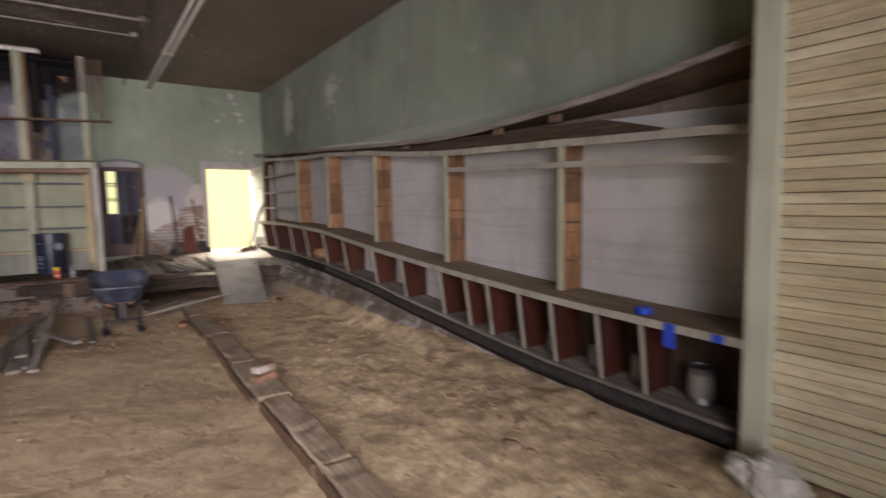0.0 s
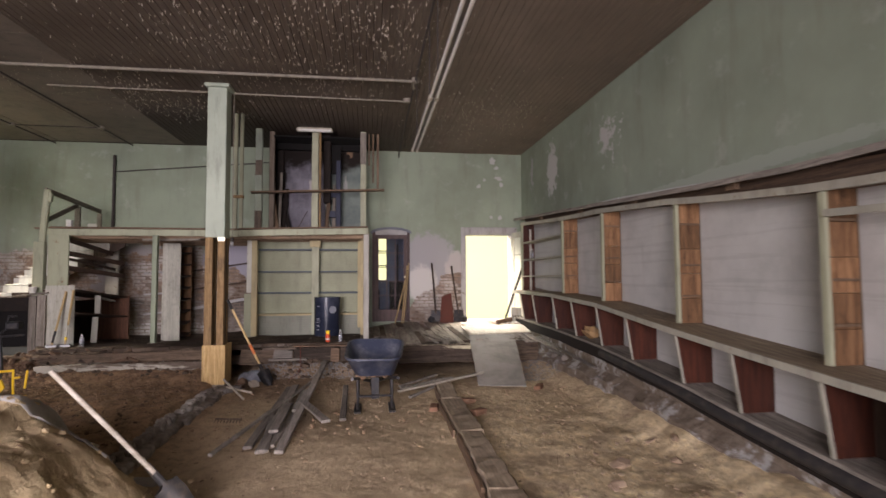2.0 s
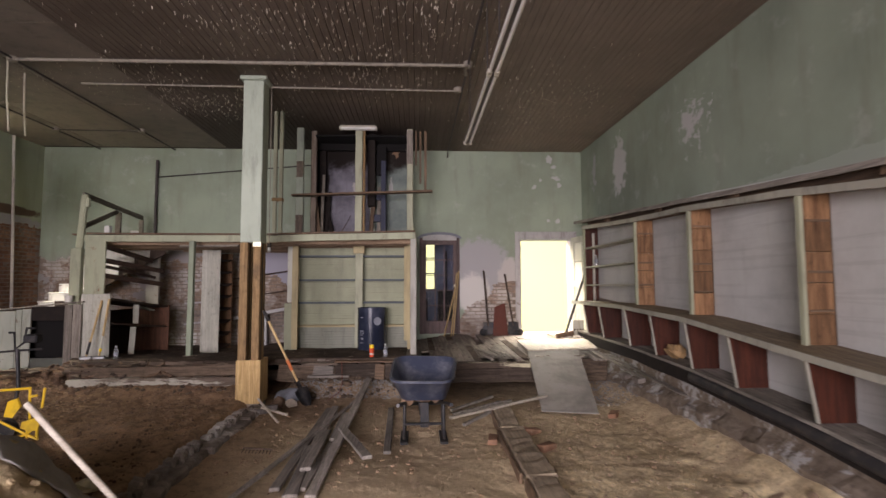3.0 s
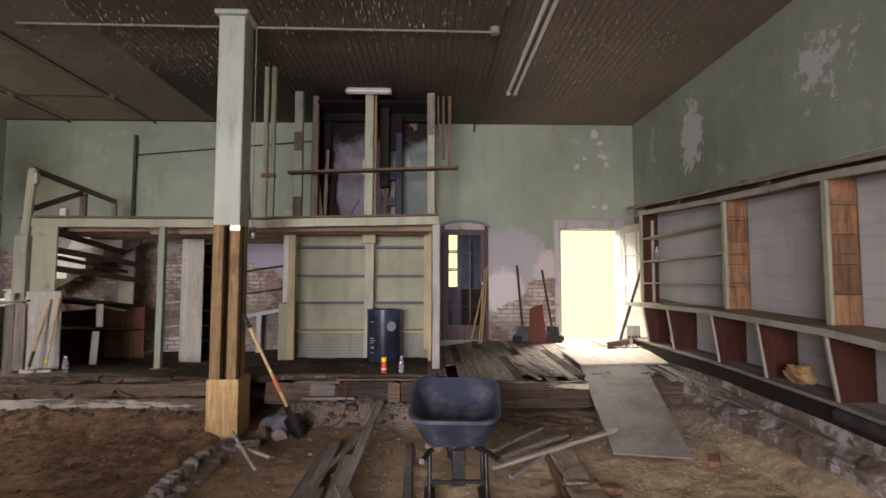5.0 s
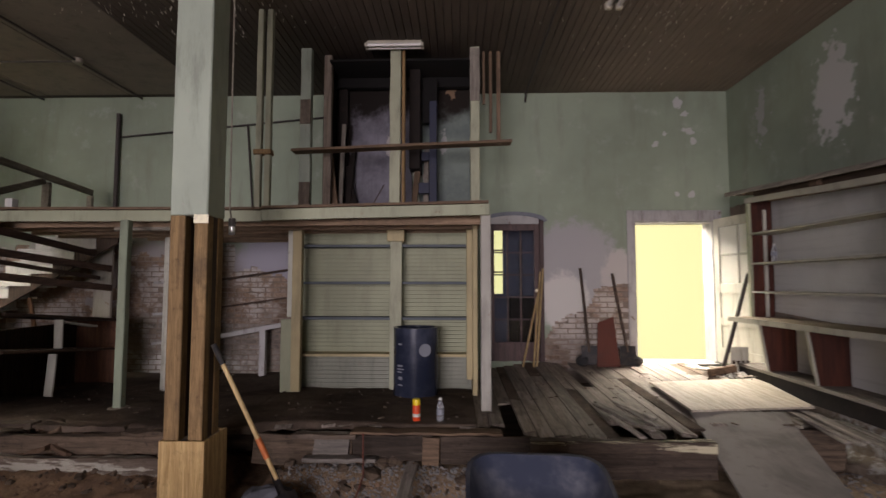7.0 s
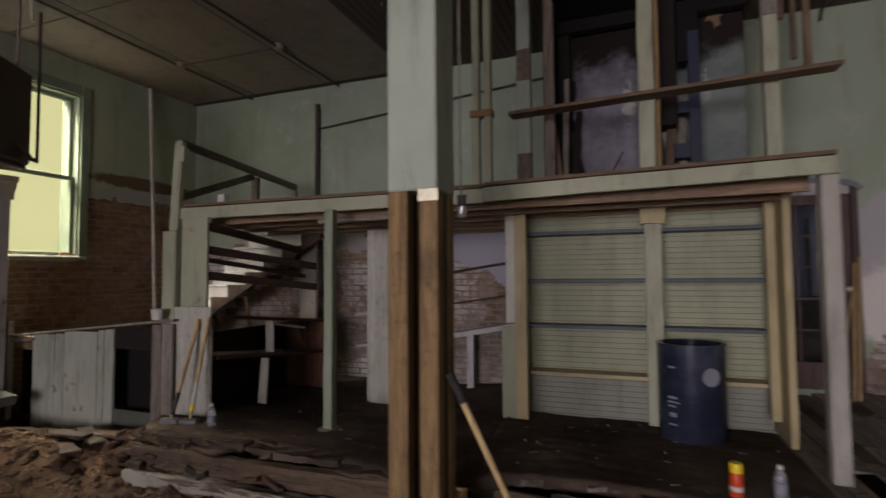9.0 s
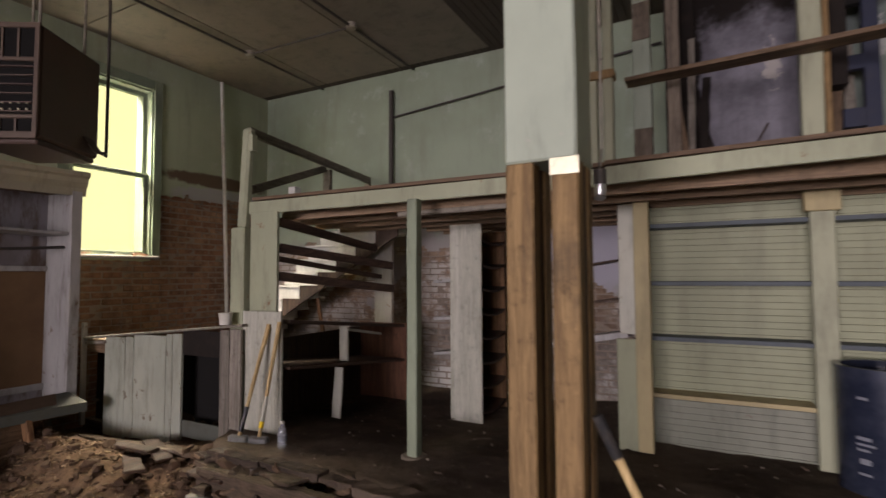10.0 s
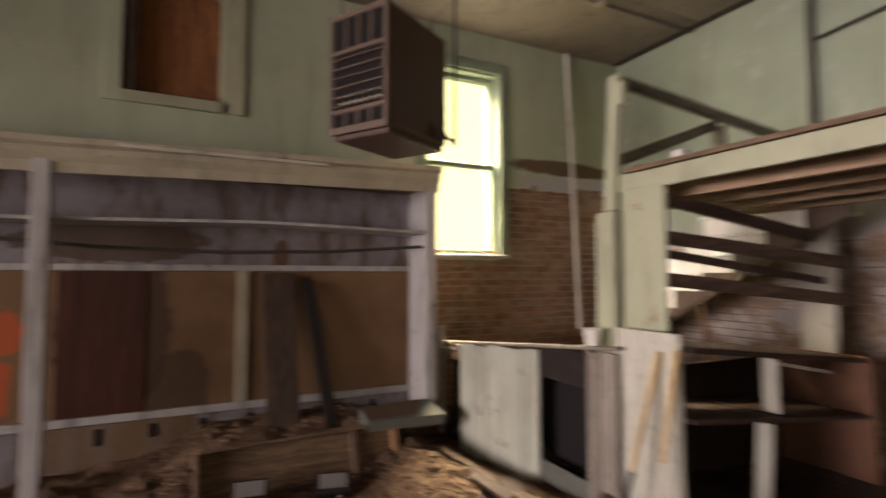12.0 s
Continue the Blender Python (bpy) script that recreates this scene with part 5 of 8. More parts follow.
    part("low_back", bm, M_wallboard, ob, "grey low back board")
    return ob


wall_shelving()

# iron pipe and brick footing along the shelf foot
bm = B()
tube(bm, [(3.475 + 0.015 * smooth(5.5, 8.0, y), y, ramp1(y, BASE) - 0.080 - 0.01 * smooth(5.5, 8.0, y)) for y in (1.6, 2.4, 3.2, 4.0, 5.0, 5.8, 6.6, 7.4, 8.2)], 0.052, 16)
single("waste_pipe", bm, M_blackpipe, "long black iron waste pipe lying along the shelving foot", "pipe", smooth=True)
footing = thing("footing", (3.45, 8, -0.1), "low crumbling whitened brick footing below the shelving", "footing", kind="structure")
bm = B()
strip(bm, BASE, 1.6, 12.6, 3.50, 3.86, 0.9, -0.15)
part("core", bm, M_footing, footing)
TOP = [(4.9, -0.02), (5.5, 0.10), (6.3, 0.205), (7.7, 0.245), (8.8, 0.26), (10.0, 0.22), (10.7, 0.15)]
bm = B()
strip(bm, TOP, 5.0, 10.7, 3.335, 3.50, 0.5, -0.02, 90, 0.02)
bmesh.ops.bisect_plane(bm, geom=bm.verts[:] + bm.edges[:] + bm.faces[:], plane_co=(3.42, 0, 0), plane_no=(1, 0, 0))
for v in bm.verts:
    if v.co.z > ramp1(v.co.y, TOP) - 0.2:
        v.co.z -= (3.50 - v.co.x) * (0.55 + 0.35 * n3(v.co.y, 0, 3))
    v.co.x += 0.03 * n3(v.co.y, v.co.z, 2.5) if v.co.x < 3.4 else 0
ragged(bm, 0.022, 9)
part("mortar_bed", bm, M_footing, footing)
r = random.Random(21)
proto = []
for i in range(4):
    bm = B()
    box(bm, (-0.055, -0.102, -0.034), (0.055, 0.102, 0.034), 0.010)
    ragged(bm, 0.007, 20, i)
    proto.append(mesh_of("brick", bm, M_brick_pale))
for k in range(3):
    y = 5.6 + (0.105 if k % 2 else 0)
    while y < 10.6:
        z = ramp1(y, TOP) - 0.034 - k * 0.073 + 0.008 * n3(y, 0, 2)
        if r.random() > 0.86:
            ob = new("brick", r.choice(proto))
            ob.parent = footing
            ob.matrix_basis = pose(3.405 - 3.45 + r.uniform(-0.010, 0.006), y - 8, z + 0.1, r.uniform(-3, 3), r.uniform(-4, 4), r.uniform(-3, 3))
        y += 0.209

# ---- tall bead-board partition near the start ----


def near_partition():
    ob = thing("beadboard_partition", (3.4, 0.3, -0.1), "tall cream bead-board partition beside the shelving", "partition")
    bm = B()
    box(bm, (3.37, 1.44, -0.1), (3.47, 1.60, CEIL - 0.01), 0.012)
    cut(bm, 0.3, 2)
    ragged(bm, 0.003, 5)
    part("corner_post", bm, M_cornerpost, ob, "pale green corner post")
    n = 66
    h = (CEIL - 0.0) / n
    for i in range(n):
        bm = B()
        lift = rng.uniform(-0.004, 0.004)
        box(bm, (3.405 + lift, -1.5, -0.06 + i * h), (3.43, 1.44, -0.06 + (i + 1) * h - rng.uniform(0.002, 0.006)), 0.004)
        part("board", bm, M_lapyellow, ob)
    bm = B()
    box(bm, (3.432, -1.5, -0.1), (3.9, 1.58, CEIL - 0.02))
    part("backing", bm, M_brown_z, ob)


near_partition()

# ---- gallery deck ----


def gallery():
    ob = thing("gallery", (-2, 10.68, 2.2), "wooden gallery deck with chalky green fascia on posts", "gallery")
    edge = [(-4.54, 2.245), (-3.0, 2.25), (-1.66, 2.235)]
    for (x0, x1, z, dz) in ((-4.54, -1.66, 2.245, -0.01), (-1.66, 0.47, 2.245, 0.045)):
        bm = B()
        beam(bm, (x0, 10.66, z - 0.055), (x1, 10.66, z + dz - 0.055), 0.03, 0.105, 0.004)
        cut(bm, 0.25, 0)
        ragged(bm, 0.005, 3.0, x0)
        part("fascia", bm, M_deckpaint, ob, "chalky green fascia board")
    for i in range(14):
        y = 10.64 + i * 0.168
        bm = B()
        for (x0, x1, z0, z1) in ((-4.5, -1.66, 2.250, 2.240), (-1.66, 0.46, 2.250, 2.295)):
            if x0 < -4:
                x0 = -4.5 if y < 10.7 else -4.82 if y < 12.0 else -3.95
            beam(bm, (x0, y + 0.082, z0 + 0.0125), (x1, y + 0.082, z1 + 0.0125), 0.160, 0.024, 0)
        part("deck_board", bm, M_brown_x, ob)
    for y in (10.95, 11.35, 11.75, 12.15, 12.55, 12.95):
        bm = B()
        beam(bm, (-4.45 if y < 11.2 else -4.78 if y < 12.2 else -3.9, y, 2.17), (0.4, y, 2.19), 0.045, 0.13, 0.003)
        part("joist", bm, M_deckjoist, ob)
    for nm, x, y, w, zt, mt in (("post", -2.92, 10.62, 0.078, 2.14, M_postgreen), ("post", 0.435, 10.74, 0.095, 2.20, M_greypost)):
        bm = B()
        box(bm, (x - w / 2, y - w / 2, floor_z(x, y) - 0.01), (x + w / 2, y + w / 2, zt), 0.007)
        cut(bm, 0.2, 2)
        ragged(bm, 0.004, 4, x)
        part(nm, bm, mt, ob, "slender green post")
    bm = B()
    lathe(bm, (-2.92, 10.62, floor_z(-2.92, 10.6) - 0.005), [(0.11, 0), (0.12, 0.012), (0.08, 0.03)], 9)
    part("post_foot", bm, M_stone, ob)
    # newel and its broken rails
    bm = B()
    box(bm, (-4.66, 10.60, 2.02), (-4.565, 10.68, 2.86), 0.02)
    for v in bm.verts:
        v.co.x += 0.02 + 0.055 * (v.co.z - 2.02) / 0.84
    box(bm, (-4.535, 10.61, 2.66), (-4.47, 10.67, 2.80), 0.006)
    part("newel", bm, M_deckpaint, ob, "green newel post with rounded top")
    bm = B()
    box(bm, (-4.70, 10.60, 0.45), (-4.545, 10.70, 2.03), 0.01)
    part("newel_base", bm, M_deckpaint, ob)
    bm = B()
    box(bm, (-4.51, 10.640, 1.30), (-4.21, 10.668, 2.15), 0.004)
    part("green_panel", bm, M_deckpaint, ob)
    for a, b, w, h in (((-4.60, 10.69, 2.86), (-4.69, 12.56, 2.745), 0.04, 0.075), ((-4.69, 12.53, 2.125), (-4.69, 12.53, 2.70), 0.07, 0.05), ((-4.63, 10.70, 2.345), (-4.73, 11.82, 2.76), 0.04, 0.07), ((-4.73, 11.86, 2.26), (-4.73, 11.86, 2.75), 0.09, 0.05)):
        bm = B()
        beam(bm, a, b, w, h, 0.004)
        part("rail", bm, M_palerail, ob, "bare brown rail")
    return ob


gallery()
bm = B()
for p, q in (((-3.25, 10.95, 2.09), (-2.35, 10.95, 2.10)),):
    rod(bm, p, q, 0.022, 12)
single("loose_tube", bm, M_conduit, "pale tube lying on the gallery joists", "tube")

for x0, y0, x1, y1, w, h, mt, lab in ((-4.30, 11.35, -3.75, 11.55, 0.14, 0.03, M_greyz, "grey board lying on the gallery deck"), (-4.28, 11.75, -3.95, 11.70, 0.18, 0.05, M_brown_x, "short brown board lying on the gallery deck"), (-3.85, 12.2, -3.2, 12.35, 0.10, 0.06, M_greyz, "grey board lying on the gallery deck")):
    bm = B()
    beam(bm, (x0, y0, 2.274 + h / 2), (x1, y1, 2.274 + h / 2), w, h, 0.004)
    single("deck_scrap", bm, mt, lab, "board", "boards on the gallery")
bm = B()
box(bm, (-4.47, 11.02, 2.275), (-4.39, 11.10, 2.42), 0.006)
single("pale_block", bm, M_stairwhite, "small white wooden block standing on the gallery deck", "block")

# ---- staircase along the back wall ----


def staircase():
    ob = thing("staircase", (-5.5, 12.5, 0.36), "steep white-painted closed stair against the back wall", "staircase")
    rise = 0.155

    def left(z):
        return max(-6.84, -5.87 + (z - 1.51) * 1.2)

    def right(z):
        return -5.43 + (z - 1.51) * 1.75

    def low(x):
        return 1.125 + (x + 5.73) * 0.557

    for k in range(-6, 5):
        z = 1.51 + k * rise
        x0, x1 = left(z), right(z)
        bm = B()
        box(bm, (x0 - 0.025, 12.175, z - 0.028), (x1, 12.97, z), 0.008)
        part("tread", bm, M_stairwhite, ob, "worn white tread")
        bm = B()
        box(bm, (x0, 12.21, z - rise + 0.001), (x0 + 0.02, 12.97, z - 0.028))
        part("riser", bm, M_stairwhite, ob)
        bm = B()
        box(bm, (x0 + 0.02, 12.195, z - rise + 0.001), (x1, 12.215, z - 0.029), 0.003)
        part("step_side", bm, M_stairwhite, ob, "white step side")
        bm = B()
        b0, b1 = low(x1), low(right(z + rise))
        v = [bm.verts.new(p) for p in ((x1 + 0.001, 12.2, b0), (right(z + rise), 12.2, b1), (right(z + rise), 12.2, z), (x1 + 0.001, 12.2, z))]
        w = [bm.verts.new(p.co + Vector((0, 0.035, 0))) for p in v]
        bm.faces.new(v)
        bm.faces.new(list(reversed(w)))
        for i in range(4):
            bm.faces.new((v[i], w[i], w[(i + 1) % 4], v[(i + 1) % 4]))
        part("stringer", bm, M_dark_z, ob, "dark sawn stringer")
    for k in range(-6, 5):
        z = 1.51 + k * rise
        bm = B()
        box(bm, (left(z), 12.975, z), (left(z) + 0.22, 12.99, z + 0.42))
        part("skirt", bm, M_stairwhite, ob)


staircase()
for i, (z0, xb, yb, z1) in enumerate(((2.06, -4.2, 12.0, 1.90), (1.85, -4.0, 12.0, 1.72), (1.76, -4.14, 12.0, 1.61), (1.62, -3.99, 12.0, 1.49))):
    bm = B()
    beam(bm, (-4.23, 10.69, z0), (xb, yb, z1), 0.03, 0.075 if i != 2 else 0.045, 0.004)
    single("cross_rail", bm, M_dark_y, "dark wooden cross rail between panel and post", "rail", "cross rails by the stair")
bm = B()
timber("stair_prop", (-5.33, 12.4, 1.36), (-5.12, 12.42, 0.27), 0.05, 0.03, M_orange, "thin reddish stick propped below the stair", "prop", step=0)
box(bm, (-4.50, 12.40, 0.26), (-4.27, 12.44, 2.10), 0.004)
single("plank_post", bm, M_greypost, "grey painted plank post under the gallery", "post")

# ---- bead-board shelf wall under the gallery ----


def shelf_wall():
    ob = thing("beadboard_shelf_wall", (-0.6, 11.78, 0.36), "pale green bead-board wall with shelves under the gallery", "shelf wall")
    n, h = 40, 1.80 / 40
    for i in range(n):
        bm = B()
        z = 0.345 + i * h
        box(bm, (-1.60, 11.775 + rng.uniform(-0.001, 0.001), z), (0.36, 11.80, z + h - 0.0018), 0.0012)
        part("board", bm, M_lapgreen if z > 0.73 else M_lapgrey, ob)
    bm = B()
    box(bm, (-1.6, 11.80, 0.34), (0.36, 11.83, 2.17))
    part("backing", bm, M_brown_z, ob)
    for nm, x0, x1, y0, y1, z0, z1 in (("side_board", -1.76, -1.615, 11.72, 11.74, 1.17, 2.16), ("left_post", -1.61, -1.51, 11.42, 11.50, 0.40, 2.17), ("left_panel", -1.75, -1.53, 11.50, 11.53, 0.35, 1.16), ("centre_post", -0.57, -0.44, 11.56, 11.60, 0.40, 2.05),
                                       ("centre_cap", -0.60, -0.41, 11.52, 11.60, 2.01, 2.17), ("right_post", 0.27, 0.34, 11.52, 11.58, 0.52, 2.17), ("end_post", 0.33, 0.38, 11.3, 11.77, 0.40, 2.17)):
        bm = B()
        box(bm, (x0, y0, z0), (x1, y1, z1), 0.005)
        cut(bm, 0.25, 2)
        ragged(bm, 0.003, 5, x0)
        part(nm, bm, M_white if nm == "side_board" else M_lapgreen if nm == "left_panel" else M_gold if nm in ("centre_cap", "right_post", "end_post", "left_post") else M_cream, ob)
    for z in (0.765, 1.165, 1.555, 1.965):
        for a, b in ((-1.60, -0.57), (-0.44, 0.27)):
            bm = B()
            box(bm, (a, 11.58, z - 0.016), (b, 11.775, z + 0.014), 0.003)
            part("shelf", bm, M_shelfedge if z > 0.8 else M_gold, ob, "dark edged shelf")
    return ob


shelf_wall()

# sloping shelves on the brick below the gallery
for (x0, z0, x1, z1, t, d) in ((-3.05, 1.60, -1.95, 1.76, 0.022, 0.16), (-3.05, 1.22, -1.95, 1.38, 0.022, 0.16), (-3.05, 0.83, -1.85, 1.05, 0.06, 0.24)):
    bm = B()
    beam(bm, (x0, BACK - d / 2 - 0.002, z0), (x1, BACK - d / 2 - 0.002, z1), d, t, 0.003)
    single("wall_shelf", bm, M_dark_y if t < 0.05 else M_hutch, "sagging wall shelf on bare brick", "shelf", "sloping wall shelves")
for (x0, z0, x1, z1) in ((-4.0, 1.12, -3.3, 1.17), (-4.0, 1.55, -3.3, 1.60), (-4.0, 0.72, -3.3, 0.80)):
    bm = B()
    beam(bm, (x0, BACK - 0.09, z0), (x1, BACK - 0.09, z1), 0.17, 0.035, 0.003)
    single("wall_shelf", bm, M_hutch, "sagging grey wall shelf on bare brick", "shelf", "sloping wall shelves")
bm = B()
box(bm, (-2.49, 12.80, 0.26), (-2.41, 12.88, 0.93), 0.004)
single("shelf_prop", bm, M_hutch, "short grey prop under the wall shelf", "prop")


def tall_shelf():
    ob = thing("tall_shelf_unit", (-3.12, 12.2, 0.36), "tall narrow shelf unit with whitewashed end panel", "shelf unit")
    bm = B()
    box(bm, (-3.28, 11.87, 0.26), (-2.965, 11.895, 2.09), 0.005)
    part("end_panel", bm, M_whiteboard, ob, "whitewashed end panel")
    bm = B()
    box(bm, (-3.28, 12.48, 0.25), (-2.97, 12.505, 2.06), 0.004)
    part("far_panel", bm, M_orange, ob)
    bm = B()
    box(bm, (-3.285, 11.89, 0.26), (-3.265, 12.49, 2.06))
    part("back", bm, M_dark_z, ob)
    for i in range(8):
        z = 0.38 + i * 0.222
        bm = B()
        box(bm, (-3.265, 11.896, z), (-2.97, 12.479, z + 0.02))
        cut(bm, 0.1, 1)
        for v in bm.verts:
            v.co.z -= 0.035 * (1 - ((v.co.y - 12.19) / 0.29) ** 2)
        part("shelf", bm, M_dark_y, ob, "sagging dark shelf")


tall_shelf()


def old_counter():
    ob = thing("old_counter", (-4.2, 11.5, 0.36), "dark stained open counter with loose white dividers", "counter")
    top = [(10.62, 1.28), (12.32, 1.10)]
    for nm, off, t, mat in (("top", 0.0, 0.03, M_dark_y), ("middle_shelf", -0.36, 0.025, M_dark_y), ("floor_board", -0.86, 0.03, M_dark_y)):
        bm = B()
        strip(bm, top, 10.62, 12.30, -4.62, -4.04, t, off, 6)
        part(nm, bm, mat, ob)
    bm = B()
    box(bm, (-4.62, 12.30, 0.26), (-4.02, 12.335, 1.11), 0.004)
    part("end_panel", bm, M_redwood, ob, "red-brown end panel")
    bm = B()
    box(bm, (-4.64, 10.62, 0.27), (-4.62, 12.32, 1.06))
    part("back", bm, M_dark_z, ob)
    for a, b in (((-4.12, 11.38, 1.16), (-4.12, 11.385, 0.85)), ((-4.12, 11.32, 0.80), (-4.12, 11.275, 0.34))):
        bm = B()
        beam(bm, a, b, 0.09, 0.025, 0.003, up=(0, 1, 0))
        part("divider", bm, M_white, ob, "loose white divider board")
    bm = B()
    beam(bm, (-4.16, 11.46, 1.125), (-4.14, 11.94, 1.04), 0.10, 0.02, 0.003)
    part("loose_slat", bm, M_white, ob)


old_counter()

# ---- column ----


def column():
    ob = thing("column", (-1.66, 9.5, -0.1), "square pale green column spliced onto new timber posts", "column")
    bm = B()
    box(bm, (-1.79, 9.37, 2.02), (-1.53, 9.63, 4.17), 0.008)
    cut(bm, 0.25, 2)
    ragged(bm, 0.003, 3)
    part("shaft", bm, M_colgreen, ob, "chalky pale green shaft")
    bm = B()
    box(bm, (-1.83, 9.33, 4.17), (-1.49, 9.67, CEIL + 0.005), 0.012)
    part("cap", bm, M_colgreen, ob)
    for x0, x1, y0, y1 in ((-1.79, -1.685, 9.375, 9.46), (-1.622, -1.527, 9.375, 9.46), (-1.787, -1.69, 9.535, 9.62), (-1.618, -1.53, 9.535, 9.62)):
        bm = B()
        box(bm, (x0, y0, 0.50), (x1, y1, 2.02), 0.006)
        part("timber_post", bm, M_newwood, ob, "sawn pine prop")
    for x0, x1 in ((-1.782, -1.70), (-1.61, -1.535)):
        bm = B()
        box(bm, (x0, 9.461, 0.50), (x1, 9.534, 2.018), 0.003)
        part("packer", bm, M_dark_z, ob, "dark packing timber between the props")
    bm = B()
    box(bm, (-1.625, 9.369, 1.965), (-1.522, 9.374, 2.025), 0.001)
    part("tin_plate", bm, M_tin, ob, "bright tin plate")
    for lo, hi in (((-1.79, 9.33, -0.02), (-1.485, 9.345, 0.52)), ((-1.79, 9.65, -0.02), (-1.485, 9.665, 0.52)), ((-1.79, 9.345, -0.02), (-1.775, 9.65, 0.52)), ((-1.50, 9.345, -0.02), (-1.485, 9.65, 0.52))):
        bm = B()
        box(bm, lo, hi, 0.002)
        part("plywood_side", bm, M_ply, ob, "fresh plywood base side")
    bm = B()
    box(bm, (-1.774, 9.346, -0.12), (-1.501, 9.649, 0.505))
    part("concrete_core", bm, M_stone, ob)


column()
bm = B()
tube(bm, [(-1.49, 9.60, 4.2), (-1.49, 9.62, 2.1), (-1.52, 9.72, 2.03)], 0.006, 6)
wire = single("drop_cord", bm, M_conduit, "thin pale cord hanging beside the column", "cord")
socket = thing("lamp_holder", (-1.52, 9.73, 1.95), "small grey metal lamp holder hanging by the column", "lamp holder")
bm = B()
rod(bm, (-1.52, 9.73, 1.98), (-1.52, 9.73, 2.04), 0.026, 12)
part("cap", bm, M_darkpipe, socket)
bm = B()
lathe(bm, (-1.52, 9.73, 1.86), [(0.010, 0.055), (0.020, 0.06), (0.024, 0.068), (0.019, 0.075), (0.023, 0.09), (0.020, 0.125)], 14)
part("shell", bm, M_screen, socket, "ribbed bright metal shell", True)

# ---- loft framing above the gallery ----
LOFT = "loft studs"
for x0, x1, y0, mat, lab in ((-1.60, -1.48, 11.56, M_colgreen, "loft stud with flaking green paint"), (-1.385, -1.295, 11.75, M_grey_z, "grimy bare loft stud"), (-0.585, -0.465, 11.56, M_cream, "wide cream loft stud"),
                             (-0.455, -0.42, 11.60, M_newwood, "thin bare loft stud"), (0.315, 0.42, 11.58, M_cream, "loft stud with flaking green paint")):
    bm = B()
    box(bm, (x0, y0, 2.28), (x1, y0 + 0.09, CEIL), 0.006)
    cut(bm, 0.18, 2)
    ragged(bm, 0.006, 5, x0)
    single("loft_stud", bm, mat, lab, "stud", LOFT)
bm = B()
beam(bm, (-1.64, 11.46, 3.00), (0.76, 11.46, 3.085), 0.16, 0.03, 0.004)
cut(bm, 0.2, 0)
ragged(bm, 0.004, 4)
single("cross_plank", bm, M_brown_x, "brown plank nailed across the loft studs", "plank")
for x, z0, z1 in ((-1.60, 3.34, 3.62), (-1.60, 2.29, 2.68), (0.312, 3.59, 4.2)):
    bm = B()
    box(bm, (x, 11.548 if x < 0 else 11.568, z0), (x + (0.124 if x < 0 else 0.112), 11.562 if x < 0 else 11.582, z1), 0.003)
    cut(bm, 0.06, 2)
    ragged(bm, 0.008, 14, z0)
    single("split_facing", bm, M_greyz if x > 0 else M_grey_z, "raw split wood face on a loft stud", "facing", "split stud faces")
for x, zb, w in ((0.535, 3.27, 0.035), (0.62, 3.16, 0.045), (0.46, 3.6, 0.03)):
    bm = B()
    box(bm, (x, 11.7, zb), (x + w, 11.74, CEIL), 0.004)
    single("hanging_board", bm, M_brown_z, "loose brown board hanging from the ceiling", "board", "hanging boards")
loft = thing("loft_partition", (-0.6, 12.5, 2.3), "stained plaster back of the loft with timbers coloured dark as in shade", "partition")
# Near-black panels and the added lid supply the shade of the bays.
for lo, hi, mat, lab in (((-1.36, 12.3, 2.27), (-0.40, 12.33, CEIL), M_lavender, "stained lavender plaster"), ((-0.37, 12.3, 2.27), (0.33, 12.33, CEIL), M_shadegreen, "green plaster with shade painted black at the top"),
                         ((-1.40, 11.80, 2.27), (-1.36, 12.33, CEIL), M_shadeblack, ""), ((-1.31, 12.2, 2.27), (-1.20, 12.28, CEIL), M_shadeblack, "dark side board"), ((-0.40, 11.9, 2.9), (-0.27, 12.29, CEIL), M_shadeblack, "dark side board"),
                         ((-0.165, 12.0, 2.27), (-0.077, 12.06, 3.75), M_strap, "dark blue upright strap"), ((-0.25, 12.02, 3.49), (-0.075, 12.08, 4.03), M_black, "near-black panel for the loft's shade"), ((-0.29, 11.99, 2.62), (-0.166, 12.05, 2.75), M_strap, ""), ((-0.26, 11.99, 3.02), (-0.166, 12.05, 3.12), M_strap, ""), ((-1.36, 12.15, 3.98), (0.33, 12.25, CEIL), M_black, ""), ((-1.30, 11.66, 4.10), (0.31, 12.15, 4.125), M_black, "near-black lid added to shade the loft bays")):
    bm = B()
    box(bm, lo, hi, 0.003)
    part("panel" if not lab or "plaster" in lab else "timber", bm, mat, loft, lab)
for a, b, w, mt in (((-0.36, 11.95, 2.30), (-0.30, 12.1, 3.1), 0.07, M_brown_z), ((-0.28, 12.1, 2.30), (-0.36, 12.15, 2.9), 0.05, M_partboard), ((-0.22, 12.15, 2.30), (-0.21, 12.2, 3.3), 0.06, M_greyz),
                    ((-1.17, 12.05, 2.30), (-1.12, 12.2, 3.2), 0.06, M_shadeblack), ((-1.05, 12.1, 2.30), (-1.20, 12.2, 3.0), 0.07, M_shadeblack), ((-1.24, 12.0, 2.30), (-1.22, 12.1, 3.5), 0.05, M_greyz)):
    bm = B()
    beam(bm, a, b, w, 0.03, 0.004, up=(0, 1, 0))
    cut(bm, 0.14, 2)
    ragged(bm, 0.012, 9, a[0])
    part("lath", bm, mt, loft)
timber("loose_lath", (-1.25, 11.9, 2.30), (-1.36, 11.95, 3.1), 0.07, 0.03, M_brown_z, "slat leaning in the loft", "slat")
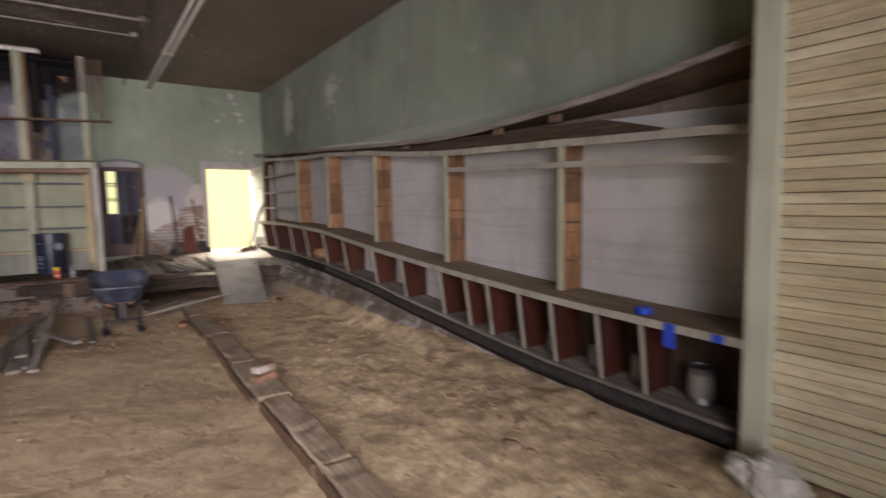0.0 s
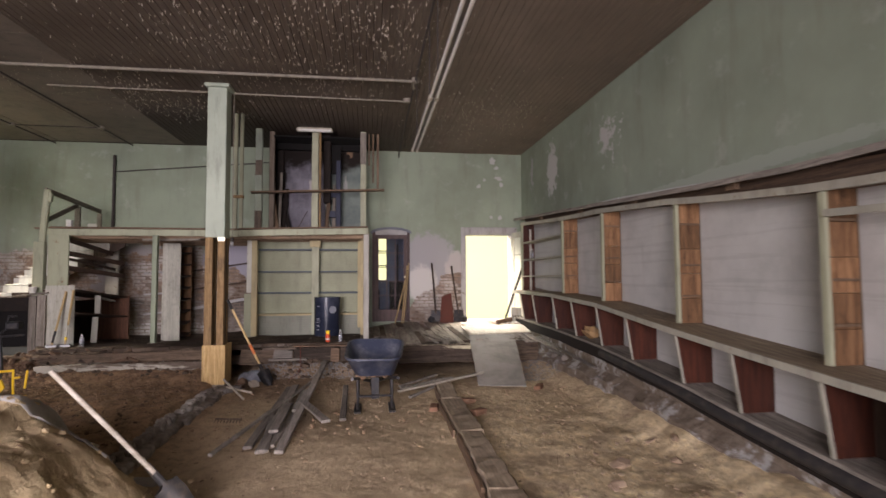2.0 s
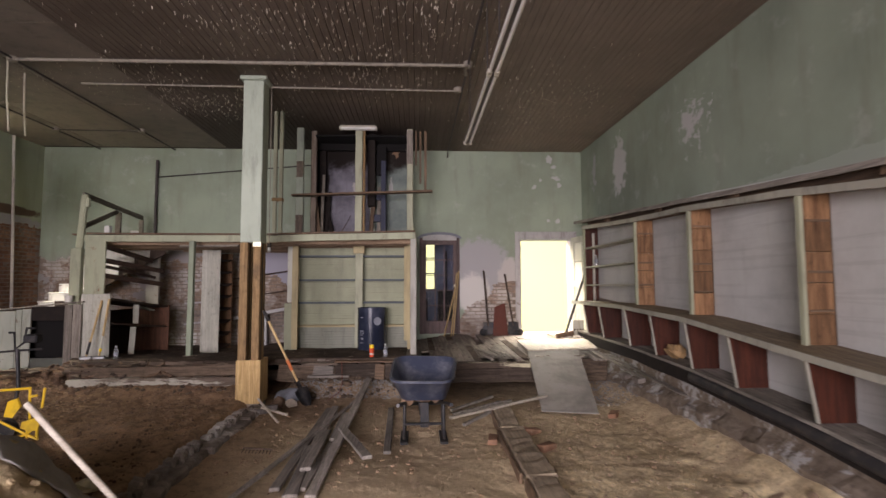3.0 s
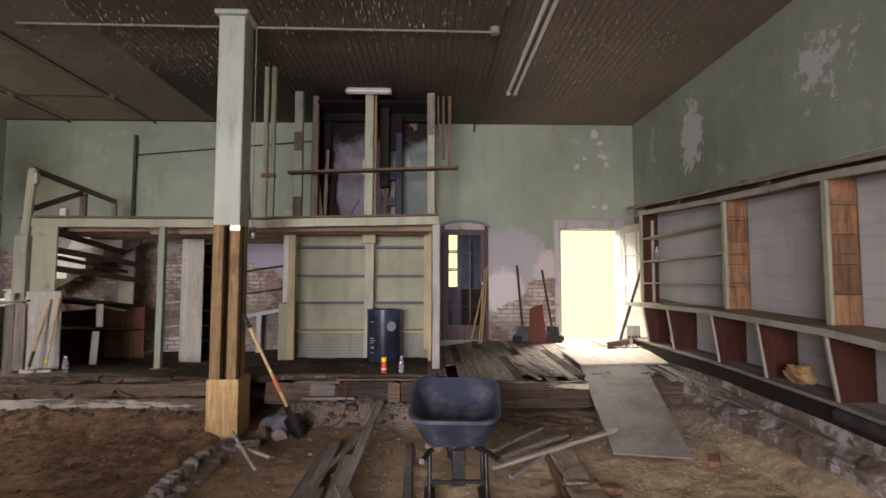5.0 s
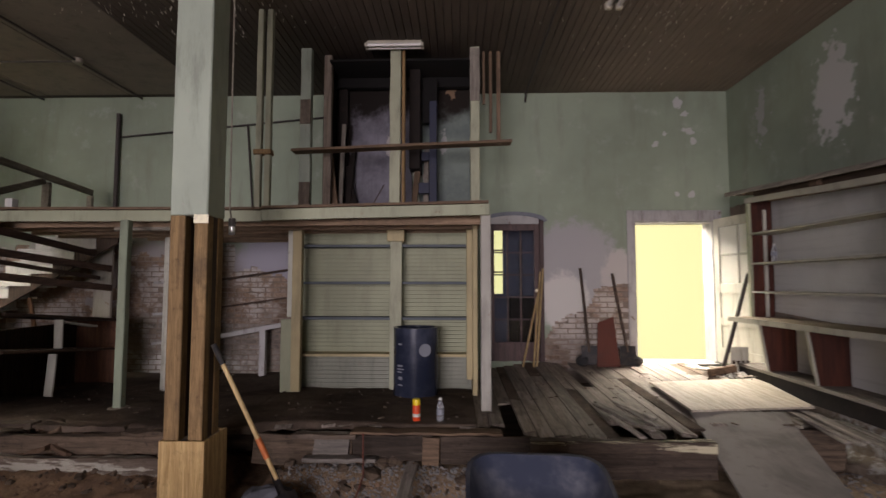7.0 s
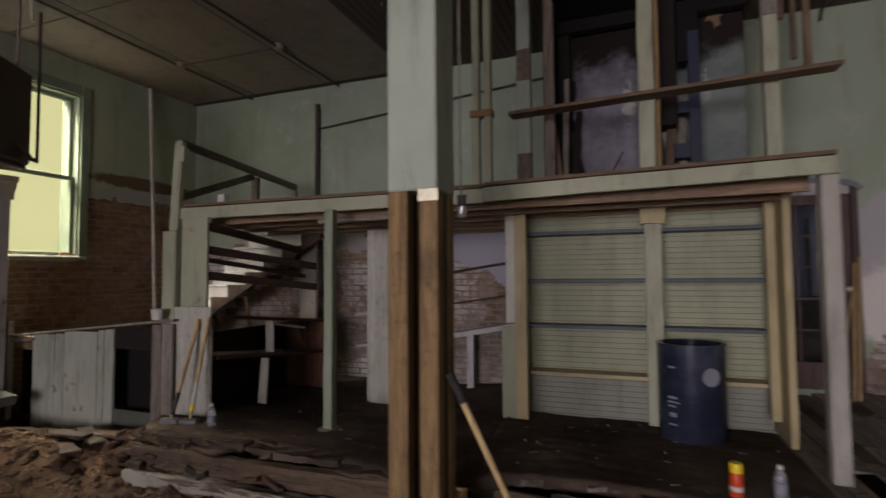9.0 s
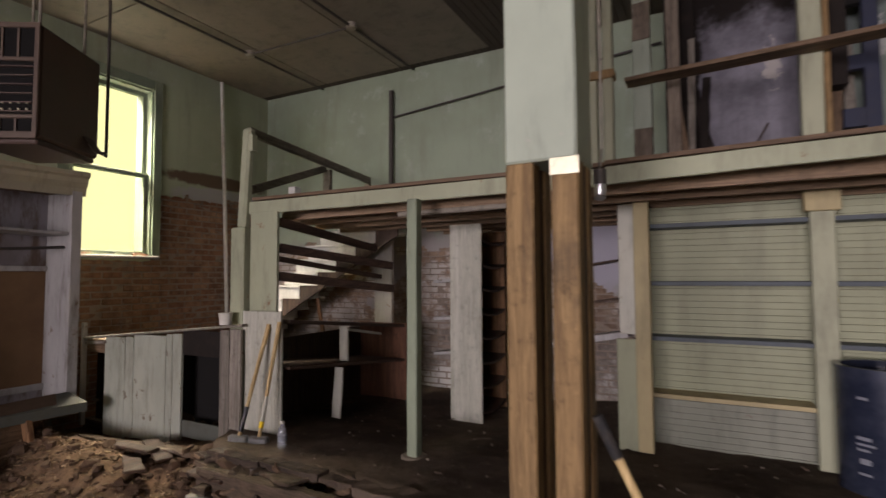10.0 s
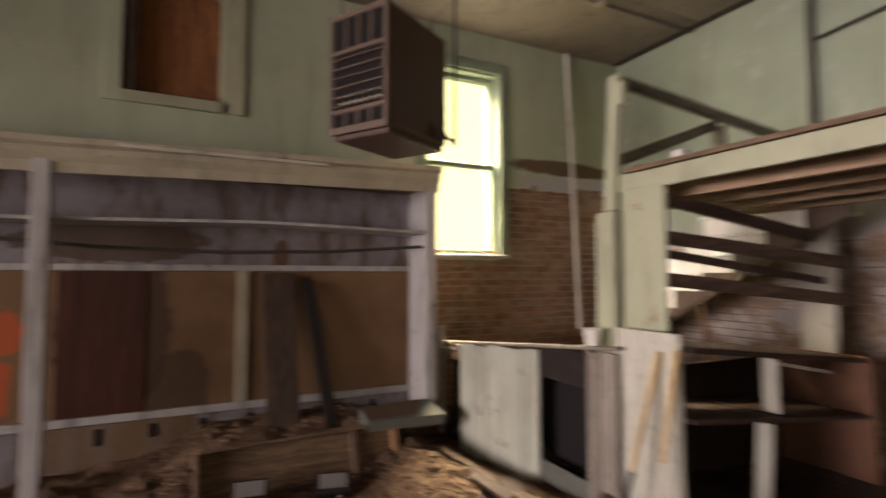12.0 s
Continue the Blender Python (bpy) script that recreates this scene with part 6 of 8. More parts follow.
timber("loose_lath", (-0.95, 12.0, 2.29), (-0.72, 12.1, 2.75), 0.015, 0.015, M_dark_z, "slat leaning in the loft", "slat", step=0)
for x in (-1.735, -1.645):
    bm = B()
    box(bm, (x - 0.028, 10.72, 2.27), (x + 0.028, 10.78, CEIL), 0.006)
    cut(bm, 0.3, 2)
    ragged(bm, 0.004, 4, x)
    single("slim_post", bm, M_cream, "slim cream post from gallery to ceiling", "post", "paired slim posts")
bm = B()
box(bm, (-1.775, 10.70, 2.78), (-1.605, 10.79, 2.83), 0.004)
single("post_tie", bm, M_newwood, "small wooden tie across two slim posts", "tie")

# ---- ceiling pipes and lamps ----


def pipe(name, pts, r, mat, label, category="pipe", group=""):
    bm = B()
    tube(bm, pts, r, 10)
    return single(name, bm, mat, label, category, group, smooth=True)


Z = CEIL - 0.045
pipe("ceiling_pipe", [(-4.35, 8.88, Z), (1.09, 8.82, Z), (1.12, 9.1, Z)], 0.022, M_conduit, "cream painted pipe along the ceiling", group="ceiling pipes")
pipe("ceiling_pipe", [(-4.0, 9.60, Z), (1.06, 9.66, Z)], 0.013, M_conduit, "thin cream pipe along the ceiling", group="ceiling pipes")
pipe("ceiling_pipe", [(1.12, 5.0, Z), (1.12, 12.95, Z), (1.12, 13.0, Z - 0.1)], 0.014, M_darkpipe, "thin dark pipe along the ceiling", group="ceiling pipes")
pipe("ceiling_pipe", [(-5.77, 4.0, Z), (-5.77, 12.98, Z)], 0.014, M_darkpipe, "thin dark pipe along the ceiling", group="ceiling pipes")
pipe("ceiling_pipe", [(-4.33, 4.0, Z), (-4.33, 12.98, Z)], 0.014, M_darkpipe, "thin dark pipe along the ceiling", group="ceiling pipes")
pipe("ceiling_pipe", [(-5.77, 11.72, Z), (-4.33, 11.74, Z)], 0.010, M_darkpipe, "thin dark pipe along the ceiling", group="ceiling pipes")
for p, q in (((-4.40, 8.88, 4.17), (-4.36, 8.90, 3.30)), ((-4.56, 9.36, CEIL), (-4.51, 9.36, 3.38))):
    pipe("hanger_rod", [p, (p[0] + 0.012, p[1], (p[2] + q[2]) / 2), q], 0.011, M_fixture, "thin pale rod hanging from the ceiling", "rod", "hanging rods")
for x, y in ((1.12, 8.82), (1.06, 9.66), (-5.77, 11.72), (-4.33, 11.74), (-4.35, 8.88)):
    bm = B()
    lathe(bm, (x, y, CEIL - 0.07), [(0.04, 0), (0.055, 0.01), (0.055, 0.05), (0.06, 0.068)], 14)
    single("junction_box", bm, M_conduit, "round painted junction box on the ceiling", "junction box", "ceiling junction boxes", smooth=True)
pipe("wall_pipe", [(-4.66, 12.98, 2.28), (-4.66, 12.98, 3.96)], 0.03, M_darkpipe, "dark upright pipe on the back wall")
pipe("wall_pipe", [(-4.66, 12.99, 3.62), (-2.85, 12.99, 3.78), (-1.5, 12.99, 3.9)], 0.012, M_darkpipe, "thin dark sloping pipe on the back wall")
pipe("wall_pipe", [(-2.80, 12.99, 3.79), (-2.68, 12.99, 2.3)], 0.012, M_darkpipe, "thin dark pipe on the back wall")
pipe("plastic_pipe", [(-6.82, 12.19, 4.20), (-6.80, 12.26, 2.4), (-6.78, 12.30, 1.05)], 0.024, M_pvc, "white plastic pipe down the brick wall")


def batten(name, x0, x1, y0, y1, z, label, drop):
    """Two bare tubes under a slim batten."""
    ob = thing(name, ((x0 + x1) / 2, (y0 + y1) / 2, z), label, "light fitting", "strip lights")
    along_y = (y1 - y0) > (x1 - x0)
    bm = B()
    box(bm, (x0 + 0.02, y0, z), (x1 - 0.02, y1, z + 0.05), 0.006)
    part("batten", bm, M_batten if drop else M_fixture, ob)
    for s in (0, 1):
        bm = B()
        if along_y:
            xx = x0 + 0.015 if s == 0 else x1 - 0.015
            rod(bm, (xx, y0 + 0.03, z - 0.012), (xx, y1 - 0.03, z - 0.012), 0.016, 12)
        else:
            yy = y0 + 0.015 if s == 0 else y1 - 0.015
            rod(bm, (x0 + 0.03, yy, z - 0.012), (x1 - 0.03, yy, z - 0.012), 0.019, 12)
        part("tube", bm, M_tube, ob, "unlit tube", True)
        for e in (0, 1):
            bm = B()
            if along_y:
                yy = (y0, y1 - 0.03)[e]
                box(bm, (xx - 0.02, yy, z - 0.035), (xx + 0.02, yy + 0.03, z + 0.01), 0.003)
            else:
                xe = (x0, x1 - 0.03)[e]
                box(bm, (xe, yy - 0.02, z - 0.035), (xe + 0.03, yy + 0.02, z + 0.01), 0.003)
            part("holder", bm, M_fixture, ob)
    if drop:
        for f in (0.15, 0.85):
            bm = B()
            if along_y:
                rod(bm, ((x0 + x1) / 2, y0 + (y1 - y0) * f, z + 0.045), ((x0 + x1) / 2, y0 + (y1 - y0) * f, CEIL), 0.006, 6)
            part("hanger", bm, M_darkpipe, ob)
    return ob


batten("strip_light", 1.083, 1.177, 6.87, 9.02, 3.262, "long twin-tube strip light, unlit, under the ceiling", True)
batten("strip_light", 1.083, 1.177, 4.66, 6.84, 3.262, "long twin-tube strip light, unlit, under the ceiling", True)
batten("strip_light", -0.85, -0.20, 11.41, 11.51, 4.19, "short twin-tube strip light, unlit, on the loft ceiling", False)

# ---- windows and doors ----


def bars(parent, name, segs, w, d, mat, axis_up=(0, 0, 1)):
    for a, b in segs:
        bm = B()
        beam(bm, a, b, d, w, 0.004)
        part(name, bm, mat, parent)


def side_window():
    ob = thing("window_1", (LEFT, 10.86, 1.86), "tall sash window full of glare in a green frame", "window", kind="structure")
    y0, y1, z0, z1, x = 10.43, 11.30, 1.86, 3.80, LEFT - 0.07
    for nm, lo, hi in (("casing", (LEFT, y0 - 0.11, z0 - 0.02), (LEFT + 0.025, y0, z1 + 0.12)), ("casing", (LEFT, y1, z0 - 0.02), (LEFT + 0.025, y1 + 0.10, z1 + 0.12)), ("casing", (LEFT, y0, z1), (LEFT + 0.024, y1, z1 + 0.12)),
                       ("jamb", (LEFT - 0.3, y0 - 0.01, z0), (LEFT, y0 + 0.02, z1)), ("jamb", (LEFT - 0.3, y1 - 0.02, z0), (LEFT, y1 + 0.01, z1)), ("head", (LEFT - 0.3, y0 + 0.02, z1 - 0.02), (LEFT, y1 - 0.02, z1 + 0.01)),
                       ("window_sill", (LEFT - 0.3, y0 - 0.08, z0 - 0.035), (LEFT + 0.06, y1 + 0.08, z0))):
        bm = B()
        box(bm, lo, hi, 0.006)
        part(nm, bm, M_wincase if nm != "window_sill" else M_hutch, ob)
    for nm, za, zb, xx in (("upper_sash", 2.78, 3.78, x - 0.05), ("lower_sash", 1.86, 2.82, x)):
        bm = B()
        for lo, hi in (((y0 + 0.02, za), (y0 + 0.065, zb)), ((y1 - 0.065, za), (y1 - 0.02, zb)), ((y0 + 0.065, za), (y1 - 0.065, za + 0.05)), ((y0 + 0.065, zb - 0.045), (y1 - 0.065, zb))):
            box(bm, (xx - 0.02, lo[0], lo[1]), (xx + 0.02, hi[0], hi[1]), 0.003)
        s = part(nm, bm, M_wincase, ob)
        bm = B()
        box(bm, (xx - 0.002, y0 + 0.06, za + 0.045), (xx + 0.002, y1 - 0.06, zb - 0.04))
        g = part("pane", bm, M_glass, s)
        g.visible_shadow = False


def boarded_window():
    ob = thing("window_2", (LEFT, 8.2, 3.0), "high window boarded with orange-brown plywood", "window", kind="structure")
    y0, y1, z0, z1 = 7.84, 8.56, 3.08, 4.0
    bm = B()
    box(bm, (LEFT - 0.12, y0 - 0.01, z0 - 0.01), (LEFT - 0.10, y1 + 0.01, z1 + 0.01))
    part("boarding", bm, M_orangeply, ob, "orange-brown boarding")
    for nm, lo, hi, mt in (("casing", (LEFT, y0 - 0.12, z0 - 0.09), (LEFT + 0.022, y0, z1 + 0.1), M_left), ("casing", (LEFT, y1, z0 - 0.09), (LEFT + 0.022, y1 + 0.17, z1 + 0.1), M_cream), ("casing", (LEFT, y0, z1), (LEFT + 0.022, y1, z1 + 0.1), M_cream),
                           ("window_sill", (LEFT - 0.1, y0, z0 - 0.09), (LEFT + 0.045, y1, z0), M_cream), ("jamb", (LEFT - 0.1, y0, z0), (LEFT, y0 + 0.09, z1), M_dark_z), ("jamb", (LEFT - 0.1, y1 - 0.02, z0), (LEFT, y1, z1), M_cream)):
        bm = B()
        box(bm, lo, hi, 0.005)
        part(nm, bm, mt, ob)


def arched_door():
    ob = thing("door_1", (0.955, BACK, 0.48), "dark red arched glazed door, shut", "door", kind="structure")
    x0, x1, z0, z1 = ARCH
    bm = B()
    n = 12
    for s in range(n):
        a0, a1 = math.pi * s / n, math.pi * (s + 1) / n
        p = [(0.955 - 0.43 * math.cos(a), z1 + 0.115 * math.sin(a)) for a in (a0, a1)]
        beam(bm, (p[0][0], BACK + 0.02, p[0][1]), (p[1][0], BACK + 0.02, p[1][1]), 0.08, 0.05, 0)
    part("arched_head", bm, M_archblue, ob, "blue-grey arched head")
    for a, b in ((x0, x0 + 0.06), (x1 - 0.06, x1)):
        bm = B()
        box(bm, (a, BACK - 0.01, z0), (b, BACK + 0.10, z1 + 0.02), 0.005)
        part("jamb", bm, M_doordark, ob)
    bm = B()
    box(bm, (x0 + 0.06, BACK + 0.01, z1 - 0.03), (x1 - 0.06, BACK + 0.08, z1 + 0.13), 0.004)
    part("transom_panel", bm, M_hutch, ob, "dusty grey transom panel")
    leaf = B()
    a, b, y = x0 + 0.06, x1 - 0.06, BACK + 0.045
    for lo, hi in (((a, z0), (a + 0.07, z1 - 0.03)), ((b - 0.07, z0), (b, z1 - 0.03)), ((a + 0.07, z0), (b - 0.07, z0 + 0.26)), ((a + 0.07, z1 - 0.12), (b - 0.07, z1 - 0.03))):
        box(leaf, (lo[0], y - 0.02, lo[1]), (hi[0], y + 0.02, hi[1]), 0.003)
    lf = part("leaf", leaf, M_doordark, ob)
    w, h0, h1 = (b - a - 0.14) / 3, z0 + 0.26, z1 - 0.12
    for i in (1, 2):
        bm = B()
        box(bm, (a + 0.07 + i * w - 0.01, y - 0.014, h0), (a + 0.07 + i * w + 0.01, y + 0.014, h1))
        part("muntin", bm, M_doordark, lf)
    for k in range(1, 5):
        z = h0 + (h1 - h0) * k / 5
        bm = B()
        box(bm, (a + 0.07, y - 0.012, z - 0.01), (b - 0.07, y + 0.012, z + 0.01))
        part("muntin", bm, M_doordark, lf)
    for i in range(3):
        for k in range(5):
            bm = B()
            box(bm, (a + 0.07 + i * w + 0.011, y - 0.002, h0 + (h1 - h0) * k / 5 + 0.011), (a + 0.07 + (i + 1) * w - 0.011, y + 0.002, h0 + (h1 - h0) * (k + 1) / 5 - 0.011))
            g = part("pane", bm, M_glass, lf)
            g.visible_shadow = False
    bm = B()
    bmesh.ops.create_uvsphere(bm, u_segments=10, v_segments=6, radius=0.028, matrix=Matrix.Translation((b - 0.04, BACK - 0.02, 1.45)))
    part("door_knob", bm, M_tin, lf, "pale knob", True)


def lobby():
    """The dark lobby behind the arched door, with its own small window."""
    lobby_dark = B()
    bm = B()
    for lo, hi in (((-0.3, 13.36, 0.2), (-0.25, 14.4, 2.9)), ((2.2, 13.36, 0.2), (2.25, 14.4, 2.9)), ((-0.3, 13.36, 2.85), (2.25, 14.4, 2.9)), ((-0.3, 13.36, 0.2), (2.25, 14.4, 0.44)),
                   ((-0.3, 14.0, 0.44), (0.70, 14.05, 2.85)), ((0.88, 14.0, 0.44), (2.25, 14.05, 2.85)), ((0.70, 14.0, 0.44), (0.88, 14.05, 1.38)), ((0.70, 14.0, 2.42), (0.88, 14.05, 2.85))):
        box(bm, lo, hi)
    # Added near-black blocks darken the view through the panes.
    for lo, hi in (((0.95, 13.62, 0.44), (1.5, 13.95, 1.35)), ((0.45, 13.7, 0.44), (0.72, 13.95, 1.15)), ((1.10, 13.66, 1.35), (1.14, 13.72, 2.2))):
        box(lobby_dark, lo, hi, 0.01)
    tagged(new("lobby_blocks", mesh_of("lobby_blocks", lobby_dark, M_black)), "near-black blocks added to darken the lobby panes", "trim", kind="structure")
    tagged(new("lobby_wall", mesh_of("lobby_wall", bm, M_lobby)), "lobby walls tinted dark blue like reflections in the glazed door", "wall", kind="structure")
    bm = B()
    box(bm, (0.5, 14.10, 1.2), (1.0, 14.11, 2.6))
    tagged(new("backdrop_lobby", mesh_of("backdrop_lobby", bm, M_outside)), "hazy bright daylight outdoors", "backdrop", kind="structure")
    bm = B()
    for z in (1.72, 2.06):
        box(bm, (0.60, 13.985, z - 0.012), (0.88, 14.0, z + 0.012))
    tagged(new("window_3", mesh_of("window_3", bm, M_dark_z)), "small lobby window with dark glazing bars", "window", kind="structure")


def back_door():
    ob = thing("door_2", (3.1, BACK, 0.47), "white half-glazed door standing open beside the shelving", "door", kind="structure")
    x0, x1, z0, z1 = DOOR
    for nm, lo, hi in (("casing", (x0 - 0.10, BACK - 0.022, 0.47), (x0, BACK, z1 + 0.15)), ("casing", (x1, BACK - 0.022, 0.47), (x1 + 0.10, BACK, z1 + 0.15)), ("casing", (x0, BACK - 0.02, z1), (x1, BACK, z1 + 0.15)),
                       ("jamb", (x0, BACK, 0.47), (x0 + 0.02, BACK + 0.3, z1)), ("jamb", (x1 - 0.02, BACK, 0.47), (x1, BACK + 0.3, z1)), ("head", (x0 + 0.02, BACK, z1 - 0.02), (x1 - 0.02, BACK + 0.3, z1)),
                       ("threshold", (x0, BACK - 0.05, 0.45), (x1, BACK + 0.32, 0.475))):
        bm = B()
        box(bm, lo, hi, 0.005)
        part(nm, bm, M_hutch, ob)
    hinge, end = Vector((3.685, 13.03, 0)), Vector((3.80, 12.06, 0))
    d = (end - hinge).normalized()
    mt = Matrix((d, Vector((-d.y, d.x, 0)), Vector((0, 0, 1)))).transposed().to_4x4()
    mt.translation = hinge
    W, t, zb, zt = 0.97, 0.02, 0.50, 2.42

    def piece(name, u0, u1, w0, w1, mat, parent, half=t):
        bm = B()
        box(bm, (u0, -half, w0), (u1, half, w1), 0.003, mt)
        return part(name, bm, mat, parent)

    lf = piece("leaf", 0, 0.11, zb, zt, M_white, ob)
    for u0, u1, w0, w1 in ((W - 0.11, W, zb, zt), (0.11, W - 0.11, zb, zb + 0.2), (0.11, W - 0.11, zt - 0.12, zt), (0.11, W - 0.11, 1.42, 1.55), (0.11, W - 0.11, 1.0, 1.1)):
        piece("stile", u0, u1, w0, w1, M_white, lf)
    for w0, w1 in ((zb + 0.2, 1.0), (1.1, 1.42)):
        piece("panel", 0.11, W - 0.11, w0, w1, M_white, lf, 0.008)
    piece("muntin", W / 2 - 0.012, W / 2 + 0.012, 1.55, zt - 0.12, M_white, lf, 0.015)
    piece("muntin", 0.11, W - 0.11, 1.91, 1.935, M_white, lf, 0.014)
    for u0, u1 in ((0.112, W / 2 - 0.014), (W / 2 + 0.014, W - 0.112)):
        for w0, w1 in ((1.552, 1.908), (1.937, zt - 0.122)):
            piece("pane", u0, u1, w0, w1, M_dustglass, lf, 0.003)
    bm = B()
    bmesh.ops.create_uvsphere(bm, u_segments=10, v_segments=6, radius=0.03, matrix=mt @ Matrix.Translation((W - 0.05, -0.05, 1.45)))
    part("door_knob", bm, M_greysteel, lf, "steel knob", True)


m = Mat("dusty_pane", 0.4)
m.b.inputs["Transmission Weight"].default_value = 0.35
M_dustglass = m.done(m.mix(m.noise(m.pos, 7, 5, 0.6), (0.86, 0.84, 0.74), (0.72, 0.70, 0.62)))

side_window()
boarded_window()
arched_door()
lobby()
back_door()

# ---- painted cabinet along the left wall ----


def hutch():
    ob = thing("wall_cabinet", (-6.6, 8.9, 0.3), "long wrecked grey-white wall cabinet with brown hard-board back", "cabinet")
    X0, X1 = LEFT + 0.01, -6.35
    # The last, dark red piece is added for the shadow on the back.
    for nm, lo, hi, mat in (("side_panel", (X0, 10.23, 0.38), (X1, 10.265, 2.42), M_hutch), ("front_stile", (X1 - 0.02, 10.20, 0.38), (X1 + 0.02, 10.29, 2.42), M_hutch),
                            ("front_post", (X1 - 0.06, 7.43, 0.22), (X1 + 0.03, 7.53, 2.40), M_hutch), ("front_post", (X1 - 0.06, 5.2, 0.22), (X1 + 0.03, 5.3, 2.40), M_hutch),
                            ("upper_back", (X0 + 0.03, 5.2, 1.72), (X0 + 0.05, 10.23, 2.42), M_hutchback), ("back_rail", (X0 + 0.05, 5.2, 1.68), (X0 + 0.08, 10.23, 1.73), M_hutch),
                            ("back_board", (X0 + 0.03, 5.2, 0.58), (X0 + 0.05, 10.23, 1.69), M_hardboard), ("sill_rail", (X0 + 0.05, 5.2, 0.56), (X0 + 0.085, 10.23, 0.62), M_hutch),
                            ("skirting", (X0 + 0.04, 5.2, 0.18), (X0 + 0.06, 10.23, 0.56), M_hutchback), ("top", (X0, 5.2, 2.42), (X1, 10.26, 2.445), M_brown_y),
                            ("stile", (X0 + 0.05, 8.70, 0.60), (X0 + 0.075, 8.79, 1.69), M_hutchtop), ("dark_board", (X0 + 0.05, 7.50, 0.58), (X0 + 0.062, 8.06, 1.67), M_dark_red)):
        bm = B()
        box(bm, lo, hi, 0.005)
        if nm in ("front_post", "side_panel"):
            cut(bm, 0.25, 2)
            ragged(bm, 0.004, 5, lo[1])
        part(nm, bm, mat, ob)
    prof = [(X1 - 0.02, 2.38), (X1 + 0.015, 2.38), (X1 + 0.02, 2.45), (X1 + 0.05, 2.50), (X1 + 0.055, 2.54), (X1 + 0.085, 2.56), (X1 + 0.085, 2.60), (X1 - 0.02, 2.60)]
    bm = B()
    rings = [[bm.verts.new((x, y, z - (0.09 if y < 6 else 0.06 * (10.3 - y) / 2.8 if y > 7.5 else 0.07))) for x, z in prof] for y in (5.1, 6.4, 7.5, 8.6, 9.4, 10.32)]
    for a, b in zip(rings, rings[1:]):
        for i in range(len(prof)):
            bm.faces.new((a[i], a[(i + 1) % len(prof)], b[(i + 1) % len(prof)], b[i]))
    bm.faces.new(rings[0])
    bm.faces.new(list(reversed(rings[-1])))
    part("cornice", bm, M_hutchtop, ob, "moulded cream cornice")
    bm = B()
    box(bm, (X1 + 0.09, 7.9, 2.50), (X1 + 0.105, 9.3, 2.525), 0.003)
    part("loose_strip", bm, M_white, ob)
    bm = B()
    strip(bm, [(5.2, 2.02), (7.5, 2.03), (8.9, 2.065), (10.2, 2.035)], 5.25, 10.22, X0 + 0.06, X1 - 0.04, 0.022, 0, 14)
    part("shelf", bm, M_hutch, ob, "bowed shelf")
    bm = B()
    tube(bm, [(X1 - 0.15, y, 1.82 + 0.08 * ((y - 8.6) / 1.6) ** 2) for y in (7.0, 7.8, 8.6, 9.4, 10.23)], 0.014, 8)
    part("hanging_rod", bm, M_darkpipe, ob, "bent dark rod")
    for i in range(7):
        bm = B()
        y = 7.75 + i * 0.35
        box(bm, (X0 + 0.06, y, 0.40 + 0.02 * (i % 2)), (X0 + 0.068, y + 0.045, 0.52), 0.002)
        part("vent_slot", bm, M_black, ob)


hutch()
timber("leaning_plank", (-6.50, 9.05, 0.34), (-6.76, 9.02, 1.66), 0.03, 0.26, M_dark_z, "stained plank leaning inside the wall cabinet", "plank", "leaning planks", 0.004)
# This strip is added in place of a narrow leaning shadow.
timber("leaning_plank", (-6.42, 9.42, 0.34), (-6.74, 9.26, 1.60), 0.03, 0.10, M_shadeblack, "dark strip standing in for a shadow beside the leaning plank", "plank", "leaning planks", 0.004)
shelf = thing("fallen_shelf", (-6.2, 9.6, 0.5), "thick fallen grey shelf with dusty top by the wall cabinet", "board")
bm = B()
slab(bm, [(-6.09, 9.60, 0.525), (-6.02, 10.22, 0.53), (-6.335, 10.22, 0.585), (-6.335, 9.60, 0.575)], 0.085)
part("board", bm, M_fallen, shelf, "mouldy grey board")
bm = B()
slab(bm, [(-6.11, 9.61, 0.533), (-6.10, 10.02, 0.543), (-6.33, 10.12, 0.588), (-6.33, 9.61, 0.58)], 0.006)
cut(bm, 0.06, 2)
ragged(bm, 0.006, 9, 3.0)
part("dust_layer", bm, M_darkclod, shelf, "brown dust layer")


def fallen_trough():
    ob = thing("fallen_tray", (-6.0, 9.1, 0.15), "fallen brown wooden tray leaning before the wall cabinet", "tray")
    mt = pose(-6.02, 9.12, 0.15, 0, -18, 4)
    for nm, lo, hi, mat in (("panel", (-0.02, -0.70, 0.0), (0.0, 0.70, 0.345), M_brown_y), ("bottom_rail", (0.0, -0.72, 0.0), (0.085, 0.72, 0.024), M_brown_y), ("top_rail", (0.0, -0.70, 0.325), (0.06, 0.70, 0.347), M_brown_y),
                            ("end_rail", (0.0, 0.675, 0.024), (0.085, 0.72, 0.325), M_orange), ("end_rail", (0.0, -0.72, 0.024), (0.085, -0.69, 0.325), M_brown_z), ("divider", (0.0, 0.35, 0.024), (0.05, 0.40, 0.325), M_brown_z)):
        bm = B()
        box(bm, lo, hi, 0.004, mt)
        part(nm, bm, mat, ob)


fallen_trough()


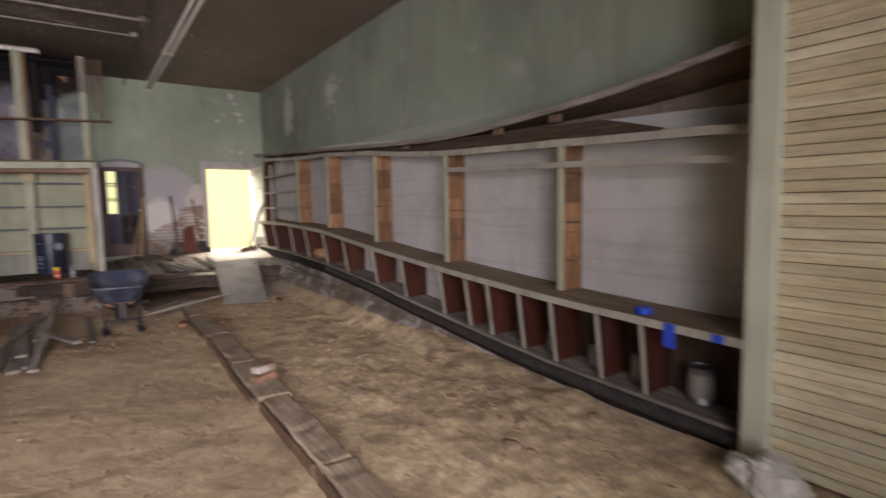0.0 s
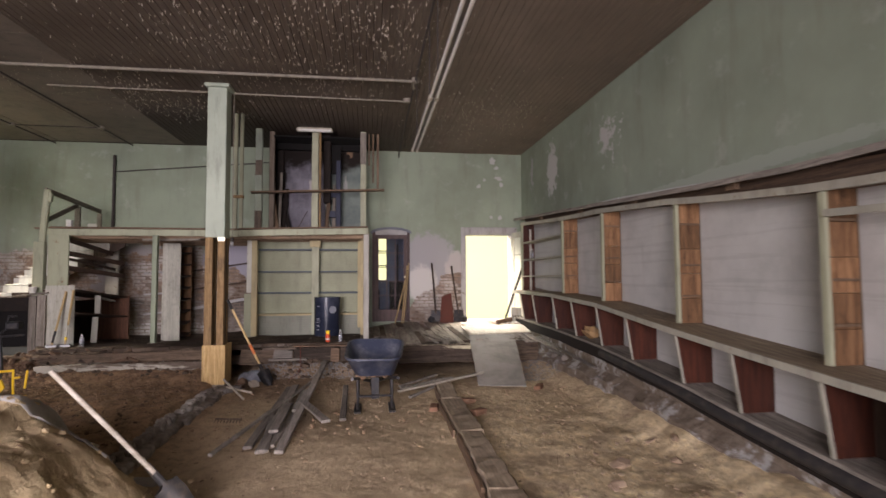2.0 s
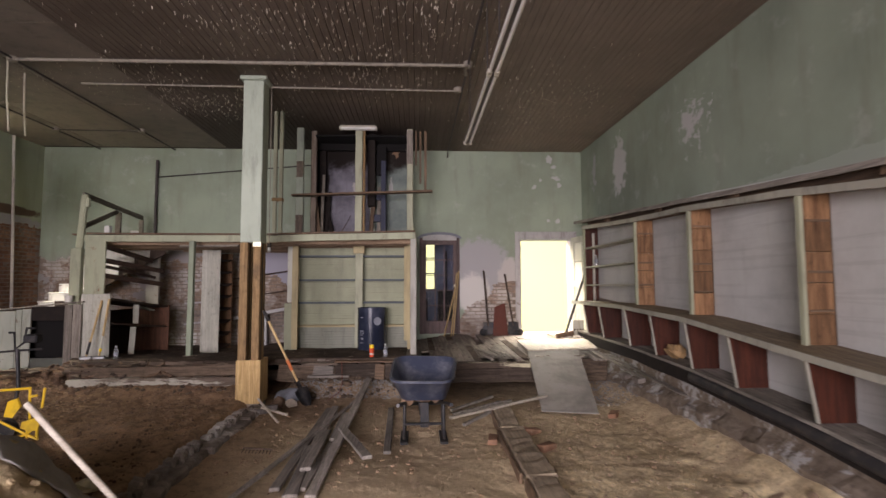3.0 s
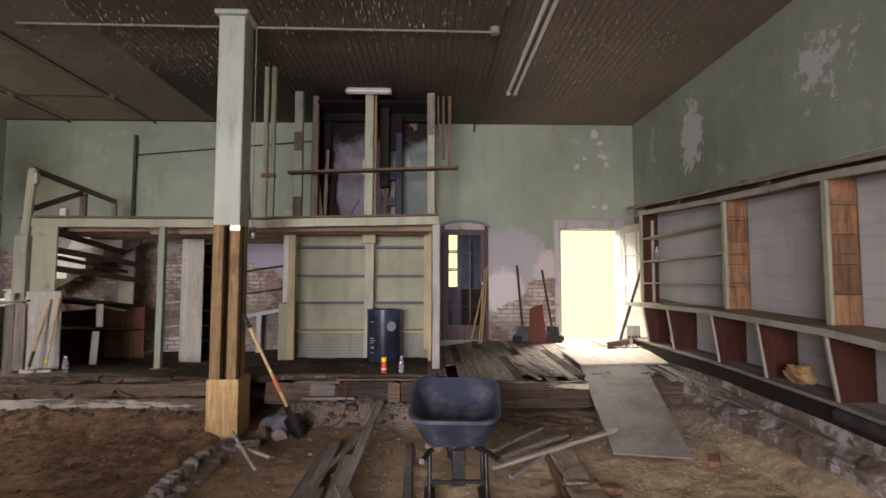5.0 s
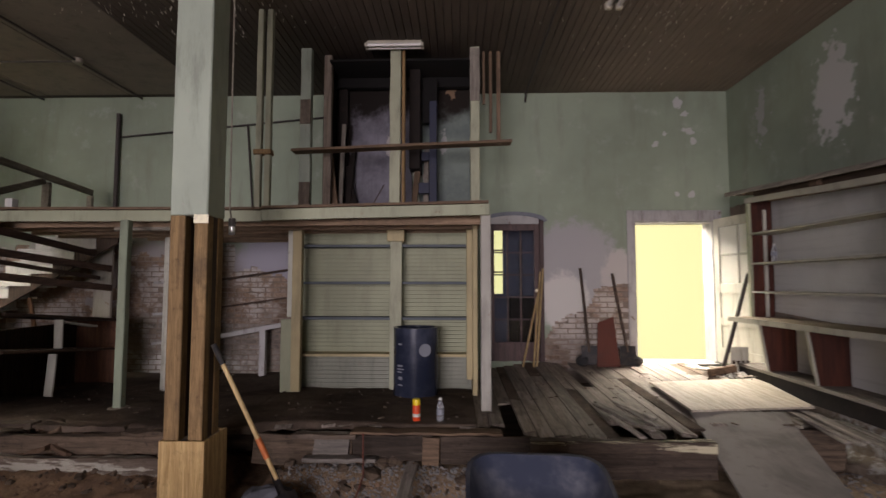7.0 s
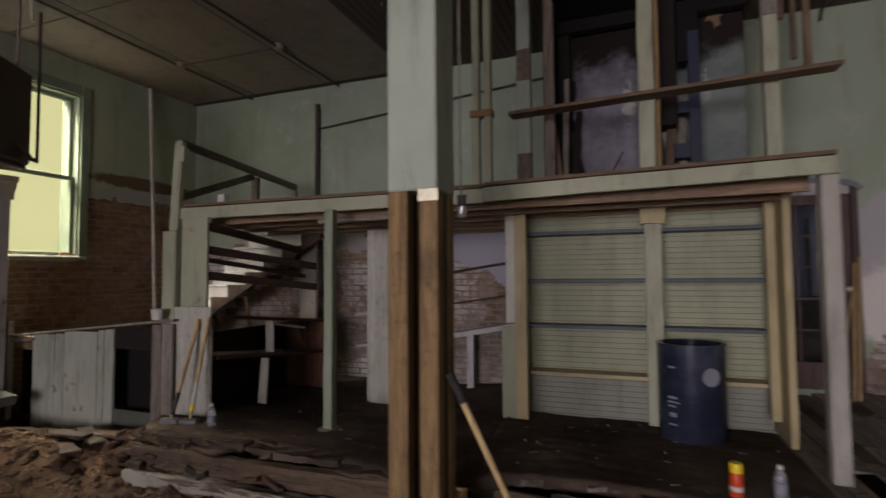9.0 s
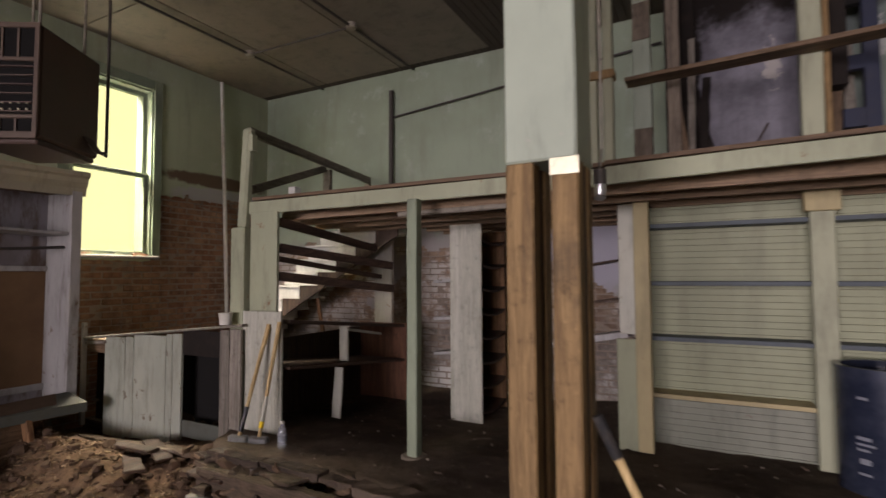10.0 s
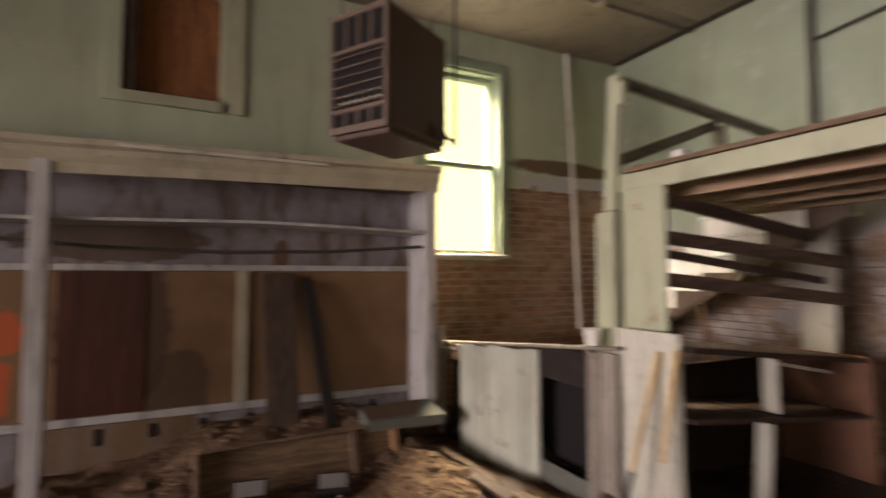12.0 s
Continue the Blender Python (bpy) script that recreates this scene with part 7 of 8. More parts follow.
def flood_light(x, y, z, turn, lean=-28):
    ob = thing("flood_light", (x, y, z), "small steel flood light with bright reflector before the trough", "flood light", "flood lights")
    mt = pose(x, y, z, lean, 0, turn) @ Matrix.Scale(1.05, 4)
    for nm, lo, hi, mat in (("housing", (-0.10, -0.05, 0.01), (0.10, 0.05, 0.13), M_steel), ("lens", (-0.085, -0.056, 0.025), (0.085, -0.050, 0.115), M_screen), ("foot", (-0.11, -0.04, -0.005), (0.11, 0.06, 0.012), M_steel)):
        bm = B()
        box(bm, lo, hi, 0.006 if nm != "lens" else 0.002, mt)
        part(nm, bm, mat, ob)


for fx, fy, turn in ((-5.80, 8.72, 82), (-5.74, 9.24, 76)):
    flood_light(fx, fy, ground_z(fx, fy) + 0.03, turn, -42)

# ---- hanging unit heater ----


def heater():
    ob = thing("unit_heater", (-5.66, 9.58, 2.58), "brown enamelled unit heater hung from the ceiling", "heater")
    c = Vector((-5.66, 9.58, 0))
    ang = math.degrees(math.atan2(0.27, 0.45))
    mt = pose(c.x, c.y, 0, 0, 0, ang)
    w, d, z0, z1 = 0.255, 0.30, 2.58, 3.42
    bm = B()
    box(bm, (-w, -d, z0 + 0.02), (w, d + 0.09, z1), 0.02, mt)
    body = part("case", bm, M_heater, ob)
    bm = B()
    box(bm, (-w + 0.02, -d + 0.02, z0 - 0.02), (w - 0.02, d + 0.07, z0 + 0.02), 0.01, mt)
    part("bottom_pan", bm, M_heater, body)
    for lo, hi in (((-w, z0 + 0.01), (-w + 0.035, z1)), ((w - 0.035, z0 + 0.01), (w, z1)), ((-w, z0 + 0.01), (w, z0 + 0.06)), ((-w, z1 - 0.04), (w, z1)), ((-w, z1 - 0.28), (w, z1 - 0.25)), ((-w, z0 + 0.15), (w, z0 + 0.18))):
        bm = B()
        box(bm, (lo[0], -d - 0.02, lo[1]), (hi[0], -d - 0.001, hi[1]), 0.005, mt)
        part("bezel", bm, M_heaterface, ob, "tan bezel bar")
    bm = B()
    box(bm, (-w + 0.03, -d - 0.004, z0 + 0.05), (w - 0.03, -d + 0.0, z1 - 0.04), 0, mt)
    part("dark_grille", bm, M_black, ob)
    for i in range(3):
        u = -w + 0.035 + (i + 1) * (2 * w - 0.07) / 4
        for za, zb in ((z1 - 0.25, z1 - 0.04), (z0 + 0.06, z0 + 0.15)):
            bm = B()
            box(bm, (u - 0.008, -d - 0.016, za), (u + 0.008, -d - 0.004, zb), 0, mt)
            part("mullion", bm, M_heaterface, ob)
    for i in range(6):
        z = z0 + 0.20 + i * 0.064
        bm = B()
        beam(bm, mt @ Vector((-w + 0.035, -d - 0.012, z)), mt @ Vector((w - 0.035, -d - 0.012, z)), 0.03, 0.008, 0)
        part("louvre", bm, M_heater if i % 2 else M_heaterface, ob)
    for k in range(2):
        for i in range(7):
            bm = B()
            p = mt @ Vector((-w + 0.11 + i * 0.055, -d - 0.012, z0 + 0.215 + k * 0.045))
            rod(bm, p, p + (mt.to_3x3() @ Vector((0, -0.012, 0))), 0.007, 8)
            part("stud", bm, M_tin, ob, "bright round stud")
    for u, v in ((-w + 0.05, -d + 0.05), (w - 0.05, d - 0.05), (w - 0.05, -d + 0.05), (-w + 0.05, d - 0.05)):
        bm = B()
        p = mt @ Vector((u, v, 0))
        rod(bm, (p.x, p.y, z1), (p.x, p.y, CEIL), 0.012, 8)
        part("hanger_rod", bm, M_conduit, ob)
    bm = B()
    p = mt @ Vector((w + 0.06, d - 0.03, 0))
    slab(bm, [mt @ Vector(q) for q in ((w, d - 0.12, z0 + 0.16), (w, d, z0 + 0.16), (w + 0.09, d, z0 + 0.03), (w + 0.09, d - 0.12, z0 + 0.03))], 0.008)
    part("flap", bm, M_heater, ob)


heater()
pipe("gas_pipe", [(-6.05, 10.33, CEIL), (-5.85, 10.22, 2.95), (-5.85, 10.22, 2.69), (-5.72, 10.12, 2.68)], 0.014, M_darkpipe, "dark gas pipe dropping to the heater")

# ---- low boarded partition and its tools ----


def low_partition():
    ob = thing("low_partition", (-5.4, 10.5, 0.2), "low partition of dirty white and bare vertical boards", "partition")
    pieces = [(-6.245, -5.93, 0.15, 1.06, M_white), (-5.926, -5.80, 0.17, 1.07, M_white), (-5.794, -5.34, 0.18, 1.105, M_white), (-5.335, -5.255, 0.2, 1.125, M_white), (-5.25, -5.13, 0.2, 1.132, M_white), (-4.66, -4.55, 0.25, 1.19, M_greyz), (-4.545, -4.42, 0.3, 1.20, M_greyz)]
    for x0, x1, z0, z1, mat in pieces:
        bm = B()
        box(bm, (x0, 10.48, z0), (x1 - 0.004, 10.505, z1), 0.003)
        cut(bm, 0.15, 2)
        ragged(bm, 0.005, 6, x0)
        part("board", bm, M_partboard if mat is M_white else mat, ob, "dirty white board" if mat is M_white else "")
    # Near-black panel stands in for the opening's darkness.
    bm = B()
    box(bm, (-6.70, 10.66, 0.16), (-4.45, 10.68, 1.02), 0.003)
    part("dark_panel", bm, M_black, ob, "near-black panel standing in for the dark opening")
    # Added cover keeps light from above out of the opening.
    bm = B()
    box(bm, (-6.70, 10.51, 1.0), (-4.45, 10.68, 1.02), 0.003)
    part("inner_shelf", bm, M_brown_x, ob)
    bm = B()
    box(bm, (-6.54, 10.485, 0.90), (-6.25, 10.505, 1.0), 0.003)
    part("cross_board", bm, M_brown_x, ob)
    bm = B()
    beam(bm, (-6.54, 10.47, 0.985), (-6.22, 10.47, 1.01), 0.03, 0.03, 0.004)
    part("low_rail", bm, M_greyz, ob)
    bm = B()
    box(bm, (-5.13, 10.49, 0.96), (-4.66, 10.515, 1.17), 0.003)
    part("cross_board", bm, M_shadeblack, ob)
    bm = B()
    box(bm, (-5.12, 10.485, 0.28), (-4.66, 10.50, 0.42), 0.003)
    part("kick_board", bm, M_fallen, ob)
    bm = B()
    beam(bm, (-6.58, 10.47, 1.03), (-4.40, 10.50, 1.235), 0.06, 0.022, 0.004)
    part("top_rail", bm, M_greyz, ob)
    for x in (-6.56,):
        bm = B()
        box(bm, (x - 0.02, 10.44, 0.2), (x + 0.02, 10.48, 1.18), 0.004)
        part("post", bm, M_hutch, ob)


low_partition()
bm = B()
box(bm, (-4.47, 10.535, 0.42), (-4.05, 10.56, 1.345), 0.004)
cut(bm, 0.12, 2)
ragged(bm, 0.006, 5)
single("white_board", bm, M_whiteboard, "split dirty white board standing beside the counter", "board")
cup = thing("small_bucket", (-4.62, 10.56, 1.22), "small dented white bucket on the low partition", "bucket")
bm = B()
lathe(bm, (-4.62, 10.50, 1.232), [(0.045, 0), (0.05, 0.05), (0.056, 0.09), (0.06, 0.095), (0.05, 0.09), (0.04, 0.02)], 18)
part("body", bm, M_pvc, cup, "", True)


def sledge(x, y, z, tx, ty, tz, label):
    ob = thing("sledgehammer", (x, y, z), label, "hammer", "leaning hammers")
    a, b = Vector((x, y, z + 0.04)), Vector((tx, ty, tz))
    bm = B()
    rod(bm, a, b, 0.013, 12, 0.017)
    part("shaft", bm, M_handle, ob, "worn ash shaft", True)
    bm = B()
    beam(bm, a - Vector((0.075, 0.02, 0.005)), a + Vector((0.075, 0.02, -0.005)), 0.058, 0.06, 0.012)
    part("head", bm, M_greysteel, ob, "grey steel head")
    bm = B()
    rod(bm, a + (b - a) * (0.06 if x < -4.1 else 0.10), a + (b - a) * (0.27 if x < -4.1 else 0.15), 0.017, 12)
    part("collar", bm, M_steel if x < -4.1 else M_yellowcap, ob, "black grip sleeve" if x < -4.1 else "yellow collar")
    if x > -4.1:
        bm = B()
        rod(bm, a + (b - a) * 0.155, a + (b - a) * 0.36, 0.0145, 12)
        part("peeled_tape", bm, M_white, ob, "peeling white tape")


sledge(-4.22, 10.30, floor_z(-4.2, 10.3), -4.16, 10.52, 1.25, "long-handled sledgehammer leaning on a white board")
sledge(-4.06, 10.34, floor_z(-4.1, 10.3), -4.06, 10.53, 1.27, "long-handled sledgehammer with yellow collar leaning on a board")


def bottle(x, y, z, label):
    ob = thing("water_bottle", (x, y, z), label, "bottle", "water bottles")
    bm = B()
    lathe(bm, (x, y, z), [(0.026, 0), (0.031, 0.008), (0.031, 0.05), (0.029, 0.055), (0.031, 0.06), (0.029, 0.10), (0.031, 0.105), (0.031, 0.13), (0.024, 0.16), (0.013, 0.182), (0.013, 0.19)], 18)
    part("body", bm, M_bottle, ob, "clear ribbed plastic", True)
    bm = B()
    lathe(bm, (x, y, z), [(0.0145, 0.188), (0.0145, 0.205), (0.012, 0.207)], 14)
    part("cap", bm, M_pvc, ob, "white cap", True)
    bm = B()
    lathe(bm, (x, y, z), [(0.0316, 0.07), (0.0316, 0.115)], 18)
    part("label", bm, M_print, ob, "pale label", True)


bottle(-3.82, 10.33, floor_z(-3.82, 10.33), "clear water bottle on the floor edge beside hammers")
bottle(0.03, 10.27, floor_z(0, 10.27) + 0.002, "clear water bottle on the floor beside a spray can")
bottle(3.76, 11.85, ramp1(11.85, LEDGE) + 0.632, "clear water bottle on a shelf by the door")
can = thing("spray_can", (-0.17, 10.28, floor_z(0, 10.28)), "red spray can with a yellow cap on the floor edge", "spray can")
bm = B()
lathe(bm, (-0.17, 10.28, floor_z(0, 10.28)), [(0.030, 0), (0.033, 0.004), (0.033, 0.135), (0.028, 0.145)], 20)
part("body", bm, M_red, can, "", True)
bm = B()
lathe(bm, (-0.17, 10.28, floor_z(0, 10.28)), [(0.0335, 0.05), (0.0335, 0.075)], 20)
part("band", bm, M_pvc, can, "", True)
bm = B()
lathe(bm, (-0.17, 10.28, floor_z(0, 10.28)), [(0.032, 0.145), (0.032, 0.185), (0.028, 0.195)], 20)
part("cap", bm, M_yellowcap, can, "yellow cap", True)


def drum():
    x, y, z, r, h = -0.27, 11.42, floor_z(-0.3, 11.4), 0.235, 0.72
    ob = thing("black_drum", (x, y, z), "glossy black plastic roll standing before the bead-board wall", "drum")
    bm = B()
    lathe(bm, (x, y, z), [(r - 0.01, 0), (r, 0.01), (r, h - 0.02), (r + 0.004, h - 0.02), (r + 0.004, h), (r - 0.03, h), (r - 0.03, h - 0.04), (0.05, h - 0.045)], 36)
    part("body", bm, M_drum, ob, "", True)
    for i, (a, zz, ww, hh) in enumerate(((-128, 0.33, 0.07, 0.018), (-126, 0.30, 0.09, 0.012), (-129, 0.27, 0.06, 0.012), (-127, 0.20, 0.05, 0.03), (-128, 0.14, 0.06, 0.012), (-128, 0.55, 0.05, 0.015))):
        bm = B()
        p = pose(x, y, z + zz, 0, 0, a)
        box(bm, (r + 0.001, -ww / 2, 0), (r + 0.0035, ww / 2, hh), 0, p)
        part("print_bar", bm, M_print, ob)
    bm = B()
    p = pose(x, y, z + 0.5, 0, 0, -62)
    rod(bm, p @ Vector((r - 0.005, 0, 0)), p @ Vector((r + 0.003, 0, 0)), 0.065, 20)
    part("round_mark", bm, M_print, ob, "pale round mark")


drum()

# ---- tools by the back wall ----


def long_shovel(x, y, top, label, group="leaning shovels"):
    ob = thing("long_shovel", (x, y, floor_z(x, y)), label, "shovel", group)
    z = floor_z(x, y)
    bm = B()
    rod(bm, (x, y, z + 0.18), top, 0.019, 10)
    part("shaft", bm, M_dark_z, ob, "", True)
    bm = B()
    slab(bm, [(x - 0.11, y - 0.03, z + 0.02), (x + 0.11, y - 0.03, z + 0.02), (x + 0.10, y + 0.0, z + 0.26), (x - 0.10, y + 0.0, z + 0.26)], 0.012)
    ragged(bm, 0.01, 12, x)
    part("blade", bm, M_steel, ob)


long_shovel(1.90, 12.80, (1.84, 12.98, 1.75), "dark long-handled shovel leaning on bare brick")
long_shovel(2.40, 12.80, (2.27, 12.98, 1.68), "dark long-handled shovel leaning on bare brick")
bm = B()
slab(bm, [(1.98, 12.72, 0.47), (2.28, 12.72, 0.47), (2.26, 12.93, 1.10), (2.05, 12.93, 1.02)], 0.02)
single("red_sheet", bm, M_redboard, "rusty red sheet leaning between shovels", "sheet")
for x in (1.82, 2.44, 2.52):
    bm = B()
    bmesh.ops.create_icosphere(bm, subdivisions=2, radius=0.09, matrix=Matrix.Translation((x, 12.82, 0.53)) @ Matrix.Diagonal((1, 0.7, 0.8, 1)))
    ragged(bm, 0.03, 9, x)
    single("dark_bundle", bm, M_rubber, "dark crumpled rag on the floor by shovels", "rag", "dark rags")
for x0, x1, zt in ((1.20, 1.34, 1.75), (1.16, 1.30, 1.70), (1.02, 1.28, 1.45)):
    bm = B()
    rod(bm, (x0, 12.72, 0.46), (x1, 13.0, zt), 0.014, 8)
    single("leaning_stick", bm, M_handle, "thin bare stick leaning on the arched door", "stick", "leaning sticks")
broom = thing("broom", (3.2, 12.0, 0.5), "pale broom leaning by the open door", "broom")
bm = B()
rod(bm, (3.22, 11.98, 0.60), (3.68, 12.25, 1.66), 0.023, 10)
part("shaft", bm, M_darkpipe, broom, "", True)
bm = B()
beam(bm, (3.02, 11.92, 0.54), (3.36, 12.0, 0.58), 0.07, 0.08, 0.01)
part("head", bm, M_brown_x, broom)
bm = B()
for i in range(16):
    f = i / 15
    p = Vector((3.03 + 0.32 * f, 11.92 + 0.08 * f, 0.53 + 0.04 * f))
    rod(bm, p, p + Vector((-0.03, -0.02, -0.07)), 0.012, 5, 0.006)
part("bristles", bm, M_dark_y, broom)
stand = thing("fork_tool", (3.5, 12.2, 0.5), "white slotted fork leaning against the open door", "fork")
bm = B()
box(bm, (3.40, 12.18, 0.52), (3.62, 12.20, 0.80), 0.01)
part("plate", bm, M_white, stand)
for i in range(4):
    bm = B()
    box(bm, (3.42 + i * 0.055, 12.165, 0.60), (3.45 + i * 0.055, 12.18, 0.64), 0.004)
    part("slot", bm, M_dark_y, stand)

# ---- ramp and sheets at the door ----
bm = B()
slab(bm, [(2.00, 8.92, -0.06), (2.66, 8.80, -0.07), (2.97, 10.50, 0.455), (2.18, 10.52, 0.455)], 0.018)
cut(bm, 0.3, 1)
ragged(bm, 0.004, 3)
single("plywood_ramp", bm, M_rampply, "scuffed grey plywood ramp from the earth to the floor", "ramp")
bm = B()
slab(bm, [(2.18, 10.48, 0.470), (3.32, 10.64, 0.470), (3.53, 11.85, 0.495), (2.24, 11.62, 0.49)], 0.018)
single("plywood_sheet", bm, M_palyply, "pale plywood sheet lying on the floor by the door", "plywood")
rr = random.Random(31)
for i in range(13):
    x = 1.55 + 0.05 * i if i < 6 else 2.95 + 0.05 * (i - 6)
    y = rr.uniform(9.85, 10.3) if i < 6 else rr.uniform(9.6, 10.3)
    l = rr.uniform(0.5, 0.9)
    a = rr.uniform(-0.35, 0.1)
    z = 0.415 + 0.012 * (i % 3)
    timber("loose_board", (x, y, z - (0.03 if i >= 6 else 0)), (x + l * math.sin(a), y + l * math.cos(a), z + 0.02), 0.055, 0.018, M_grey_board, "splintered grey board at the floor edge", "board", "splintered boards", 0.008, 0.15)
for i, (x, y0, y1, z0, z1) in enumerate(((3.36, 8.0, 10.4, 0.30, 0.41), (3.28, 8.8, 10.6, 0.32, 0.42))):
    timber("loose_board", (x - 0.06, y0, z0), (x, y1, z1), 0.07, 0.016, M_grey_board, "long splintered board beside the shelving foot", "board", "splintered boards", 0.014, 0.15)
for i in range(9):
    x, y, a = rr.uniform(3.0, 3.45), rr.uniform(11.7, 12.4), rr.uniform(0, 3)
    timber("wood_scrap", (x, y, 0.505), (x + 0.2 * math.cos(a), y + 0.2 * math.sin(a), 0.515), 0.04, 0.012, M_palebar, "pale wood scrap by the open door", "scrap", "wood scraps", 0.004, 0.1)

# ---- wheelbarrow ----


def wheelbarrow():
    ob = thing("wheelbarrow", (0.56, 8.3, -0.1), "blue-black plastic wheelbarrow with two legs standing on earth", "wheelbarrow")
    bm = B()
    # outer tray: floor outline then rim outline, near edge lower and steeper
    low = [(0.34, 8.02, 0.28), (0.78, 8.02, 0.28), (0.82, 8.62, 0.22), (0.32, 8.62, 0.22)]
    top = [(0.215, 7.86, 0.50), (0.845, 7.86, 0.49), (0.955, 8.85, 0.60), (0.235, 8.85, 0.615)]

    def loop(pts, shrink, dz):
        c = sum((Vector(p) for p in pts), Vector()) / 4
        out = []
        for i in range(4):
            p, q, o = Vector(pts[i]), Vector(pts[(i + 1) % 4]), Vector(pts[i - 1])
            a, b = p.lerp(o, 0.24), p.lerp(q, 0.24)
            for k in range(6):
                f = k / 5
                v = a * (1 - f) ** 2 + p * 2 * f * (1 - f) + b * f * f
                w = v + (c - v) * shrink
                out.append(bm.verts.new((w.x, w.y, v.z + dz)))
        return out

    rings = [loop(low, 0.0, 0.0), loop(top, 0.0, 0.0), loop(top, -0.045, 0.012), loop(top, -0.045, -0.012), loop(top, -0.0, -0.02)]
    inner = [loop(top, 0.02, 0.012), loop(low, 0.04, 0.012)]
    seq = [rings[0], rings[4], rings[3], rings[2], inner[0], inner[1]]
    for v in rings[1]:
        bm.verts.remove(v)
    for a, b in zip(seq, seq[1:]):
        for i in range(24):
            bm.faces.new((a[i], a[(i + 1) % 24], b[(i + 1) % 24], b[i]))
    bm.faces.new(seq[0])
    bm.faces.new(seq[-1])
    part("tray", bm, M_tray, ob, "scuffed blue-black plastic tray", True)
    for s, x in ((0, 0.36), (1, 0.76)):
        bm = B()
        tube(bm, [(x, 8.0, 0.26), (x, 7.96, 0.02), (x + (0.0), 7.90, -0.06), (x, 8.2, -0.07), (x, 8.30, 0.24)], 0.016, 10)
        part("leg", bm, M_steel, ob, "", True)
        bm = B()
        tube(bm, [(x - (0.05 if s == 0 else -0.05), 7.55, 0.34), (x, 8.0, 0.26), (0.50 if s == 0 else 0.62, 8.85, 0.06)], 0.018, 10)
        h = part("shaft", bm, M_steel, ob, "", True)
        bm = B()
        box(bm, (x - 0.04, 7.84, -0.11), (x + 0.04, 8.26, -0.085), 0.006)
        part("skid", bm, M_rubber, ob)
    bm = B()
    rod(bm, (0.36, 7.965, 0.06), (0.76, 7.965, 0.06), 0.014, 10)
    part("cross_brace", bm, M_steel, ob)
    bm = B()
    box(bm, (0.52, 7.98, 0.02), (0.61, 8.0, 0.27), 0.004)
    part("centre_plate", bm, M_steel, ob)
    bm = B()
    bmesh.ops.create_cone(bm, cap_ends=True, segments=28, radius1=0.19, radius2=0.19, depth=0.09, matrix=Matrix.Translation((0.56, 8.86, 0.09)) @ Matrix.Rotation(math.pi / 2, 4, "Y"))
    bmesh.ops.bevel(bm, geom=[e for e in bm.edges if len(e.link_faces) == 2 and any(len(f.verts) > 4 for f in e.link_faces)], offset=0.03, segments=3, affect="EDGES")
    wh = part("wheel", bm, M_rubber, ob, "black pneumatic wheel", True)
    bm = B()
    rod(bm, (0.505, 8.86, 0.09), (0.615, 8.86, 0.09), 0.10, 20)
    part("rim", bm, M_steel, wh)
    bm = B()
    for i in range(30):
        x, y = rr.uniform(0.36, 0.78), rr.uniform(8.06, 8.58)
        bmesh.ops.create_icosphere(bm, subdivisions=1, radius=rr.uniform(0.03, 0.065), matrix=Matrix.Translation((x, y, 0.272)))
    ragged(bm, 0.012, 14)
    tagged(new("tray_rubble", mesh_of("tray_rubble", bm, M_redclod)), "handful of rubble in the wheelbarrow tray", "rubble", kind="stuff")
    single_piece = B()
    slab(single_piece, [(0.42, 8.14, 0.30), (0.60, 8.10, 0.31), (0.62, 8.26, 0.38), (0.46, 8.30, 0.36)], 0.012)
    single("wood_chip", single_piece, M_palebar, "pale splinter lying in the wheelbarrow", "scrap")


wheelbarrow()

# ---- planks, beam and bricks on the earth ----


def lying(x0, y0, x1, y1, w, mat, label, lift=0.02, h=0.03, group="pile of planks", cat="plank", name="plank"):
    return timber(name, (x0, y0, ground_z(x0, y0) + lift), (x1, y1, ground_z(x1, y1) + lift), w, h, mat, label, cat, group, 0.006, 0.2)


for x0, y0, x1, y1, w, l in ((-0.29, 6.55, -0.18, 10.06, 0.085, 0.03), (-0.85, 6.51, -0.22, 9.62, 0.04, 0.08), (-0.38, 6.62, -0.31, 8.11, 0.08, 0.05), (-0.44, 6.5, -0.51, 9.16, 0.085, 0.06), (-0.58, 6.68, -0.59, 9.19, 0.08, 0.03), (-0.39, 6.86, -0.43, 8.05, 0.09, 0.1), (0.08, 7.02, -0.27, 8.03, 0.09, 0.13), (-0.59, 6.85, -0.6, 8.55, 0.05, 0.02), (-0.31, 7.77, -0.33, 8.74, 0.09, 0.09), (-0.41, 6.49, -0.5, 7.6, 0.09, 0.07)):
    lying(x0, y0, x1, y1, w, M_grey_board, "weathered grey plank in a pile on the earth", l)
lying(0.21, 7.55, 0.17, 9.2, 0.07, M_grey_board, "weathered grey plank lying alone on the earth", 0.02)
for x0, y0, x1, y1, l in ((0.85, 8.35, 2.15, 9.25, 0.14), (0.9, 8.6, 1.55, 9.15, 0.10), (0.95, 8.7, 1.7, 9.35, 0.06), (1.0, 8.4, 1.4, 8.9, 0.05), (0.9, 8.9, 1.5, 9.6, 0.05)):
    lying(x0, y0, x1, y1, 0.045, M_palebar if l > 0.12 else M_grey_board, "thin pale stick lying before the ramp", l, 0.03, "sticks before the ramp", "stick", "loose_stick")

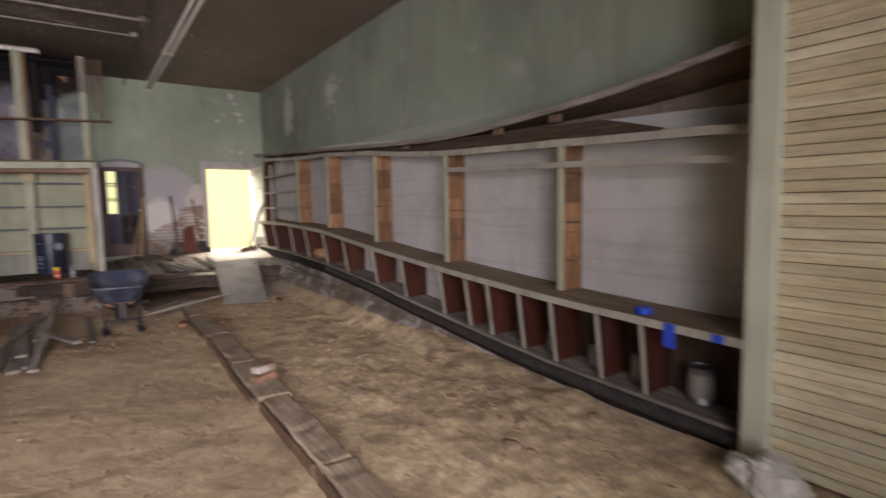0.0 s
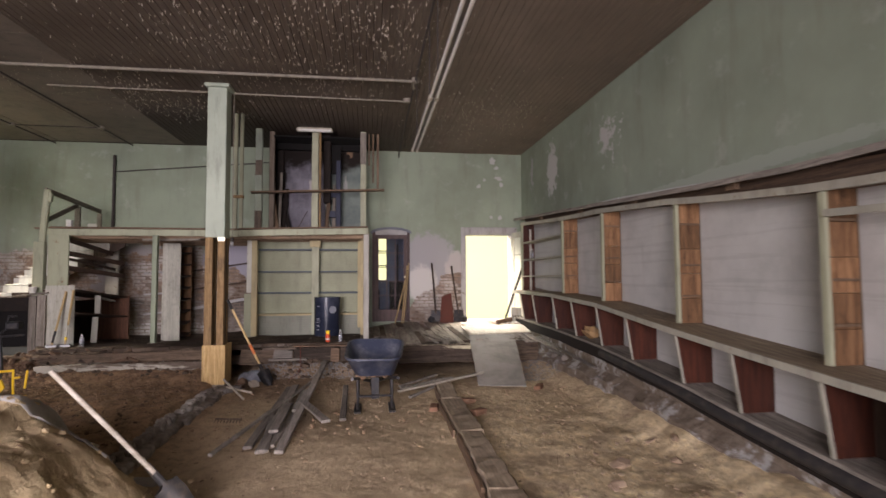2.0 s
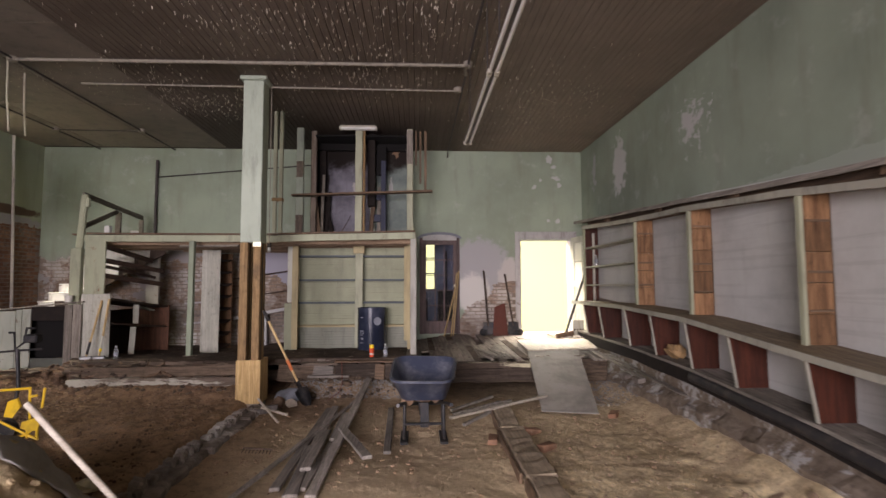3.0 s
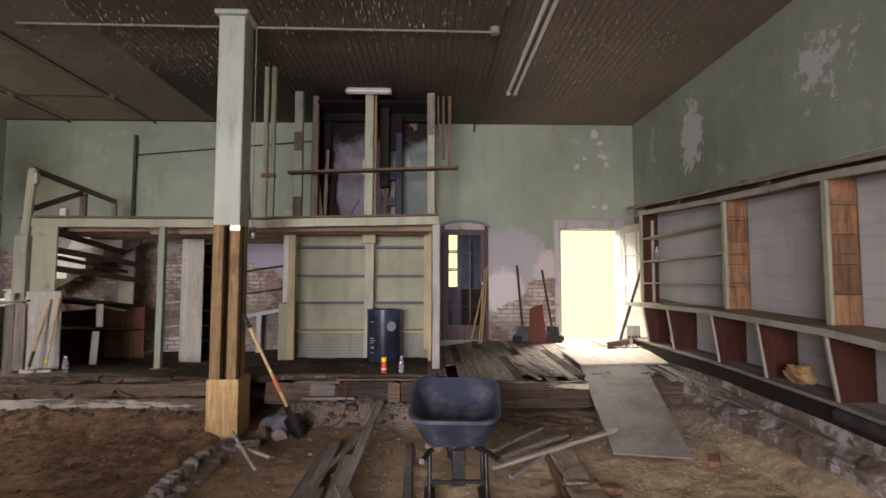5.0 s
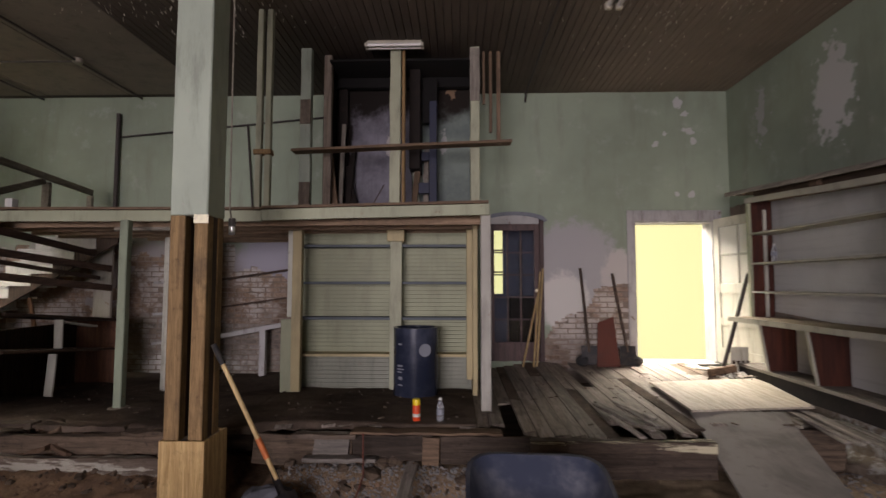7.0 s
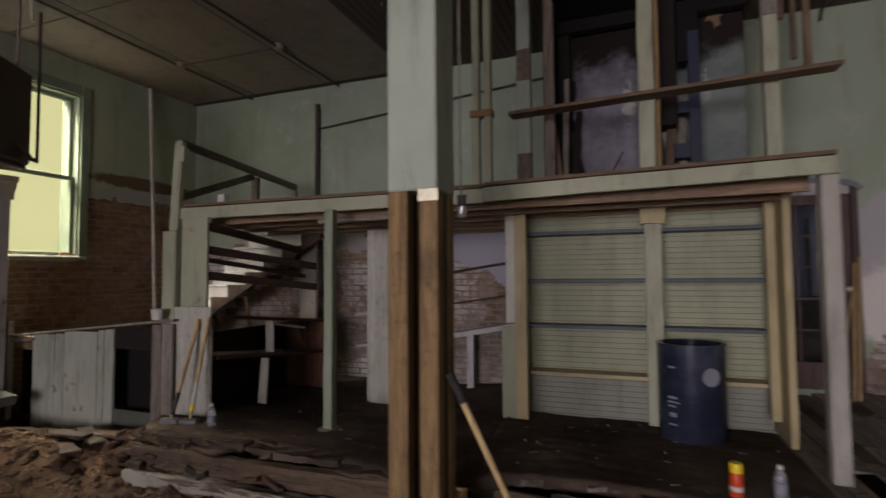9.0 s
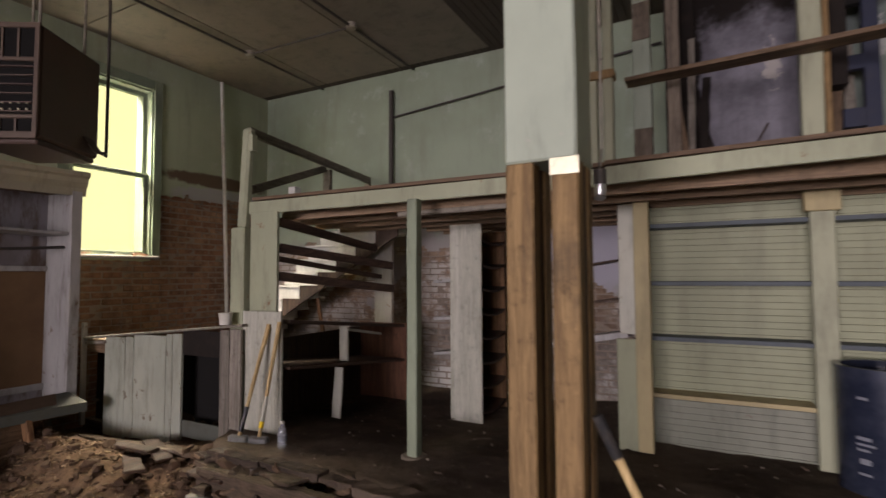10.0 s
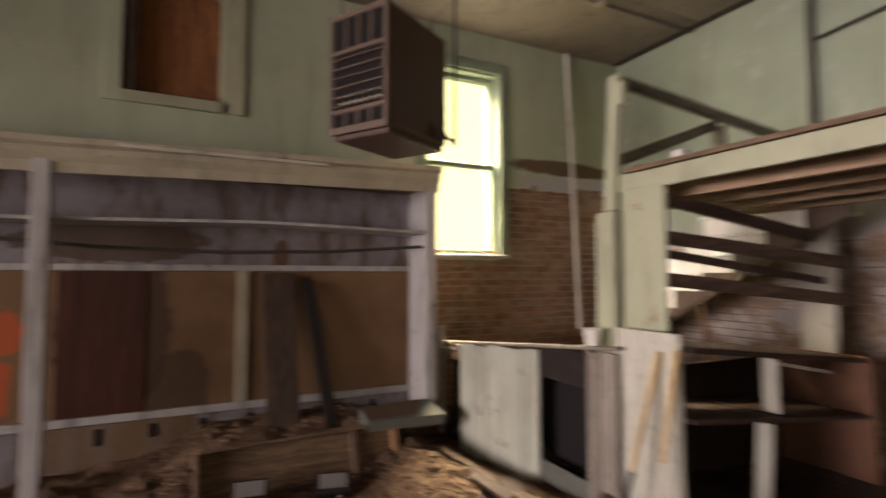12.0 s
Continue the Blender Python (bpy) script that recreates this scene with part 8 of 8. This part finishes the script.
sill = thing("sill_beam", (1.3, 6, -0.1), "half-buried rotten sill beam across the earth", "beam")
r = random.Random(91)
y = 8.95
while y > 2.2:
    l = r.uniform(0.7, 1.5)
    w = r.uniform(0.20, 0.27)
    c0, c1 = 1.36 + 0.026 * (y - 2.8), 1.36 + 0.026 * (y - l - 2.8)
    bm = B()
    beam(bm, (c0, y, ground_z(c0, y) + 0.02), (c1, y - l + 0.012, ground_z(c1, y - l) + 0.02), w, 0.13, 0.012, r.uniform(-3, 3))
    cut(bm, 0.09, 1)
    bmesh.ops.bisect_plane(bm, geom=bm.verts[:] + bm.edges[:] + bm.faces[:], plane_co=(c0 - 0.03, y, 0), plane_no=(1, 0.026, 0))
    ragged(bm, 0.020, 7, y)
    ragged(bm, 0.010, 19, y)
    part("length", bm, M_sill, sill)
    bm = B()
    beam(bm, (c0 - w / 2 - 0.03, y - 0.05, ground_z(c0, y) + 0.03), (c1 - w / 2 - 0.03, y - l + 0.05, ground_z(c1, y - l) + 0.025), 0.025, 0.10, 0.004, r.uniform(-6, 6))
    cut(bm, 0.16, 1)
    ragged(bm, 0.010, 6, y)
    part("edge_board", bm, M_brown_y, sill, "thin dark edge board")
    y -= l


def loose_brick(x, y, z, turn, mat, label):
    bm = B()
    box(bm, (-0.10, -0.048, 0), (0.10, 0.048, 0.06), 0.006)
    ragged(bm, 0.005, 15, x + y)
    ob = single("loose_brick", bm, mat, label, "brick", "loose bricks")
    ob.matrix_basis = pose(x, y, z, rr.uniform(-6, 6), rr.uniform(-6, 6), turn)


g0 = ground_z(1.44, 4.72)
loose_brick(1.44, 4.70, g0 + 0.07, 20, M_brick, "brown brick stacked on the sill beam")
loose_brick(1.45, 4.76, g0 + 0.135, 28, M_brick_wash, "pale brick stacked on the sill beam")
for x, y, t in ((1.72, 7.6, 40), (2.82, 8.75, 60), (1.25, 7.9, 80), (1.7, 8.2, 10)):
    loose_brick(x, y, ground_z(x, y) + (0.06 if abs(x - 1.4) < 0.12 else -0.005), t, M_brick, "chipped brown brick lying by the sill beam")

# brick ridge running from the column: a course on edge over rough grey stones
line = thing("brick_ridge", (-1.56, 7.6, -0.1), "low ragged dark brick ridge running from the column", "footing")
proto = []
for i in range(4):
    bm = B()
    box(bm, (-0.055, -0.027, -0.085), (0.055, 0.027, 0.085), 0.016)
    cut(bm, 0.05, 2)
    ragged(bm, 0.018, 14, i)
    ragged(bm, 0.006, 40, i)
    proto.append(mesh_of("brick", bm, M_brick_soil))
y = 5.9
while y < 9.28:
    if rr.random() > 0.12:
        ob = new("brick", rr.choice(proto))
        ob.parent = line
        ob.matrix_basis = pose(rr.uniform(-0.025, 0.02), y - 7.6, 0.045 + rr.uniform(-0.035, 0.016) - 0.04 * smooth(8.6, 9.2, y), rr.uniform(-12, 12), rr.uniform(-5, 5), rr.uniform(-5, 5))
    y += rr.uniform(0.060, 0.080)
y = 5.9
while y < 9.25:
    s = rr.uniform(0.14, 0.30)
    bm = B()
    box(bm, (-0.10, -s / 2, -0.06), (0.10, s / 2, 0.05), 0.02, pose(-1.52 + rr.uniform(-0.03, 0.03), y + s / 2, -0.10 + rr.uniform(-0.02, 0.02), rr.uniform(-5, 5), rr.uniform(-6, 6), rr.uniform(-6, 6)))
    cut(bm, 0.08, 1)
    ragged(bm, 0.022, 9, y)
    part("stone", bm, M_brick_soil, line)
    y += s + 0.005

# grey sheeting draped over the far flank of the clay heap
def sheeting():
    n, m_ = 34, 22
    vs = []
    for j in range(m_ + 1):
        for i in range(n + 1):
            u, v = i / n, j / m_
            x = -2.75 + 1.60 * u + 0.10 * n3(u, v, 3)
            y = 5.40 + 0.9 * v + 0.08 * n3(u, v, 4, 2) + 0.15 * (1 - u)
            vs.append((x, y, ground_z(x, y) + 0.016 + 0.010 * n3(x + y, x - y, 4) + 0.006 * n3(x, y, 11)))
    fs = [(j * (n + 1) + i, j * (n + 1) + i + 1, (j + 1) * (n + 1) + i + 1, (j + 1) * (n + 1) + i) for j in range(m_) for i in range(n)]
    me = bpy.data.meshes.new("sheeting")
    me.from_pydata(vs, [], fs)
    me.materials.append(M_tarp)
    me.polygons.foreach_set("use_smooth", [True] * len(fs))
    ob = tagged(new("sheeting", me), "dusty grey sheeting draped over the clay heap", "sheeting")
    mod = ob.modifiers.new("thickness", "SOLIDIFY")
    mod.thickness = 0.004


sheeting()
bm = B()
bmesh.ops.create_icosphere(bm, subdivisions=2, radius=0.07, matrix=Matrix.Translation((-1.82, 6.5, ground_z(-1.82, 6.5) + 0.04)) @ Matrix.Diagonal((1.3, 1, 0.7, 1)))
for v in bm.verts:
    v.co += noise.noise_vector(v.co * 23) * 0.035
single("foil_scrap", bm, M_tin, "crumpled silver foil scrap lying on the earth", "scrap")


def shovel(name, blade, top, label, mat, blade_mat, dirn, shaft_r=0.019):
    ob = thing(name, blade, label, "shovel")
    a, b = Vector(blade), Vector(top)
    d = (b - a).normalized()
    bm = B()
    rod(bm, a + d * 0.36, b, shaft_r, 12)
    part("shaft", bm, mat, ob, "", True)
    side = d.cross(Vector(dirn)).normalized()
    nrm = side.cross(d)
    bm = B()
    rows = []
    for f, w in ((0.0, 0.02), (0.07, 0.068), (0.16, 0.086), (0.25, 0.086), (0.27, 0.028), (0.44, 0.022)):
        rows.append([bm.verts.new(a + d * f + side * (w * u) + nrm * (0.03 * (u * u) * (1 if f < 0.29 else 0))) for u in (-1, -0.5, 0, 0.5, 1)])
    for p, q in zip(rows, rows[1:]):
        for i in range(4):
            bm.faces.new((p[i], p[i + 1], q[i + 1], q[i]))
    bmesh.ops.solidify(bm, geom=bm.faces[:], thickness=0.006)
    part("blade", bm, blade_mat, ob, "", True)
    return ob


sh = shovel("round_shovel", (-0.906, 9.522, -0.10), (-1.43, 9.443, 1.01), "round shovel with ash shaft stuck in the earth by the column", M_handle, M_steel, (0, -1, 0.3), 0.0165)
bm = B()
rod(bm, (-1.492, 9.434, 1.14), (-1.428, 9.4435, 1.005), 0.020, 12)
part("grip", bm, M_rubber, sh, "black grip", True)
bm = B()
a, b = Vector((-0.906, 9.522, -0.10)), Vector((-1.43, 9.443, 1.01))
rod(bm, a.lerp(b, 0.42), a.lerp(b, 0.54), 0.0205, 12)
part("band", bm, M_orangeband, sh, "worn orange band", True)
for x, y, t in ((-1.34, 9.25, 15), (-1.42, 9.12, 60)):
    loose_brick(x, y, ground_z(x, y) + 0.01, t, M_brick_grey, "chipped grey brick lying by the column base")
for x, y, z, sx, sz, mt, lab in ((-1.20, 9.70, 0.0, 0.19, 0.11, M_slate, "blue-grey concrete lump by the column base"), (-1.13, 9.50, -0.06, 0.07, 0.06, M_stone, "brown rubble lump by the column base"), (-1.30, 9.42, -0.05, 0.10, 0.08, M_darkclod, "dark rotten lump by the column base")):
    bm = B()
    bmesh.ops.create_icosphere(bm, subdivisions=3, radius=1.0, matrix=Matrix.Translation((x, y, z)) @ Matrix.Diagonal((sx, sx * 0.7, sz, 1)))
    ragged(bm, 0.05, 7, x)
    ragged(bm, 0.018, 21, x)
    single("rubble_lump", bm, mt, lab, "rubble", "lumps by the column")
shovel("mound_shovel", (-0.62, 5.42, -0.06), (-1.52, 5.46, 0.86), "shovel with pale shaft leaning on the clay heap", M_palebar, M_shelfblade, (0, -1, 0.2), 0.0165)
rake = thing("rake_head", (-0.98, 7.6, -0.07), "small rusty rake head lying on the earth", "rake")
bm = B()
rod(bm, (-1.12, 7.62, -0.04), (-0.84, 7.56, -0.04), 0.01, 8)
part("bar", bm, M_joist, rake)
for i in range(9):
    bm = B()
    p = Vector((-1.11 + 0.033 * i, 7.618 - 0.007 * i, -0.04))
    rod(bm, p, p + Vector((0, -0.07, -0.02)), 0.005, 5)
    part("tine", bm, M_joist, rake)
for a, b in (((-1.42, 9.05, 0.10), (-1.05, 8.55, -0.05)), ((-1.35, 8.95, 0.02), (-1.0, 8.75, -0.02))):
    bm = B()
    rod(bm, a, b, 0.014, 8)
    single("metal_stake", bm, M_palebar, "thin pale stake leaning on the column base", "stake", "stakes")


def yellow_machine():
    ob = thing("floor_stripper", (-3.4, 7.9, 0.0), "yellow tube-framed machine with dark mast standing on earth", "machine")
    g = ground_z(-3.3, 7.86) - 0.005

    def P(x, y, h):
        return (x, 7.86 + y, g + h)

    for pts in ([P(-3.62, 0.06, 0.46), P(-3.23, 0.02, 0.49), P(-3.23, 0.02, 0.41), P(-3.16, 0.02, 0.42)], [P(-3.10, 0.03, 0.49), P(-3.12, 0.03, 0.30)], [P(-3.55, 0.0, 0.22), P(-3.23, 0.0, 0.06), P(-3.12, 0.0, 0.012)],
                [P(-3.42, -0.05, 0.012), P(-3.23, 0.0, 0.06), P(-3.17, 0.02, 0.12)], [P(-3.23, 0.02, 0.41), P(-3.26, 0.08, 0.16)], [P(-3.60, 0.10, 0.46), P(-3.60, 0.10, 0.012)]):
        bm = B()
        tube(bm, pts, 0.012, 8)
        part("tube", bm, M_yellow, ob, "yellow tube", True)
    for poly in (((-3.44, 0.36), (-3.36, 0.39), (-3.31, 0.31), (-3.36, 0.22), (-3.44, 0.23)), ((-3.26, 0.18), (-3.09, 0.23), (-3.10, 0.11), (-3.17, 0.10), (-3.26, 0.13))):
        bm = B()
        a = [bm.verts.new(P(x, -0.02 + 0.3 * (h - 0.2), h)) for x, h in poly]
        b = [bm.verts.new(v.co + Vector((0.0, 0.02, 0.006))) for v in a]
        bm.faces.new(a)
        bm.faces.new(list(reversed(b)))
        for k in range(5):
            bm.faces.new((a[k], b[k], b[(k + 1) % 5], a[(k + 1) % 5]))
        part("plate", bm, M_yellow, ob, "bent yellow plate")
    for x in (-3.23, -3.14):
        bm = B()
        box(bm, P(x - 0.012, 0.0, 0.02), P(x + 0.012, 0.02, 0.14), 0.003)
        part("lug", bm, M_yellow, ob)
    bm = B()
    tube(bm, [P(-3.40, 0.06, 0.30), P(-3.37, 0.06, 0.50), P(-3.40, 0.06, 0.86)], 0.018, 10)
    mast = part("mast", bm, M_steel, ob, "dark mast", True)
    for pts in ([P(-3.47, 0.04, 1.02), P(-3.42, 0.04, 1.02), P(-3.42, 0.06, 0.86), P(-3.34, 0.06, 0.92), P(-3.32, 0.06, 1.06), P(-3.24, 0.06, 1.06)], [P(-3.60, 0.06, 0.83), P(-3.16, 0.06, 0.86)]):
        bm = B()
        tube(bm, pts, 0.010, 8)
        part("handlebar", bm, M_steel, mast, "", True)
    bm = B()
    box(bm, P(-3.33, 0.02, 0.92), P(-3.20, 0.12, 1.0), 0.012)
    part("engine_box", bm, M_steel, mast)
    bm = B()
    bmesh.ops.create_cone(bm, cap_ends=True, segments=20, radius1=0.09, radius2=0.09, depth=0.05, matrix=Matrix.Translation(P(-3.48, 0.10, 0.09)) @ Matrix.Rotation(math.pi / 2, 4, "X"))
    part("wheel", bm, M_rubber, ob)


yellow_machine()

# ---- small things on the shelving and the floor ----
bm = B()
bmesh.ops.create_icosphere(bm, subdivisions=4, radius=0.10, matrix=Matrix.Translation((3.60, 8.72, 0.64)) @ Matrix.Diagonal((0.8, 1.6, 0.8, 1)))
for v in bm.verts:
    n = noise.noise_vector(v.co * 7) * 0.085
    fold = abs(noise.noise(v.co * 13)) * 0.13 + abs(noise.noise(v.co * 30)) * 0.05
    v.co += n + Vector((-0.6, 0.2, 0.6)) * fold
    v.co.z = max(v.co.z, ramp1(v.co.y, BASE) + 0.004)
    v.co.x = min(v.co.x, 3.79)
single("paper_bag", bm, M_paper, "crumpled brown paper bag on the bottom shelf", "bag")
tape = thing("tape_roll", (3.50, 2.34, ramp1(2.34, LEDGE)), "blue tape roll lying on the dusty counter", "tape")
bm = B()
z = ramp1(2.34, LEDGE)
lathe(bm, (3.50, 2.34, z), [(0.055, 0), (0.06, 0.004), (0.06, 0.044), (0.055, 0.048), (0.04, 0.046)], 24)
part("roll", bm, M_blue, tape, "", True)
bm = B()
box(bm, (3.363, 2.02, ramp1(2.05, LEDGE) - 0.16), (3.369, 2.10, ramp1(2.05, LEDGE) + 0.004), 0.002)
single("tape_strip", bm, M_blue, "strip of blue tape stuck on the counter edge", "tape", "blue tape strips")
bm = B()
box(bm, (3.363, 1.70, ramp1(1.72, LEDGE) - 0.05), (3.369, 1.78, ramp1(1.72, LEDGE) + 0.002), 0.002)
single("tape_strip", bm, M_blue, "strip of blue tape stuck on the counter edge", "tape", "blue tape strips")
for i, (y, rr_, h) in enumerate(((2.50, 0.075, 0.22), (2.92, 0.07, 0.19), (2.02, 0.09, 0.25), (3.40, 0.065, 0.17))):
    ob = thing("paint_can", (3.72, y, ramp1(y, BASE)), "old stained paint can on the bottom shelf", "paint can", "paint cans")
    z = ramp1(y, BASE) + 0.001
    bm = B()
    lathe(bm, (3.72, y, z), [(rr_, 0), (rr_ + 0.003, 0.004), (rr_, 0.01), (rr_, h - 0.01), (rr_ + 0.004, h), (rr_ - 0.01, h), (rr_ - 0.012, h - 0.008)], 22)
    part("body", bm, M_greysteel, ob, "", True)
    bm = B()
    lathe(bm, (3.72, y, z), [(rr_ + 0.001, 0.04), (rr_ + 0.001, h - 0.05)], 22)
    part("wrapper", bm, M_cardboard, ob, "", True)
bm = B()
bmesh.ops.create_icosphere(bm, subdivisions=4, radius=0.16, matrix=Matrix.Translation((3.16, 1.36, 0.0)) @ Matrix.Diagonal((0.9, 1.2, 0.7, 1)))
for v in bm.verts:
    v.co += noise.noise_vector(v.co * 9) * 0.05 + noise.noise_vector(v.co * 26) * 0.028 + noise.noise_vector(v.co * 60) * 0.012
    v.co.z = max(v.co.z, ground_z(v.co.x, v.co.y) - 0.02)
single("plastic_sack", bm, M_pvc, "crumpled white plastic sack at the partition foot", "sack")

# ---- rubble, splinters and dust ----


def soil_z(x, y):
    return floor_z(x, y) + (0.024 if x < 0.25 else 0.0)


clods("earth_clods", 1600, (1.6, 3.3, 1.5, 9.3), 0.016, M_clod, "small tan clods strewn over the earth", 41, 0.5, 0.4)
clods("earth_clods", 70, (2.2, 3.25, 2.0, 6.5), 0.075, M_clod, "larger tan clods by the shelving foot", 42, 0.5, 0.45)
clods("earth_clods", 400, (-1.4, 1.3, 2.0, 9.8), 0.012, M_clod, "small clods strewn over trodden earth", 43)
clods("earth_clods", 1100, (-1.4, 3.2, 7.0, 9.9), 0.018, M_redclod, "red-brown clods on the earth before the floor edge", 57)
clods("grey_gravel", 2600, (-1.15, 0.72, 9.74, 10.08), 0.015, M_rubble_grey, "grey gravel below the broken floor edge", 44)
clods("grey_gravel", 1100, (2.55, 3.4, 9.2, 10.3), 0.015, M_rubble_grey, "grey gravel below the broken floor edge", 45)
clods("earth_clods", 2200, (-6.6, -1.7, 6.0, 10.0), 0.019, M_darkclod, "brown clods on the earth bank", 46)
clods("dark_rubble", 1500, (-6.3, -3.6, 8.0, 10.2), 0.022, M_darkclod, "dark rotten crumbs on the earth bank", 61)
clods("earth_clods", 420, (-3.1, -0.7, 3.2, 6.2), 0.028, M_clay, "dry clay lumps on the heap", 47)
clods("dark_rubble", 60, (-1.3, 0.6, 9.7, 10.15), 0.06, M_joist, "dark rotten lumps below the floor edge", 48)
clods("dark_rubble", 160, (-6.0, -3.6, 9.5, 10.3), 0.05, M_darkclod, "dark rotten lumps below the floor edge", 49)
splinters("wood_splinters", 1500, (-6.4, -3.4, 8.0, 10.25), 0.038, M_chip, "dry splinters and leaves on the earth bank", 51)
splinters("wood_splinters", 420, (-1.4, 3.2, 3.0, 9.8), 0.026, M_chip, "small splinters strewn over the earth", 52)
splinters("wood_splinters", 800, (-4.8, -1.7, 5.8, 9.8), 0.024, M_chip, "small splinters strewn over the earth bank", 59)
splinters("floor_litter", 110, (-4.2, 3.3, 10.2, 12.9), 0.035, M_joist, "litter and splinters on the wooden floor", 53, soil_z)
clods("plaster_rubble", 90, (3.1, 3.62, 11.75, 12.4), 0.035, M_pvc, "pale plaster rubble by the open door", 58, level=lambda x, y: 0.50)
clods("floor_litter", 420, (-4.2, 3.3, 10.2, 12.9), 0.009, M_stone, "dust and crumbs on the wooden floor", 54, level=soil_z)
clods("dark_rubble", 90, (-4.2, -1.7, 9.65, 9.98), 0.04, M_joist, "dark rotten lumps below the floor edge", 55)
clods("wall_debris", 220, (-6.7, -5.9, 7.0, 10.1), 0.05, M_darkclod, "dark debris before the wall cabinet", 56)
for i in range(6):
    x, y, a = rr.uniform(-5.4, -3.9), rr.uniform(9.95, 10.2), rr.uniform(-0.6, 0.3)
    l = rr.uniform(0.3, 0.7)
    timber("broken_timber", (x - l / 2 * math.cos(a), y - l / 2 * math.sin(a), 0.20 + rr.uniform(0, 0.12)), (x + l / 2 * math.cos(a), y + l / 2 * math.sin(a), 0.24 + rr.uniform(0, 0.12)), rr.uniform(0.06, 0.14), 0.022, M_dark_y, "broken timber end under the floor edge", "timber", "broken timbers", 0.014, 0.1)
